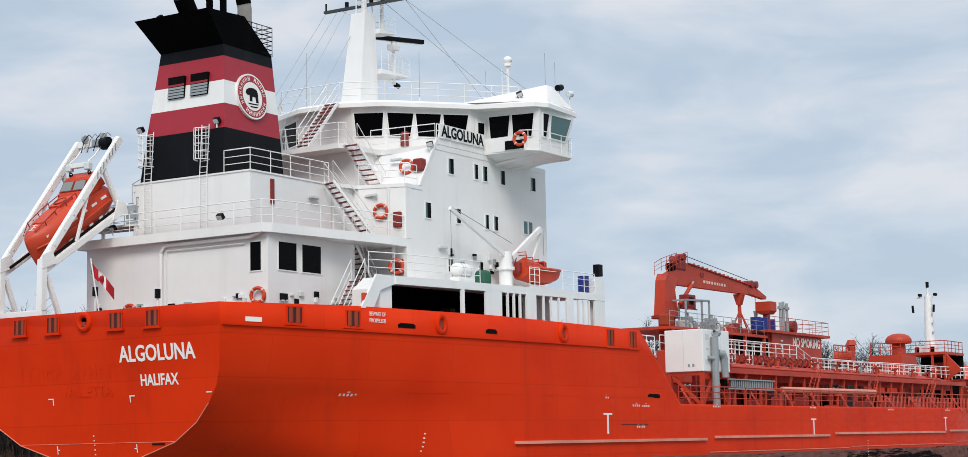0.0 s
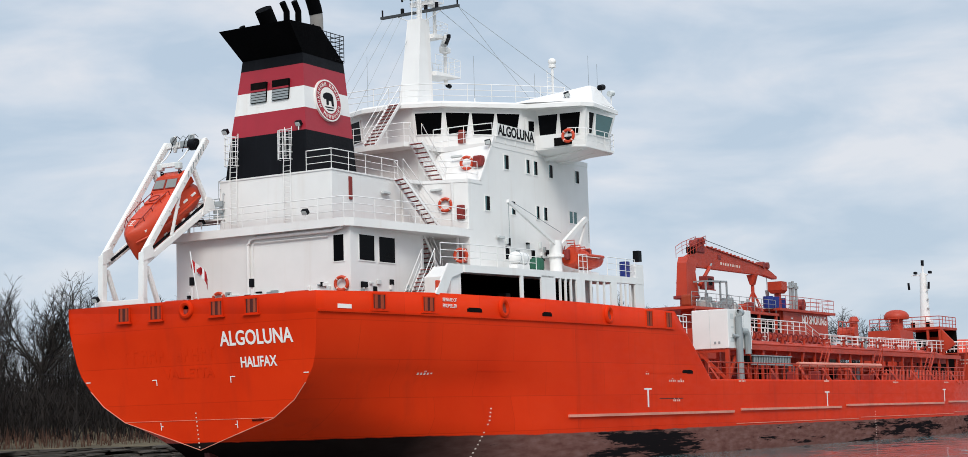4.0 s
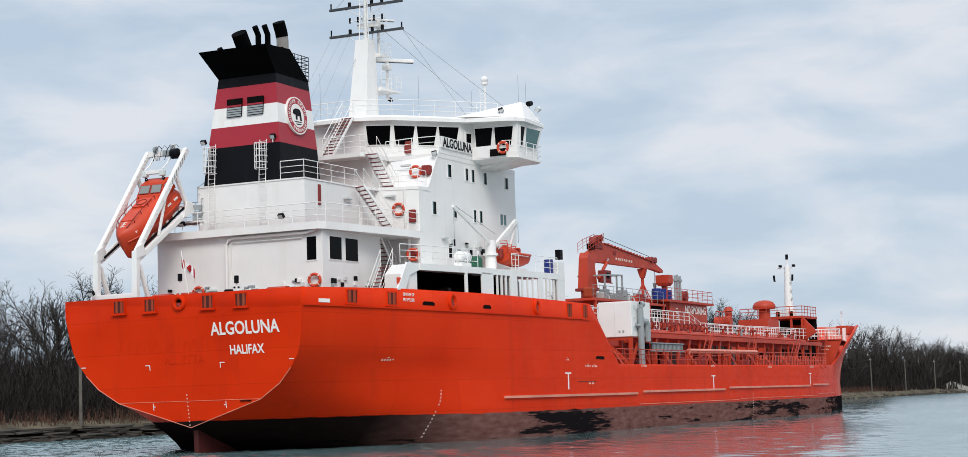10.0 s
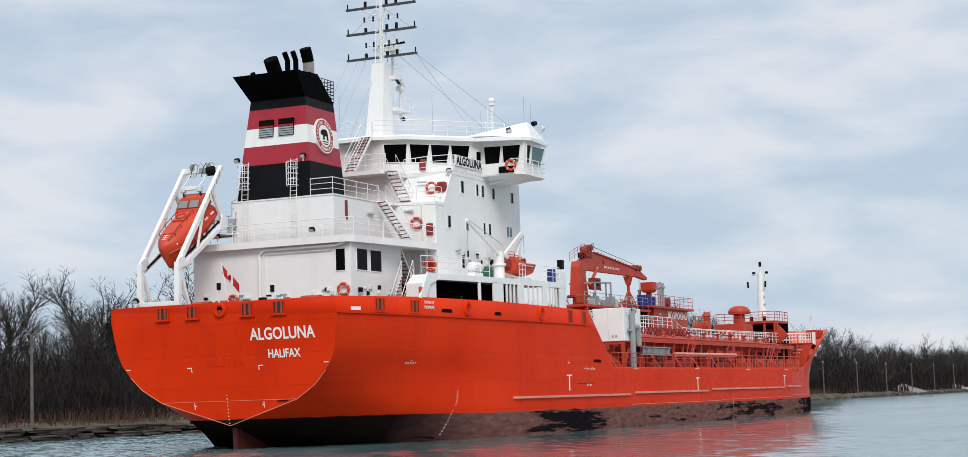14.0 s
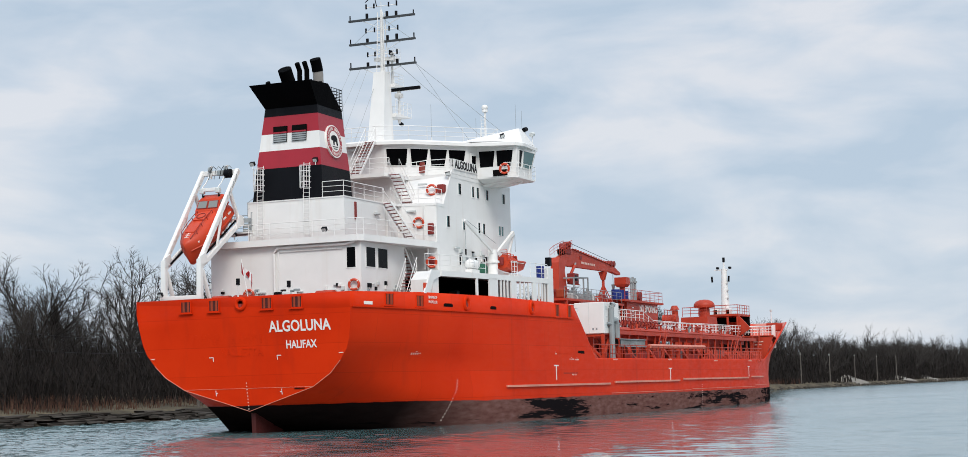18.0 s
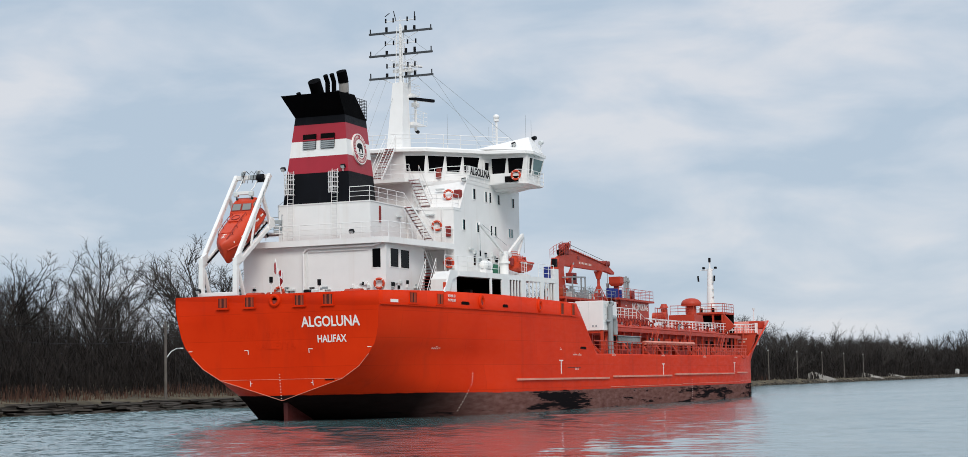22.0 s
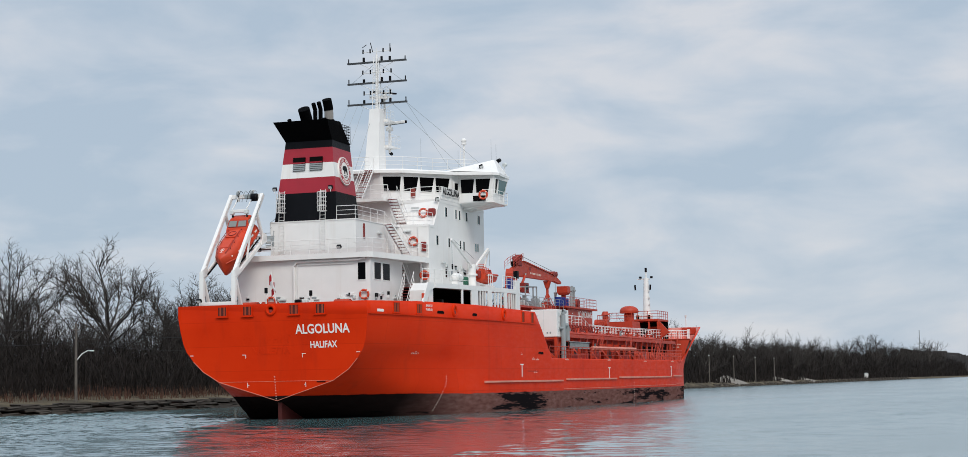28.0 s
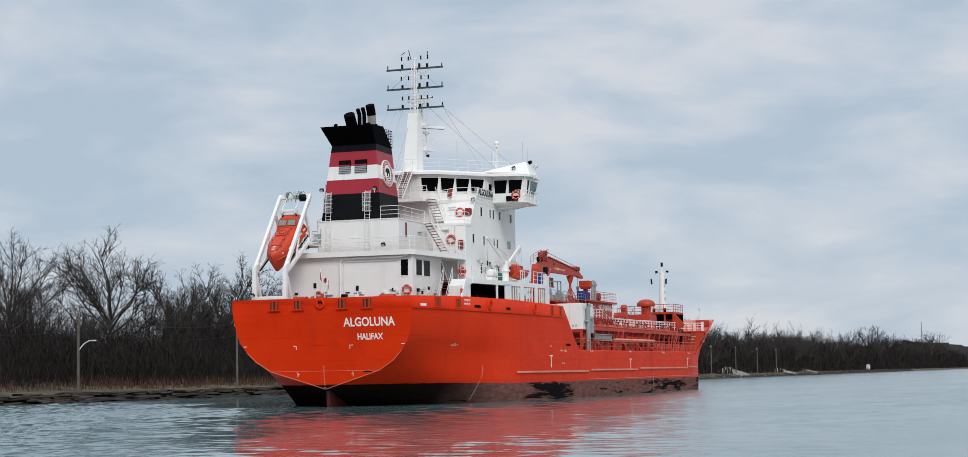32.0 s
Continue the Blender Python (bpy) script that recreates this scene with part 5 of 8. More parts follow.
# ---------------------------------------------------------------- funnel
def funnel():
    levels = [(15.04, 6.2, 10.62, 2.62), (17.22, 6.42, 10.6, 2.42), (18.4, 6.56, 10.58, 2.28), (19.53, 6.68, 10.56, 2.15), (20.72, 6.82, 10.54, 2.02), (21.28, 6.88, 10.52, 1.96)]
    def ring(lv):
        z, xa, xf, h = lv
        return [(xa, h, z), (xa, -h, z), (xf, -h + 0.1, z), (xf, h - 0.1, z)]
    fu = None
    for i, (a, b) in enumerate(zip(levels, levels[1:])):
        mat = (BLACK, RED, WHITE, RED, BLACK)[i]
        bm = loft(bmesh.new(), [ring(a), ring(b)], True, True)
        if fu is None:
            fu = part("funnel", bm, mat, ship, "tapered funnel with black, red and white bands")
        else:
            part(("red_band", "white_band", "red_band", "black_band")[i - 1], bm, mat, fu)
    # flared hood
    lo = [(6.88, 1.96, 21.28), (6.88, -1.96, 21.28), (10.52, -1.9, 21.28), (10.52, 1.9, 21.28)]
    hi = [(5.48, 2.36, 22.7), (5.48, -2.2, 22.7), (8.3, -2.05, 22.86), (8.3, 2.05, 22.86)]
    part("hood", loft(bmesh.new(), [lo, hi], True, True), SOOT, fu, "flared sooty black funnel hood")
    bm = bmesh.new()
    for k in range(7):
        z = 21.4 + 0.22 * k
        x1 = 10.5 - 0.0 * k
        tube(bm, [(8.4 + (1.6 - 0.22 * k) * 0.9, -1.92, z), (x1, -1.9, z)], 0.022, 4)
    for k in range(5):
        x = 9.0 + 0.38 * k
        tube(bm, [(x, -1.91, 21.28 + 0.02), (x, -1.91, 22.75)], 0.022, 4)
    part("hood_lattice", bm, BLACK, fu, "black open lattice at the hood's front")
    bm = bmesh.new()
    for k in range(7):
        tube(bm, [(10.5, -1.9, 21.4 + 0.22 * k), (10.5, 1.9, 21.4 + 0.22 * k)], 0.022, 4)
    part("hood_lattice", bm, BLACK, fu)
    for pts, r, mat, nm in (([(7.3, 0.2, 22.5), (6.9, 0.2, 23.1), (6.45, 0.2, 23.75)], 0.46, SOOT, "exhaust_pipe"), ([(8.15, 0.0, 22.6), (8.15, 0.0, 23.9), (7.8, 0.0, 24.35)], 0.17, SOOT, "exhaust_pipe"),
                            ([(9.15, 0.0, 22.6), (9.15, 0, 24.1), (8.8, 0.0, 24.6)], 0.17, SOOT, "exhaust_pipe"), ([(10.75, 0, 22.0), (10.75, 0, 24.0), (10.65, 0, 24.5), (10.35, 0, 25.05)], 0.36, STEEL, "exhaust_pipe"),
                            ([(6.2, 1.2, 22.55), (5.95, 1.2, 22.9)], 0.16, SOOT, "vent_pipe"), ([(7.9, -0.9, 22.7), (7.75, -0.9, 23.15)], 0.22, SOOT, "vent_pipe"), ([(8.7, -1.2, 22.7), (8.55, -1.2, 23.1)], 0.22, SOOT, "vent_pipe")):
        part(nm, tube(bmesh.new(), pts, r, 14), mat, fu, "", True)
    part("soot_cap", tube(bmesh.new(), [(10.7, 0, 24.25), (10.62, 0, 24.52), (10.345, 0, 25.06)], 0.375, 14), SOOT, fu, "", True)
    # louvred vents on the aft face
    def on_aft(z):
        return 6.2 + (z - 15.04) * (6.88 - 6.2) / 6.24
    for y0, y1 in ((1.2, 0.2), (-0.2, -1.25)):
        xa = on_aft(19.45)
        ve = part("vent", box(bmesh.new(), on_aft(18.95) - 0.06, on_aft(18.95) + 0.3, y1, y0, 18.95, 20.0), DARK, fu, "louvred funnel vent")
        for k in range(7):
            z = 19.02 + 0.14 * k
            part("slat", beam(bmesh.new(), (on_aft(z) - 0.12, y0, z), (on_aft(z) - 0.12, y1, z), 0.02, 0.1), RED if z > 19.5 else GREY, ve)
    # caged ladders
    for y in (1.95, -1.5):
        bm = bmesh.new()
        for s in (-0.22, 0.22):
            tube(bm, [(5.98, y + s, 12.5), (5.98, y + s, 15.1), (6.15, y + s, 17.4)], 0.025, 5)
        la = part("ladder", bm, WHITE_RAIL, fu, "white caged ladder")
        for k in range(18):
            z = 12.7 + 0.27 * k
            x = 5.98 if z < 15.1 else 5.98 + (z - 15.1) * 0.074
            part("rung", tube(bmesh.new(), [(x, y - 0.22, z), (x, y + 0.22, z)], 0.015, 4), WHITE_RAIL, la)
        for k in range(5):
            z = 15.7 + 0.36 * k
            arc = [(6.0 - 0.55 * math.sin(a), y + 0.36 * math.cos(a), z) for a in [math.pi * i / 8 for i in range(9)]]
            part("hoop", tube(bmesh.new(), arc, 0.022, 4), WHITE_RAIL, la)
        for i in range(1, 8, 1):
            a = math.pi * i / 8
            p = (6.0 - 0.55 * math.sin(a), y + 0.36 * math.cos(a))
            part("cage_bar", tube(bmesh.new(), [(*p, 15.7), (*p, 17.14)], 0.018, 4), WHITE_RAIL, la)
    # round emblem on each side: plain shapes only
    for s in (-1, 1):
        yb = s * 2.24
        n = Vector((0, s, 0.115)).normalized()
        c = Vector((8.55, yb, 18.98))
        em = part("emblem", tube(bmesh.new(), [c - n * 0.12, c + n * 0.06], 1.11, 40), LETTER, fu, "round white and red emblem disc")
        part("emblem_ring", tube(bmesh.new(), [c + n * 0.055, c + n * 0.068], 1.03, 40), RED, em)
        part("emblem_field", tube(bmesh.new(), [c + n * 0.06, c + n * 0.076], 0.7, 36), LETTER, em)
        w = Vector((0, -s * 0.115, 1)).normalized()
        u = Vector((1, 0, 0))
        # lettering round the ring, as plain bars
        for k in range(24):
            if k in (5, 14, 23):
                continue
            a = math.tau * k / 24 + 0.2
            e = u * math.cos(a) + w * math.sin(a)
            f = e.cross(n)
            p = c + n * 0.07 + e * 0.87
            bar = beam(bmesh.new(), p - e * 0.1 + f * 0.05, p + e * 0.1 + f * 0.05, 0.045, 0.02)
            beam(bar, p - e * 0.1 - f * 0.05, p + e * 0.1 - f * 0.05, 0.045, 0.02)
            beam(bar, p - f * 0.06, p + f * 0.06, 0.04, 0.02)
            part("emblem_bar", bar, LETTER, em)
        # a dark four-footed shape on its ground line
        def patch(pts, mat):
            bm = bmesh.new()
            rows = [[c + u * a + w * b + n * h for a, b in pts] for h in (0.07, 0.086)]
            part("emblem_patch", loft(bm, rows, True, True), mat, em)
        patch([(-0.5, 0.12), (-0.4, 0.3), (-0.18, 0.4), (0.1, 0.42), (0.32, 0.36), (0.4, 0.2), (0.4, -0.28), (0.22, -0.28), (0.2, -0.02), (-0.02, -0.02), (-0.06, -0.26), (-0.24, -0.26), (-0.22, 0.04), (-0.36, 0.02)], BLACK)
        patch([(-0.42, -0.36), (0.44, -0.34), (0.3, -0.4), (-0.3, -0.42)], BLACK)
        patch([(-0.3, -0.5), (0.36, -0.48), (0.2, -0.55), (-0.16, -0.56)], BLACK)
    return fu


funnel()

# ---------------------------------------------------------------- main mast
def mast():
    rings = [[(19.4, 0.72, 20.1), (19.4, -0.62, 20.1), (21.1, -0.62, 20.1), (21.1, 0.72, 20.1)], [(20.2, 0.46, 25.7), (20.2, -0.46, 25.7), (21.1, -0.46, 25.7), (21.1, 0.46, 25.7)]]
    m = part("mast", loft(bmesh.new(), rings, True, True), WHITE, ship, "tapered white mast tower with three yards")
    part("mast_pole", tube(bmesh.new(), [(20.75, 0, 25.7), (20.75, 0, 30.4)], 0.16, 8, 0.09), WHITE, m)
    for dx, dy in ((-0.35, 0.3), (0.35, -0.3), (-0.3, -0.35)):
        part("mast_stay", tube(bmesh.new(), [(20.75 + dx, dy, 25.7), (20.75 + dx * 0.6, dy * 0.6, 30.2)], 0.035, 5), WHITE, m)
    for k in range(14):
        z = 25.9 + 0.3 * k
        part("rung", tube(bmesh.new(), [(20.5, 0.22, z), (20.5, -0.22, z)], 0.018, 4), WHITE, m)
    rnd = random.Random(9)
    for z, w in ((26.22, 2.72), (28.02, 2.7), (29.8, 2.7)):
        yd = part("yard", beam(bmesh.new(), (20.8, w, z), (20.8, -w, z), 0.2, 0.14), TAR, m, "dark grey signal yard")
        part("yard_brace", tube(bmesh.new(), [(20.75, 0, z - 0.8), (20.8, -1.6, z - 0.05)], 0.025, 4), WHITE, yd)
        part("yard_brace", tube(bmesh.new(), [(20.75, 0, z - 0.8), (20.8, 1.6, z - 0.05)], 0.025, 4), WHITE, yd)
        for y in (-w + 0.1, -1.2, 1.2, w - 0.1, -0.45):
            h = rnd.uniform(0.15, 0.3)
            q = part("signal_lamp", tube(bmesh.new(), [(20.8, y, z + 0.06), (20.8, y, z + 0.2), (20.8, y, z + 0.2 + h)], 0.11 if abs(y) < w - 0.2 else 0.05, 8), BLACK, yd)
    for z, w in ((28.9, 1.3), (27.1, 1.2), (30.7, 1.25)):
        part("small_yard", tube(bmesh.new(), [(20.8, w, z), (20.8, -w, z)], 0.035, 5), WHITE, m)
        for y in (-w, -0.6, 0.6, w):
            part("signal_lamp", tube(bmesh.new(), [(20.8, y, z - 0.1), (20.8, y, z + 0.25)], 0.07, 6), BLACK, m)
    part("antenna", tube(bmesh.new(), [(20.75, 0, 30.3), (20.75, 0, 31.0)], 0.03, 5), WHITE, m)
    part("wind_vane", beam(bmesh.new(), (20.75, 1.3, 31.1), (20.75, 0.9, 31.35), 0.03, 0.08), BLACK, m)
    part("wind_vane", tube(bmesh.new(), [(20.75, -1.25, 30.7), (20.75, -1.25, 31.3)], 0.04, 5), BLACK, m)
    part("wind_vane", tube(bmesh.new(), [(20.75, 0.35, 30.7), (20.75, 0.55, 31.5)], 0.035, 5), BLACK, m)
    # radar platforms on the fore side
    for x0, x1, z, h in ((21.2, 23.9, 22.7, 1.0), (21.1, 22.6, 24.9, 0.8), (21.0, 22.2, 26.9, 0.7)):
        part("radar_platform", prism(bmesh.new(), [(x0, z - 0.25), (x0, z), (x1, z), (x1, z - 0.06)], 1.6, "y", -0.8), WHITE, m, "white radar platform")
        railing([(x0, -0.78, z), (x1, -0.78, z), (x1, 0.78, z), (x0, 0.78, z)], ship, h, 3, 0.7, r=0.014)
    for x, z in ((23.45, 22.7), (22.4, 25.3)):
        part("radar_pedestal", tube(bmesh.new(), [(x, 0, z - 0.4), (x, 0, z + 1.5)], 0.12, 8, 0.1), WHITE, m)
        part("radar_motor", soft_box(x - 0.28, x + 0.28, -0.25, 0.25, z + 1.5, z + 1.85, 0.06), WHITE, m)
    global radar_low, radar_high
    scans = []
    for ln_, h, d in ((3.7, 0.24, 0.2), (2.3, 0.14, 0.14)):
        sc = part("radar_scanner", soft_box(-d, 0.02, -ln_ / 2, ln_ / 2, 0, h, 0.04), BLACK, m, "turning radar bar, dark face and white back")
        part("scanner_back", soft_box(0.03, d, -ln_ / 2 * 0.98, ln_ / 2 * 0.98, 0.01, h - 0.01, 0.04), WHITE, sc)
        part("scanner_hub", tube(bmesh.new(), [(0, 0, -0.18), (0, 0, 0.02)], 0.14, 10), WHITE, sc)
        scans.append(sc)
    radar_low, radar_high = scans
    radar_low.location, radar_high.location = (23.45, 0, 24.72), (22.4, 0, 27.3)
    part("horn", tube(bmesh.new(), [(23.6, 0, 22.3), (23.9, 0, 22.25)], 0.14, 8), BLACK, m)
    # stays
    st = [((20.9, -2.6, 26.2), (27.5, -8.0, 20.4)), ((20.9, -1.4, 26.1), (24.5, -6.5, 20.6)), ((20.9, -2.6, 26.2), (26.5, -4.8, 20.3)), ((20.8, 2.6, 26.2), (14.1, 3.2, 17.5)), ((20.8, 1.8, 26.2), (14.1, 2.5, 17.5)),
          ((20.8, 1.2, 26.2), (14.1, 1.2, 17.5)), ((20.6, 0.4, 25.2), (16.8, 0.4, 20.2)), ((20.8, 2.4, 28.0), (20.8, 0.3, 29.6)), ((20.8, -2.4, 28.0), (20.8, -0.3, 29.6))]
    for a, b in st:
        part("stay_wire", tube(bmesh.new(), [a, b], 0.015, 4), GREY, m)
    return m


mast()


def antenna_park():
    d = part("satellite_mast", tube(bmesh.new(), [(25.9, -5.9, 20.1), (25.9, -5.9, 23.0)], 0.08, 8), WHITE, ship, "white satellite dome on a lattice post")
    for k in range(10):
        part("rung", tube(bmesh.new(), [(25.6, -5.7, 20.4 + 0.24 * k), (25.6, -6.1, 20.4 + 0.24 * k)], 0.016, 4), WHITE, d)
    for y in (-5.7, -6.1):
        part("ladder_rail", tube(bmesh.new(), [(25.6, y, 20.1), (25.6, y, 22.8)], 0.02, 4), WHITE, d)
    bm = bmesh.new()
    bmesh.ops.create_uvsphere(bm, u_segments=14, v_segments=8, radius=0.25)
    bm.transform(Matrix.Translation((25.9, -5.9, 23.3)) @ Matrix.Diagonal((1, 1, 0.85, 1)))
    part("dome", bm, WHITE, d, "", True)
    part("collar", tube(bmesh.new(), [(25.9, -5.9, 22.95), (25.9, -5.9, 23.12)], 0.22, 12), WHITE, d)
    for x, y, h in ((25.3, -8.6, 1.9), (26.0, -8.8, 1.5), (19.5, -4.4, 2.4), (22.5, -6.6, 1.6), (18.2, 2.0, 3.0)):
        a = part("whip_antenna", tube(bmesh.new(), [(x, y, 20.1 if x < 24 else 21.0), (x, y, 20.4 if x < 24 else 21.3)], 0.04, 5), WHITE, ship, "thin whip antenna")
        part("whip", tube(bmesh.new(), [(x, y, 20.4 if x < 24 else 21.3), (x, y, (20.4 if x < 24 else 21.3) + h)], 0.012, 3), GREY, a)
    for c, mat in (((26.1, -9.0, 21.35), BLACK), ((26.5, -9.4, 21.0), PALE)):
        s = part("search_light", tube(bmesh.new(), [Vector(c) - Vector((0.22, 0, 0)), Vector(c) + Vector((0.22, 0, 0.1))], 0.17, 12), mat, ship, "search light on the bridge wing")
        part("yoke", tube(bmesh.new(), [Vector(c) - Vector((0, 0, 0.7)), Vector(c)], 0.04, 5), WHITE, s)


antenna_park()

# ---------------------------------------------------------------- free-fall lifeboat and its frame
def lifeboat():
    fr = None
    def rounded(p, q, w, h, name="frame_beam"):
        bm = beam(bmesh.new(), p, q, w, h)
        bmesh.ops.bevel(bm, geom=bm.edges[:], offset=0.03, segments=2, affect="EDGES")
        return part(name, bm, WHITE, fr or ship, "" if fr else "white steel launching frame for the lifeboat")
    for y in (3.3, 5.95):
        f = rounded((0.62, y, 8.5), (0.68, y, 11.05), 0.34, 0.34, "frame_beam" if fr else "launching_frame")
        fr = fr or f
        rounded((0.72, y, 10.95), (5.5, y, 17.2), 0.26, 0.34)
        rounded((0.75, y, 10.55), (6.1, y, 14.0), 0.2, 0.32)
        rounded((0.95, y, 10.35), (1.75, y, 8.5), 0.2, 0.24)
        rounded((2.75, y, 12.0), (3.55, y, 14.65), 0.13, 0.16)
        rounded((5.55, y, 13.75), (4.35, y, 15.75), 0.2, 0.24)
        for k in range(7):
            x = 1.3 + 0.58 * k
            z = 10.95 + (x - 0.72) * 1.3075
            part("frame_bolt", tube(bmesh.new(), [(x, y - 0.16, z), (x, y - 0.13, z)], 0.045, 6), PALE, fr)
        part("gusset", prism(bmesh.new(), [(0.5, 10.6), (0.5, 11.2), (1.1, 11.5), (1.35, 10.9)], 0.07, "y", y - 0.19), WHITE, fr)
        part("gusset", prism(bmesh.new(), [(4.95, 13.2), (5.3, 14.2), (5.75, 14.15), (6.0, 13.6)], 0.07, "y", y - 0.15), WHITE, fr)
        part("skid", tube(bmesh.new(), [(0.95, y + (0.32 if y < 4 else -0.32), 10.85), (5.6, y + (0.32 if y < 4 else -0.32), 13.85)], 0.07, 6), BLACK, fr)
    rounded((0.62, 3.1, 8.62), (0.62, 6.15, 8.62), 0.34, 0.28, "frame_base")
    rounded((5.45, 3.4, 17.08), (5.45, 5.9, 17.08), 0.28, 0.32, "top_bar")
    rounded((6.0, 3.2, 13.9), (6.0, 6.05, 13.9), 0.2, 0.26, "rear_bar")
    rounded((4.2, 4.0, 15.85), (4.2, 5.3, 15.85), 0.2, 0.24, "cross_bar")
    for y in (4.05, 5.25):
        part("fall_hanger", beam(bmesh.new(), (5.35, y, 17.55), (5.3, y, 16.7), 0.1, 0.16), WHITE, fr)
        part("fall_hanger", tube(bmesh.new(), [(5.2, y, 17.0), (4.6, y, 16.3), (4.2, y, 16.0)], 0.04, 5), WHITE, fr)
        part("fall_block", soft_box(4.05, 4.35, y - 0.16, y + 0.16, 15.6, 15.95, 0.05), PALE, fr)
        part("fall_chain", tube(bmesh.new(), [(4.2, y, 15.6), (4.2, y, 15.2)], 0.03, 5), GREY, fr)
        part("fall_hook", torus(bmesh.new(), (4.2, y, 15.08), (1, 0, 0), 0.1, 0.03, 12, 5), GREY, fr)
        part("sheave", tube(bmesh.new(), [(5.2, y - 0.06, 17.3), (5.2, y + 0.06, 17.3)], 0.2, 12), GREY, fr)
    part("winch_drum", tube(bmesh.new(), [(5.1, 3.6, 16.95), (5.1, 4.0, 16.95)], 0.3, 14), BLACK, fr, "", True)
    part("winch_motor", soft_box(4.95, 5.35, 4.15, 4.6, 16.85, 17.2, 0.05), GREY, fr)
    for k, y in enumerate((3.7, 4.1, 4.5, 4.9)):
        part("hose", tube(bmesh.new(), [(5.35, y, 17.35), (5.2, y + 0.1, 17.5), (4.95, y + 0.15, 17.2), (4.85, y + 0.25, 16.6)], 0.025, 5), BLACK if k % 2 else GREY, fr, "", True)
    bm = bmesh.new()
    for k, h in enumerate((0.34, 0.3, 0.34, 0.14, 0.3, 0.3, 0.34)):
        x = 3.95 + 0.19 * k
        z = 11.0 + (x - 0.72) * 1.3075
        beam(bm, (x, 3.165, z - h / 2), (x, 3.165, z + h / 2), 0.01, 0.07)
    part("load_mark", bm, GREY, fr)
    # the boat hangs bow aft and down
    ax = Vector((5.2, 0, 3.5)).normalized()
    up = Vector((-ax.z, 0, ax.x))
    origin = Vector((1.02, 4.62, 10.62))
    def at(s, y, h):
        return origin + ax * s + Vector((0, y, 0)) + up * h
    rings = []
    for s, w, lo, hi in ((0.62, 0.05, 0.2, 1.15), (0.72, 0.2, -0.25, 1.28), (0.95, 0.46, -0.42, 1.38), (1.4, 0.78, -0.46, 1.48), (2.1, 1.02, -0.46, 1.57), (3.1, 1.12, -0.43, 1.63), (4.4, 1.15, -0.36, 1.65), (5.3, 1.14, -0.15, 1.6), (5.75, 1.06, 0.05, 1.48), (5.9, 0.95, 0.2, 1.35)):
        r = []
        for k in range(20):
            a = math.tau * k / 20
            y = math.copysign(abs(math.cos(a)) ** 0.7, math.cos(a)) * w
            base = 0.7
            h = base + (hi - base) * math.sin(a) if math.sin(a) > 0 else base + (base - lo) * math.sin(a)
            r.append(at(s, y * (1 - 0.5 * max(0, -math.sin(a)) ** 1.5), h))
        rings.append(r)
    b = part("lifeboat", loft(bmesh.new(), rings, True, True), BOATRED, ship, "enclosed orange free-fall lifeboat, bow down", True)
    part("rubbing_band", tube(bmesh.new(), [at(0.8, -0.32, 0.68), at(1.4, -0.8, 0.7), at(2.1, -1.04, 0.7), at(3.1, -1.14, 0.7), at(4.4, -1.17, 0.7), at(5.6, -1.1, 0.7)], 0.05, 6), BOATRED, b, "", True)
    # helm cabin with two front panes
    ring_low = [at(4.15, -0.9, 1.42), at(4.15, 0.9, 1.42), at(5.75, 0.9, 1.4), at(5.75, -0.9, 1.4)]
    ring_mid = [at(4.4, -0.88, 1.7), at(4.4, 0.88, 1.7), at(5.75, 0.88, 1.66), at(5.75, -0.88, 1.66)]
    ring_top = [at(5.0, -0.78, 2.08), at(5.0, 0.78, 2.08), at(5.72, 0.78, 2.06), at(5.72, -0.78, 2.06)]
    ring_cap = [at(5.08, -0.68, 2.16), at(5.08, 0.68, 2.16), at(5.66, 0.68, 2.14), at(5.66, -0.68, 2.14)]
    part("helm_cabin", loft(bmesh.new(), [ring_low, ring_mid, ring_top, ring_cap], True, True), BOATRED, b)
    front = (-ax * 0.55 + up * 0.83).normalized()
    for y0, y1 in ((-0.74, -0.08), (0.08, 0.74)):
        c4 = [at(4.92, y0 * 0.95, 2.04), at(4.92, y1 * 0.95, 2.04), at(4.5, y1, 1.78), at(4.5, y0, 1.78)]
        rimq = [p + (p - sum(c4, Vector()) / 4) * 0.16 for p in c4]
        fr_w = plain_pane(rimq, b, front, RUNGS, 0.03, "window_rim")
        part("cabin_window", loft(bmesh.new(), [[p - front * 0.03 for p in c4], [p + front * 0.045 for p in c4]], True, True), BOATGLASS, fr_w)
    for s0, s1 in ((4.95, 5.25), (5.35, 5.65)):
        plain_pane([at(s0, -0.83, 2.0), at(s1, -0.83, 2.0), at(s1, -0.88, 1.76), at(s0 - 0.12, -0.88, 1.76)], b, (0, -1, 0), BOATGLASS, 0.03, "cabin_window")
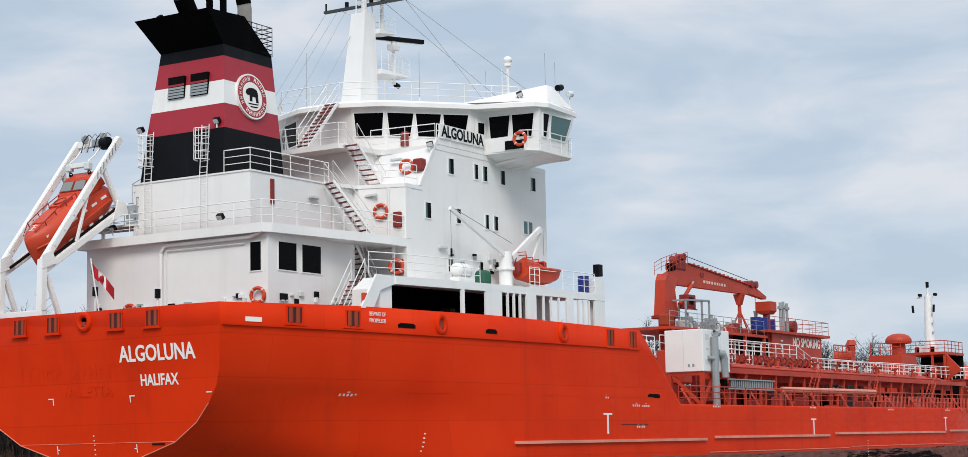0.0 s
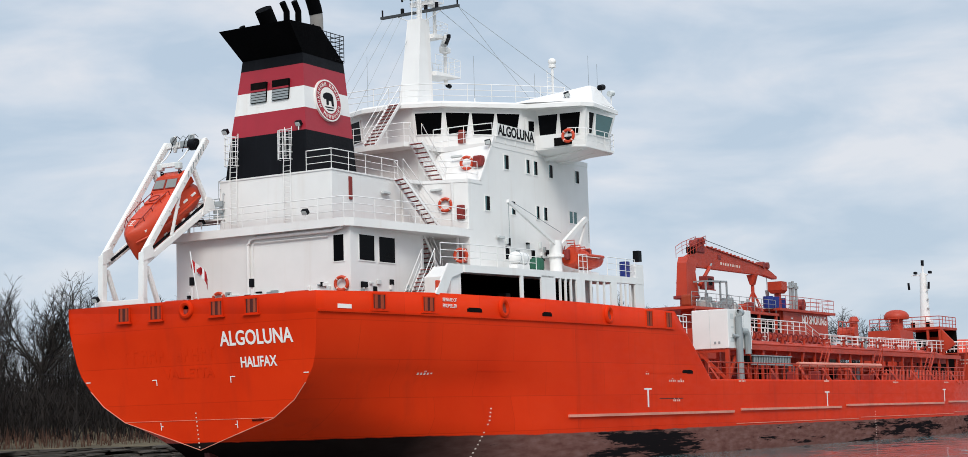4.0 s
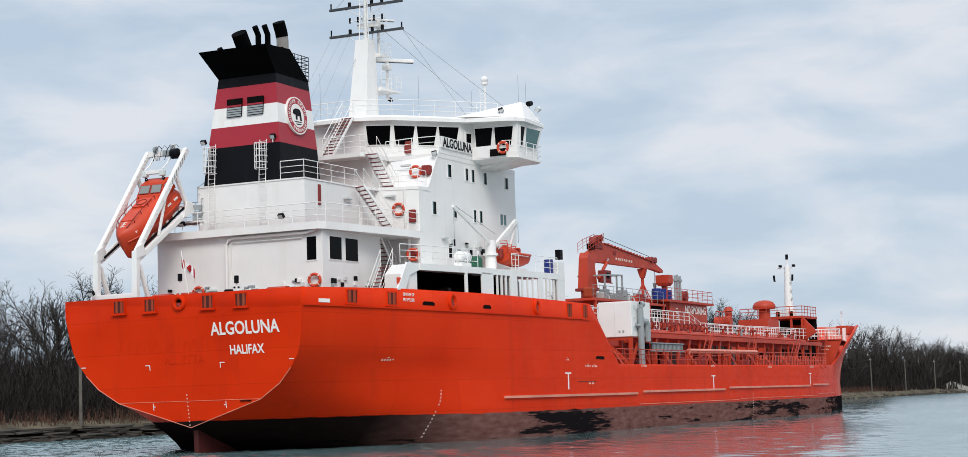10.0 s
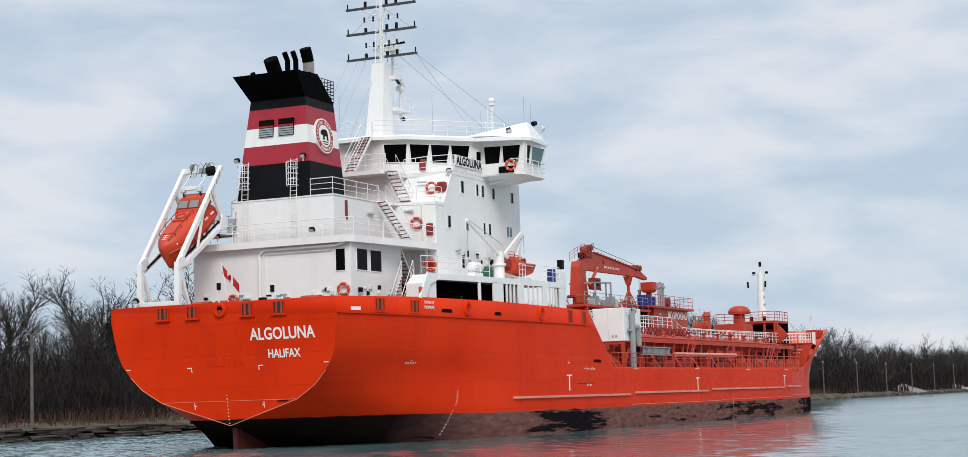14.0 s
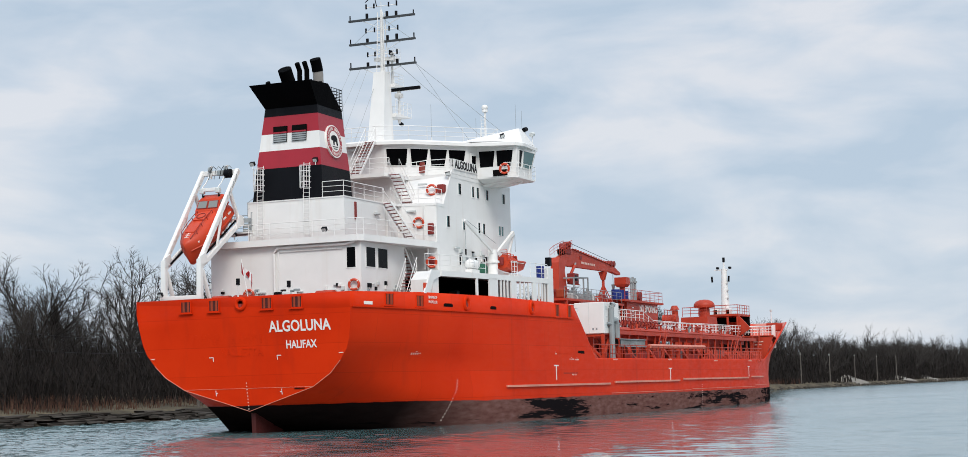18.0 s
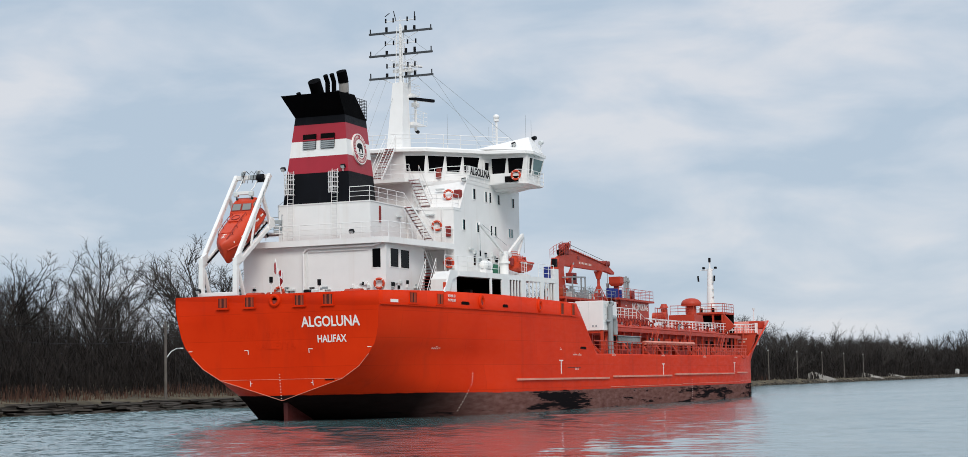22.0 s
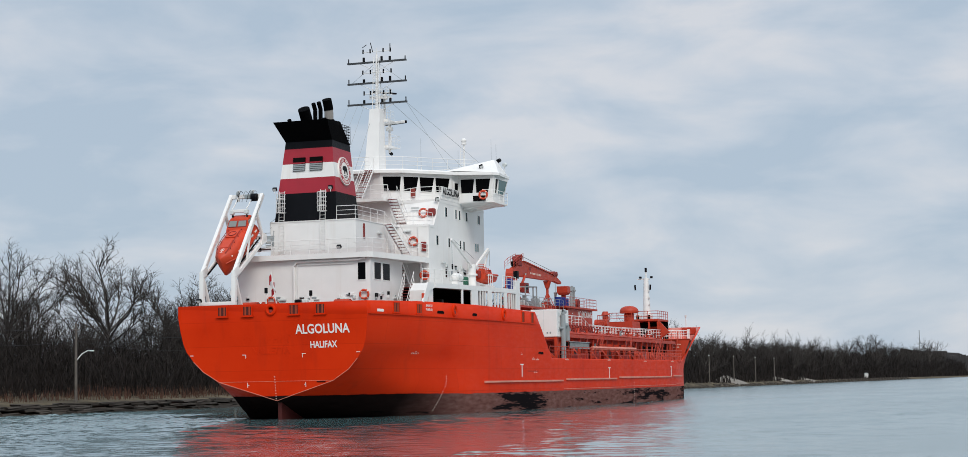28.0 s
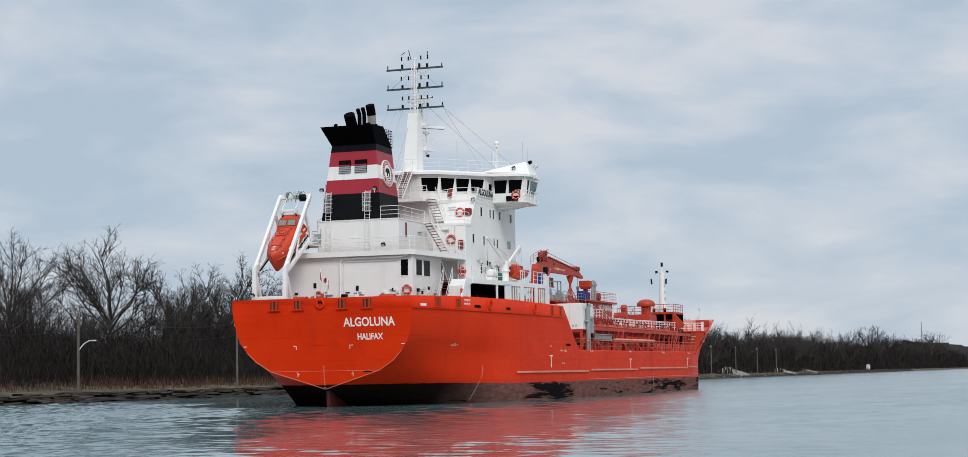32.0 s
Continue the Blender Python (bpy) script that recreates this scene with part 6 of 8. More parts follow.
    for k in range(6):
        s = 1.3 + 0.72 * k
        wy = (0.7, 0.96, 1.05, 1.09, 1.11, 1.12)[k]
        part("reflective_strip", beam(bmesh.new(), at(s, -wy + 0.02, 1.0), at(s + 0.34, -wy - 0.02, 1.01), 0.06, 0.1), LETTER, b)
        part("reflective_strip", beam(bmesh.new(), at(s + 0.2, -wy * 0.9, 0.25), at(s + 0.46, -wy * 0.9, 0.26), 0.06, 0.08), LETTER, b)
    # hand rails, hatch and fittings along the top
    for y in (-0.55, 0.55):
        part("rail_line", tube(bmesh.new(), [at(1.1, y * 0.6, 1.42), at(1.7, y, 1.62), at(2.8, y, 1.76), at(4.1, y, 1.8)], 0.025, 5), RUNGS, b, "", True)
        for s, h in ((1.7, 1.62), (2.5, 1.72), (3.3, 1.78), (4.1, 1.8)):
            part("rail_stud", tube(bmesh.new(), [at(s, y, h - 0.25), at(s, y, h)], 0.025, 5), RUNGS, b)
    part("bow_hatch", beam(bmesh.new(), at(1.75, 0.0, 1.5), at(2.7, 0.0, 1.6), 0.7, 0.1), BOATRED, b)
    part("top_hatch", beam(bmesh.new(), at(3.1, 0.0, 1.64), at(4.0, 0.0, 1.68), 0.8, 0.12), BOATRED, b)
    part("hatch_seal", torus(bmesh.new(), at(3.55, 0, 1.74), up, 0.3, 0.03, 16, 5), RUNGS, b)
    bm = bmesh.new()
    for k in range(3):
        beam(bm, at(1.25 + 0.17 * k, -0.13, 1.43 + 0.03 * k), at(1.25 + 0.17 * k, 0.17, 1.43 + 0.03 * k), 0.04, 0.05)
    beam(bm, at(1.2, 0.02, 1.43), at(1.66, 0.02, 1.5), 0.04, 0.05)
    part("bow_marking", bm, LETTER, b)
    for y in (-0.6, 0.6):
        part("lifting_eye", torus(bmesh.new(), at(5.4, y, 2.2), (0, 1, 0), 0.1, 0.03, 12, 5), BLACK, b)
        part("cabin_lamp", soft_box(0, 0.14, 0, 0.14, 0, 0.12, 0.03), BLACK, b).location = at(5.3, y - 0.07, 2.14)
    # boarding platform behind the boat
    pl = part("boarding_platform", box(bmesh.new(), 5.9, 7.4, 2.6, 6.2, 13.0, 13.1), WHITE, ship, "white boarding platform at the lifeboat's stern")
    for x, y in ((6.0, 2.7), (7.3, 2.7), (6.0, 6.1), (7.3, 6.1)):
        part("platform_leg", beam(bmesh.new(), (x, y, 12.42), (x, y, 13.0), 0.12, 0.12), WHITE, pl)
    for z in (13.35, 13.7, 14.05):
        part("platform_louvre", beam(bmesh.new(), (5.95, 2.65, z - 0.2), (5.95, 3.25, z - 0.2), 0.05, 0.28), GREY, pl)
    railing([(5.95, 2.62, 13.1), (7.35, 2.62, 13.1), (7.35, 6.15, 13.1)], ship, 1.25, 3, 0.7, GREY)
    railing([(5.95, 2.9, 14.1), (6.7, 2.62, 14.6), (7.35, 2.62, 14.3)], ship, 0.9, 2, 0.7, GREY, 0.016)

lifeboat()

# flag staff and poop deck fittings
part("flag_staff", tube(bmesh.new(), [(0.9, -0.2, 7.45), (0.6, 0.25, 10.85)], 0.03, 6), WHITE, ship, "thin flag staff at the stern")
flag = new("flag")
flag.parent = ship
flag.location = (0.62, 0.22, 10.7)
for k, (mat, nm) in enumerate(((FLAGRED, "flag_stripe"), (FLAGWHITE, "flag_field"), (FLAGRED, "flag_stripe"))):
    bm = bmesh.new()
    w = (0.5, 0.5, 0.6)[k]
    x0 = (0, 0.5, 1.0)[k]
    rows = []
    for i in range(5):
        u = x0 + w * i / 4
        rows.append([(0.2 * math.sin(u * 4.5) + dx, -u * 0.62, -u * 0.72 - hh * 0.52) for dx, hh in ((0, 0), (0.012, 0), (0.012, 1), (0, 1))])
    loft(bm, rows, True, True)
    part(nm, bm, mat, flag)
bm = bmesh.new()
for b in ((-0.2, 0.2, -0.06, 0.1), (-0.11, 0.11, -0.12, 0.16), (-0.03, 0.03, -0.2, 0.2)):
    box(bm, -0.02, 0.04, b[0], b[1], b[2], b[3])
bm.transform(Matrix.Translation((-0.03 + 0.2 * math.sin(3.6), -0.46, -0.8)))
part("flag_leaf", bm, FLAGRED, flag)
for x, y, z, w, h, mat in ((2.0, 1.35, 7.45, 0.5, 1.9, WHITE), (2.2, -2.2, 7.45, 0.35, 1.6, BLACK)):
    s = part("stern_light", tube(bmesh.new(), [(x, y, z), (x, y, z + h)], 0.06, 6), WHITE, ship, "stern light post")
    part("lamp", tube(bmesh.new(), [(x, y, z + h), (x, y, z + h + 0.4)], 0.13, 8), BLACK, s)
for y in (2.9, 1.3, -4.6):
    b = part("mooring_winch", tube(bmesh.new(), [(2.6, y - 0.6, 8.3), (2.6, y + 0.6, 8.3)], 0.45, 14), ORANGE, ship, "orange mooring winch")
    part("winch_base", box(bmesh.new(), 2.1, 3.1, y - 0.7, y + 0.7, 7.45, 8.1), ORANGE, b)
for y in (0.1, -0.5):
    part("mushroom_vent", soft_box(4.6, 5.1, y - 0.25, y + 0.2, 7.45, 8.95, 0.08), BLACK if y > 0 else PALE, ship, "vent by the house wall")
rnd_f = random.Random(12)
for k in range(16):
    y = rnd_f.uniform(-4.4, 4.8)
    z = rnd_f.uniform(8.7, 9.25)
    part("wall_fitting", soft_box(5.6, 5.72, y, y + rnd_f.uniform(0.1, 0.5), z, z + rnd_f.uniform(0.05, 0.3), 0.02), (BLACK, PALE, GREY, WHITE)[k % 4], lower)
for k in range(14):
    x = rnd_f.uniform(6.3, 12)
    z = rnd_f.uniform(8.6, 9.3)
    part("wall_fitting", soft_box(x, x + rnd_f.uniform(0.1, 0.5), -5.6, -5.5, z, z + rnd_f.uniform(0.05, 0.3), 0.02), (BLACK, PALE, GREY, WHITE)[k % 4], lower)
for k in range(16):
    x, z = rnd_f.uniform(15.2, 25), rnd_f.uniform(10.9, 12.3)
    part("wall_fitting", soft_box(x, x + rnd_f.uniform(0.15, 0.5), -6.97, -6.85, z, z + rnd_f.uniform(0.08, 0.4), 0.02), (BLACK, PALE, GREY, WHITE)[k % 4], side_house)

# ---------------------------------------------------------------- cargo deck
def container():
    c = part("deck_container", soft_box(43.9, 47.8, -8.5, -5.9, 6.65, 9.25, 0.04), WHITE, ship, "white container on an orange steel stand")
    for x in (45.2, 46.5):
        part("panel_joint", box(bmesh.new(), x, x + 0.03, -8.515, -8.5, 6.7, 9.2), PALE, c)
    part("panel_joint", box(bmesh.new(), 43.885, 43.9, -7.2, -7.17, 6.7, 9.2), PALE, c)
    for y in (-7.6, -7.9):
        part("notice", box(bmesh.new(), 43.88, 43.9, y, y + 0.14, 6.95, 7.12), GREY, c)
    for x, z, w, h in ((44.3, 8.6, 0.5, 0.35), (44.35, 8.0, 0.45, 0.1), (44.2, 7.1, 0.6, 0.3)):
        part("notice", box(bmesh.new(), x, x + w, -8.515, -8.505, z, z + h), PALE, c)
    for x, y in ((44.1, -8.3), (47.6, -8.3), (44.1, -6.1), (47.6, -6.1)):
        part("leg", beam(bmesh.new(), (x, y, 4.35), (x, y, 6.65), 0.25, 0.25), ORANGE, c)
    for a, b in (((44.1, -8.3, 4.6), (45.8, -8.3, 6.5)), ((47.6, -8.3, 4.6), (45.9, -8.3, 6.5)), ((44.1, -8.2, 6.5), (44.1, -6.1, 6.5)), ((44.1, -8.2, 4.6), (44.1, -6.3, 6.4))):
        part("brace", beam(bmesh.new(), a, b, 0.18, 0.18), ORANGE, c)
    for pts, r in (([(45.1, -8.75, 4.4), (45.1, -8.75, 8.75), (45.2, -8.75, 9.0), (45.6, -8.75, 9.05)], 0.24), ([(46.0, -8.55, 7.85), (46.3, -8.75, 7.8), (46.5, -8.75, 7.5), (46.5, -8.75, 6.3)], 0.22), ([(44.5, -8.55, 7.5), (44.9, -8.75, 7.45), (45.05, -8.75, 7.2), (45.05, -8.75, 4.4)], 0.12)):
        part("grey_pipe", tube(bmesh.new(), pts, r, 10), GREY, c, "bent grey vent pipe", True)


container()


def gangway():
    g = part("stowed_gangway", box(bmesh.new(), 47.2, 54.0, -8.75, -8.68, 5.6, 6.2), TAR, ship, "grey gangway stowed on edge along the rail")
    for k in range(23):
        x = 47.35 + 0.29 * k
        part("slat", box(bmesh.new(), x, x + 0.07, -8.8, -8.75, 5.64, 6.16), GREY, g)
    for z in (5.58, 6.18):
        part("side_beam", box(bmesh.new(), 47.1, 54.1, -8.84, -8.66, z, z + 0.07), GREY, g)
    part("gap_panel", box(bmesh.new(), 46.6, 47.1, -8.6, -8.0, 5.6, 6.2), DARK, g)
    for x in (48, 50.5, 53):
        part("support", beam(bmesh.new(), (x, -8.6, 4.35), (x, -8.6, 5.6), 0.1, 0.1), ORANGE, g)


gangway()


def deck_crane():
    cr = part("deck_crane", tube(bmesh.new(), [(56.2, 0, 4.4), (56.2, 0, 11.2)], 0.6, 16), ORANGE, ship, "orange deck crane with its jib stowed forward")
    house = [[(55.1, 0.45, 11.1), (55.1, -0.45, 11.1), (57.2, -0.45, 11.1), (57.2, 0.45, 11.1)], [(55.3, 0.4, 13.0), (55.3, -0.38, 13.0), (56.9, -0.38, 13.0), (56.9, 0.4, 13.0)], [(55.4, 0.4, 13.6), (55.4, -0.38, 13.6), (57.1, -0.38, 13.4), (57.1, 0.4, 13.4)], [(55.9, 0.5, 14.1), (55.9, -0.35, 14.1), (57.6, -0.35, 13.9), (57.6, 0.5, 13.9)]]
    part("crane_house", loft(bmesh.new(), house, True, True), ORANGE, cr)
    part("slew_ring", tube(bmesh.new(), [(56.0, 0, 10.95), (56.0, 0, 11.15)], 1.0, 20), RUNGS, cr)
    jib = prism(bmesh.new(), [(55.8, 14.0), (57.1, 13.4), (68.9, 13.46), (70.4, 13.5), (73.2, 13.28), (73.3, 13.5), (71.2, 14.1), (70.4, 14.15), (60.2, 15.0), (59.2, 15.08), (57.0, 14.4)], 0.44, "y", -0.22)
    part("jib", jib, ORANGE, cr, "orange plate girder jib")
    for y in (-0.3, 0.22):
        part("jib_flange", beam(bmesh.new(), (59.4, y + 0.04, 15.08), (70.5, y + 0.04, 14.17), 0.12, 0.06), ORANGE, cr)
    for k in range(14):
        x = 60.4 + 0.72 * k
        z = 15.0 - (x - 60.2) * 0.083
        part("jib_cleat", box(bmesh.new(), x, x + 0.22, -0.24, -0.12, z + 0.02, z + 0.16), ORANGE, cr)
    # worn writing on the web, too small to read
    x = 61.9
    for w in (0.4, 0.2, 0.35, 0.35, 0.3, 0.3, 0.2, 0.35, 0.3):
        z = 13.82 - (x - 62) * 0.012
        part("jib_marking", box(bmesh.new(), x, x + w * 0.75, -0.235, -0.22, z, z + 0.2), MARK, cr)
        x += w + 0.14
    part("jib_bracket", box(bmesh.new(), 61.4, 62.0, -0.27, -0.22, 14.25, 14.55), RUNGS, cr)
    part("jib_ram", tube(bmesh.new(), [(57.3, -0.5, 12.0), (59.6, -0.35, 13.5)], 0.14, 10), ORANGE, cr)
    part("ram_rod", tube(bmesh.new(), [(58.4, -0.43, 12.72), (60.0, -0.32, 13.76)], 0.08, 8), GREY, cr)
    cab = part("crane_cab", soft_box(57.6, 58.9, -1.0, -0.3, 11.7, 12.7, 0.05), RUNGS, cr, "dark red crane control stand")
    part("cab_window", box(bmesh.new(), 57.8, 58.5, -1.02, -1.0, 12.0, 12.5), GLASS, cab)
    part("cab_rail", box(bmesh.new(), 57.5, 59.0, -1.05, -0.98, 11.62, 11.7), ORANGE, cab)
    part("sheave_box", soft_box(57.4, 59.0, -0.3, 0.3, 14.5, 15.25, 0.1), RUNGS, cr)
    for x, z in ((57.8, 15.25), (58.7, 15.45)):
        part("winch", tube(bmesh.new(), [(x, -0.35, z), (x, 0.35, z)], 0.27, 12), RUNGS, cr)
    part("winch_motor", soft_box(56.6, 57.3, -0.3, 0.2, 14.4, 14.9, 0.06), DARK, cr)
    railing([(55.5, -0.45, 14.0), (56.6, -0.42, 14.4), (59.0, -0.4, 15.0)], ship, 0.85, 3, 0.7, ORANGE)
    railing([(55.5, 0.5, 14.0), (56.6, 0.5, 14.4), (59.0, 0.45, 15.0)], ship, 0.85, 3, 0.8, ORANGE)
    part("tip_sheave", soft_box(70.2, 71.4, -0.3, 0.3, 14.1, 14.5, 0.08), RUNGS, cr)
    for x in (70.4, 71.3):
        part("sheave", tube(bmesh.new(), [(x, -0.34, 14.3), (x, 0.34, 14.3)], 0.28, 12), RUNGS, cr)
    part("jib_wire", tube(bmesh.new(), [(58.7, 0, 15.7), (70.4, 0, 14.62)], 0.025, 4), DARK, cr)
    part("hook_wire", tube(bmesh.new(), [(71.6, 0, 13.4), (71.6, 0, 12.2)], 0.03, 4), GREY, cr)
    part("hook_block", tube(bmesh.new(), [(71.6, 0, 12.3), (71.6, 0, 11.5)], 0.2, 8, 0.08), GREY, cr)
    rest = part("jib_rest", tube(bmesh.new(), [(68.6, 0, 10.3), (68.6, 0, 13.0)], 0.15, 8), ORANGE, ship, "orange jib rest post with braces")
    part("rest_head", prism(bmesh.new(), [(-0.14, 12.6), (0.14, 12.6), (0.4, 13.42), (-0.4, 13.42)], 0.5, "x", 68.35), ORANGE, rest)
    for dy, dx in ((0.9, 0), (-0.9, 0), (0, 1.7), (0, -1.7)):
        part("rest_brace", tube(bmesh.new(), [(68.6 + dx, dy, 10.3), (68.6, 0, 12.2)], 0.05, 5), ORANGE, rest)

deck_crane()


def mid_platform():
    z1, z2 = 10.25, 10.7
    p = part("manifold_platform", box(bmesh.new(), 53.5, 70.0, -1.6, 5.5, z1 - 0.2, z1), ORANGE, ship, "orange platform over the cargo manifold")
    h = part("deck_store", box(bmesh.new(), 71.0, 81.0, -1.55, 5.0, 4.35, z2 - 0.2), ORANGE, ship, "orange deck store with a warning on its side")
    part("store_roof", box(bmesh.new(), 69.6, 82.2, -1.85, 5.4, z2 - 0.2, z2), ORANGE, h)
    lettering("warning_line", "NO SMOKING", 0.72, 5.6, Matrix.Translation((75.0, -1.57, 9.62)) @ Matrix(((1, 0, 0), (0, 0, -1), (0, 1, 0))).to_4x4(), LETTER, h, "white painted warning words", 0.02)
    for z in (9.9, 9.5, 9.1):
        part("side_lamp", box(bmesh.new(), 72.6, 72.9, -1.62, -1.55, z, z + 0.12), PALE, h)
    # near-black sheet standing in for the shade of the open space below
    part("dark_opening", box(bmesh.new(), 64.5, 70.8, -1.3, -1.2, 8.0, z1 - 0.2), DARK, p)
    railing([(53.6, -1.5, z1), (69.6, -1.5, z1)], ship, 1.05, 3, 1.4, GREY)
    railing([(69.8, -1.75, z2), (82.1, -1.75, z2), (82.1, 5.2, z2)], ship, 1.05, 3, 1.3, ORANGE)
    railing([(69.8, 5.2, z2), (79.1, 5.2, z2)], ship, 1.05, 3, 1.5, ORANGE)
    fr = part("pipe_frame", beam(bmesh.new(), (56.4, -1.4, z1), (56.4, -1.4, 12.2), 0.12, 0.12), GREY, ship, "grey pipe gantry on the platform")
    for a, b in (((56.4, -1.4, 12.2), (60.2, -1.4, 12.35)), ((60.2, -1.4, 12.35), (60.2, -1.4, z1)), ((60.2, -1.4, 12.35), (60.2, 1.0, 12.35)), ((56.4, -1.4, 12.2), (56.4, 1, 12.2)), ((60.2, 1.0, 12.35), (60.2, 1.0, z1)), ((59.0, -1.4, 12.3), (59.0, -1.4, z1))):
        part("gantry_bar", beam(bmesh.new(), a, b, 0.12, 0.12), GREY, fr)
    for x, w, hgt, m in ((57.2, 0.5, 0.6, PALE), (58.0, 0.4, 0.9, GREY), (58.7, 0.5, 0.5, GREY), (61.0, 0.7, 0.7, GREY), (62.0, 0.4, 1.0, GREY), (62.8, 0.5, 0.6, PALE), (64.5, 0.9, 0.6, ORANGE), (65.8, 0.6, 0.8, RUNGS), (66.9, 0.8, 0.5, ORANGE)):
        q = part("platform_machine", soft_box(x, x + w, -1.0, -0.2, z1, z1 + hgt, 0.06), m, ship, "small machine on the platform")
        part("pipe_stub", tube(bmesh.new(), [(x + w * 0.4, -0.9, z1 + hgt * 0.6), (x + w * 0.4, -1.25, z1 + hgt * 0.6), (x + w * 0.4, -1.35, z1 + hgt * 0.3), (x + w * 0.4, -1.35, z1)], 0.06, 6), m, q, "", True)
        part("cap", tube(bmesh.new(), [(x + w * 0.5, -0.6, z1 + hgt), (x + w * 0.5, -0.6, z1 + hgt + 0.25)], 0.14, 8), GREY, q)
    for x, y in ((68.0, -1.0), (69.2, -1.1)):
        d = part("blue_drum", tube(bmesh.new(), [(x + 1.3, y, z2), (x + 1.3, y, z2 + 0.95)], 0.42, 14), BLUE, ship, "blue plastic drum standing on deck", True)
    part("blue_drum", tube(bmesh.new(), [(72.0, -1.0, z2), (72.0, -1.0, z2 + 0.9)], 0.4, 14), BLUE, ship, "blue plastic drum standing on deck", True)
    hop = part("vent_hopper", loft(bmesh.new(), [[(70.6, -0.7, 11.95), (70.6, -1.5, 11.95), (71.6, -1.5, 11.95), (71.6, -0.7, 11.95)], [(70.5, -0.5, 12.2), (70.5, -1.7, 12.2), (71.7, -1.7, 12.2), (71.7, -0.5, 12.2)], [(70.5, -0.5, 12.9), (70.5, -1.7, 12.9), (71.7, -1.7, 12.9), (71.7, -0.5, 12.9)]], True, True), ORANGE, ship, "orange hopper-shaped vent head")
    part("hopper_post", tube(bmesh.new(), [(71.1, -1.1, 8.0), (71.1, -1.1, 12.1)], 0.28, 10), ORANGE, hop)
    for x, t in ((73.6, 13.0), (74.2, 13.1), (74.9, 13.0)):
        v = part("vent_post", tube(bmesh.new(), [(x, -1.2, z2), (x, -1.2, t)], 0.12, 8), GREY, ship, "grey vent post")
        part("vent_cap", tube(bmesh.new(), [(x, -1.2, t - 0.5), (x, -1.2, t - 0.3)], 0.22, 10), GREY, v)
    part("reel", tube(bmesh.new(), [(76.0, -1.4, z2 + 0.5), (76.0, -0.6, z2 + 0.5)], 0.5, 14), RUNGS, ship, "dark red hose reel")
    part("covered_machine", soft_box(53.6, 54.6, -1.4, -0.6, z1, z1 + 0.85, 0.15), FADED, ship, "faded orange covered machine on the crane platform")
    for x in (54, 58, 62, 66, 69.5):
        part("platform_post", beam(bmesh.new(), (x, -1.5, 4.35), (x, -1.5, z1 - 0.2), 0.2, 0.2), ORANGE, p)


mid_platform()


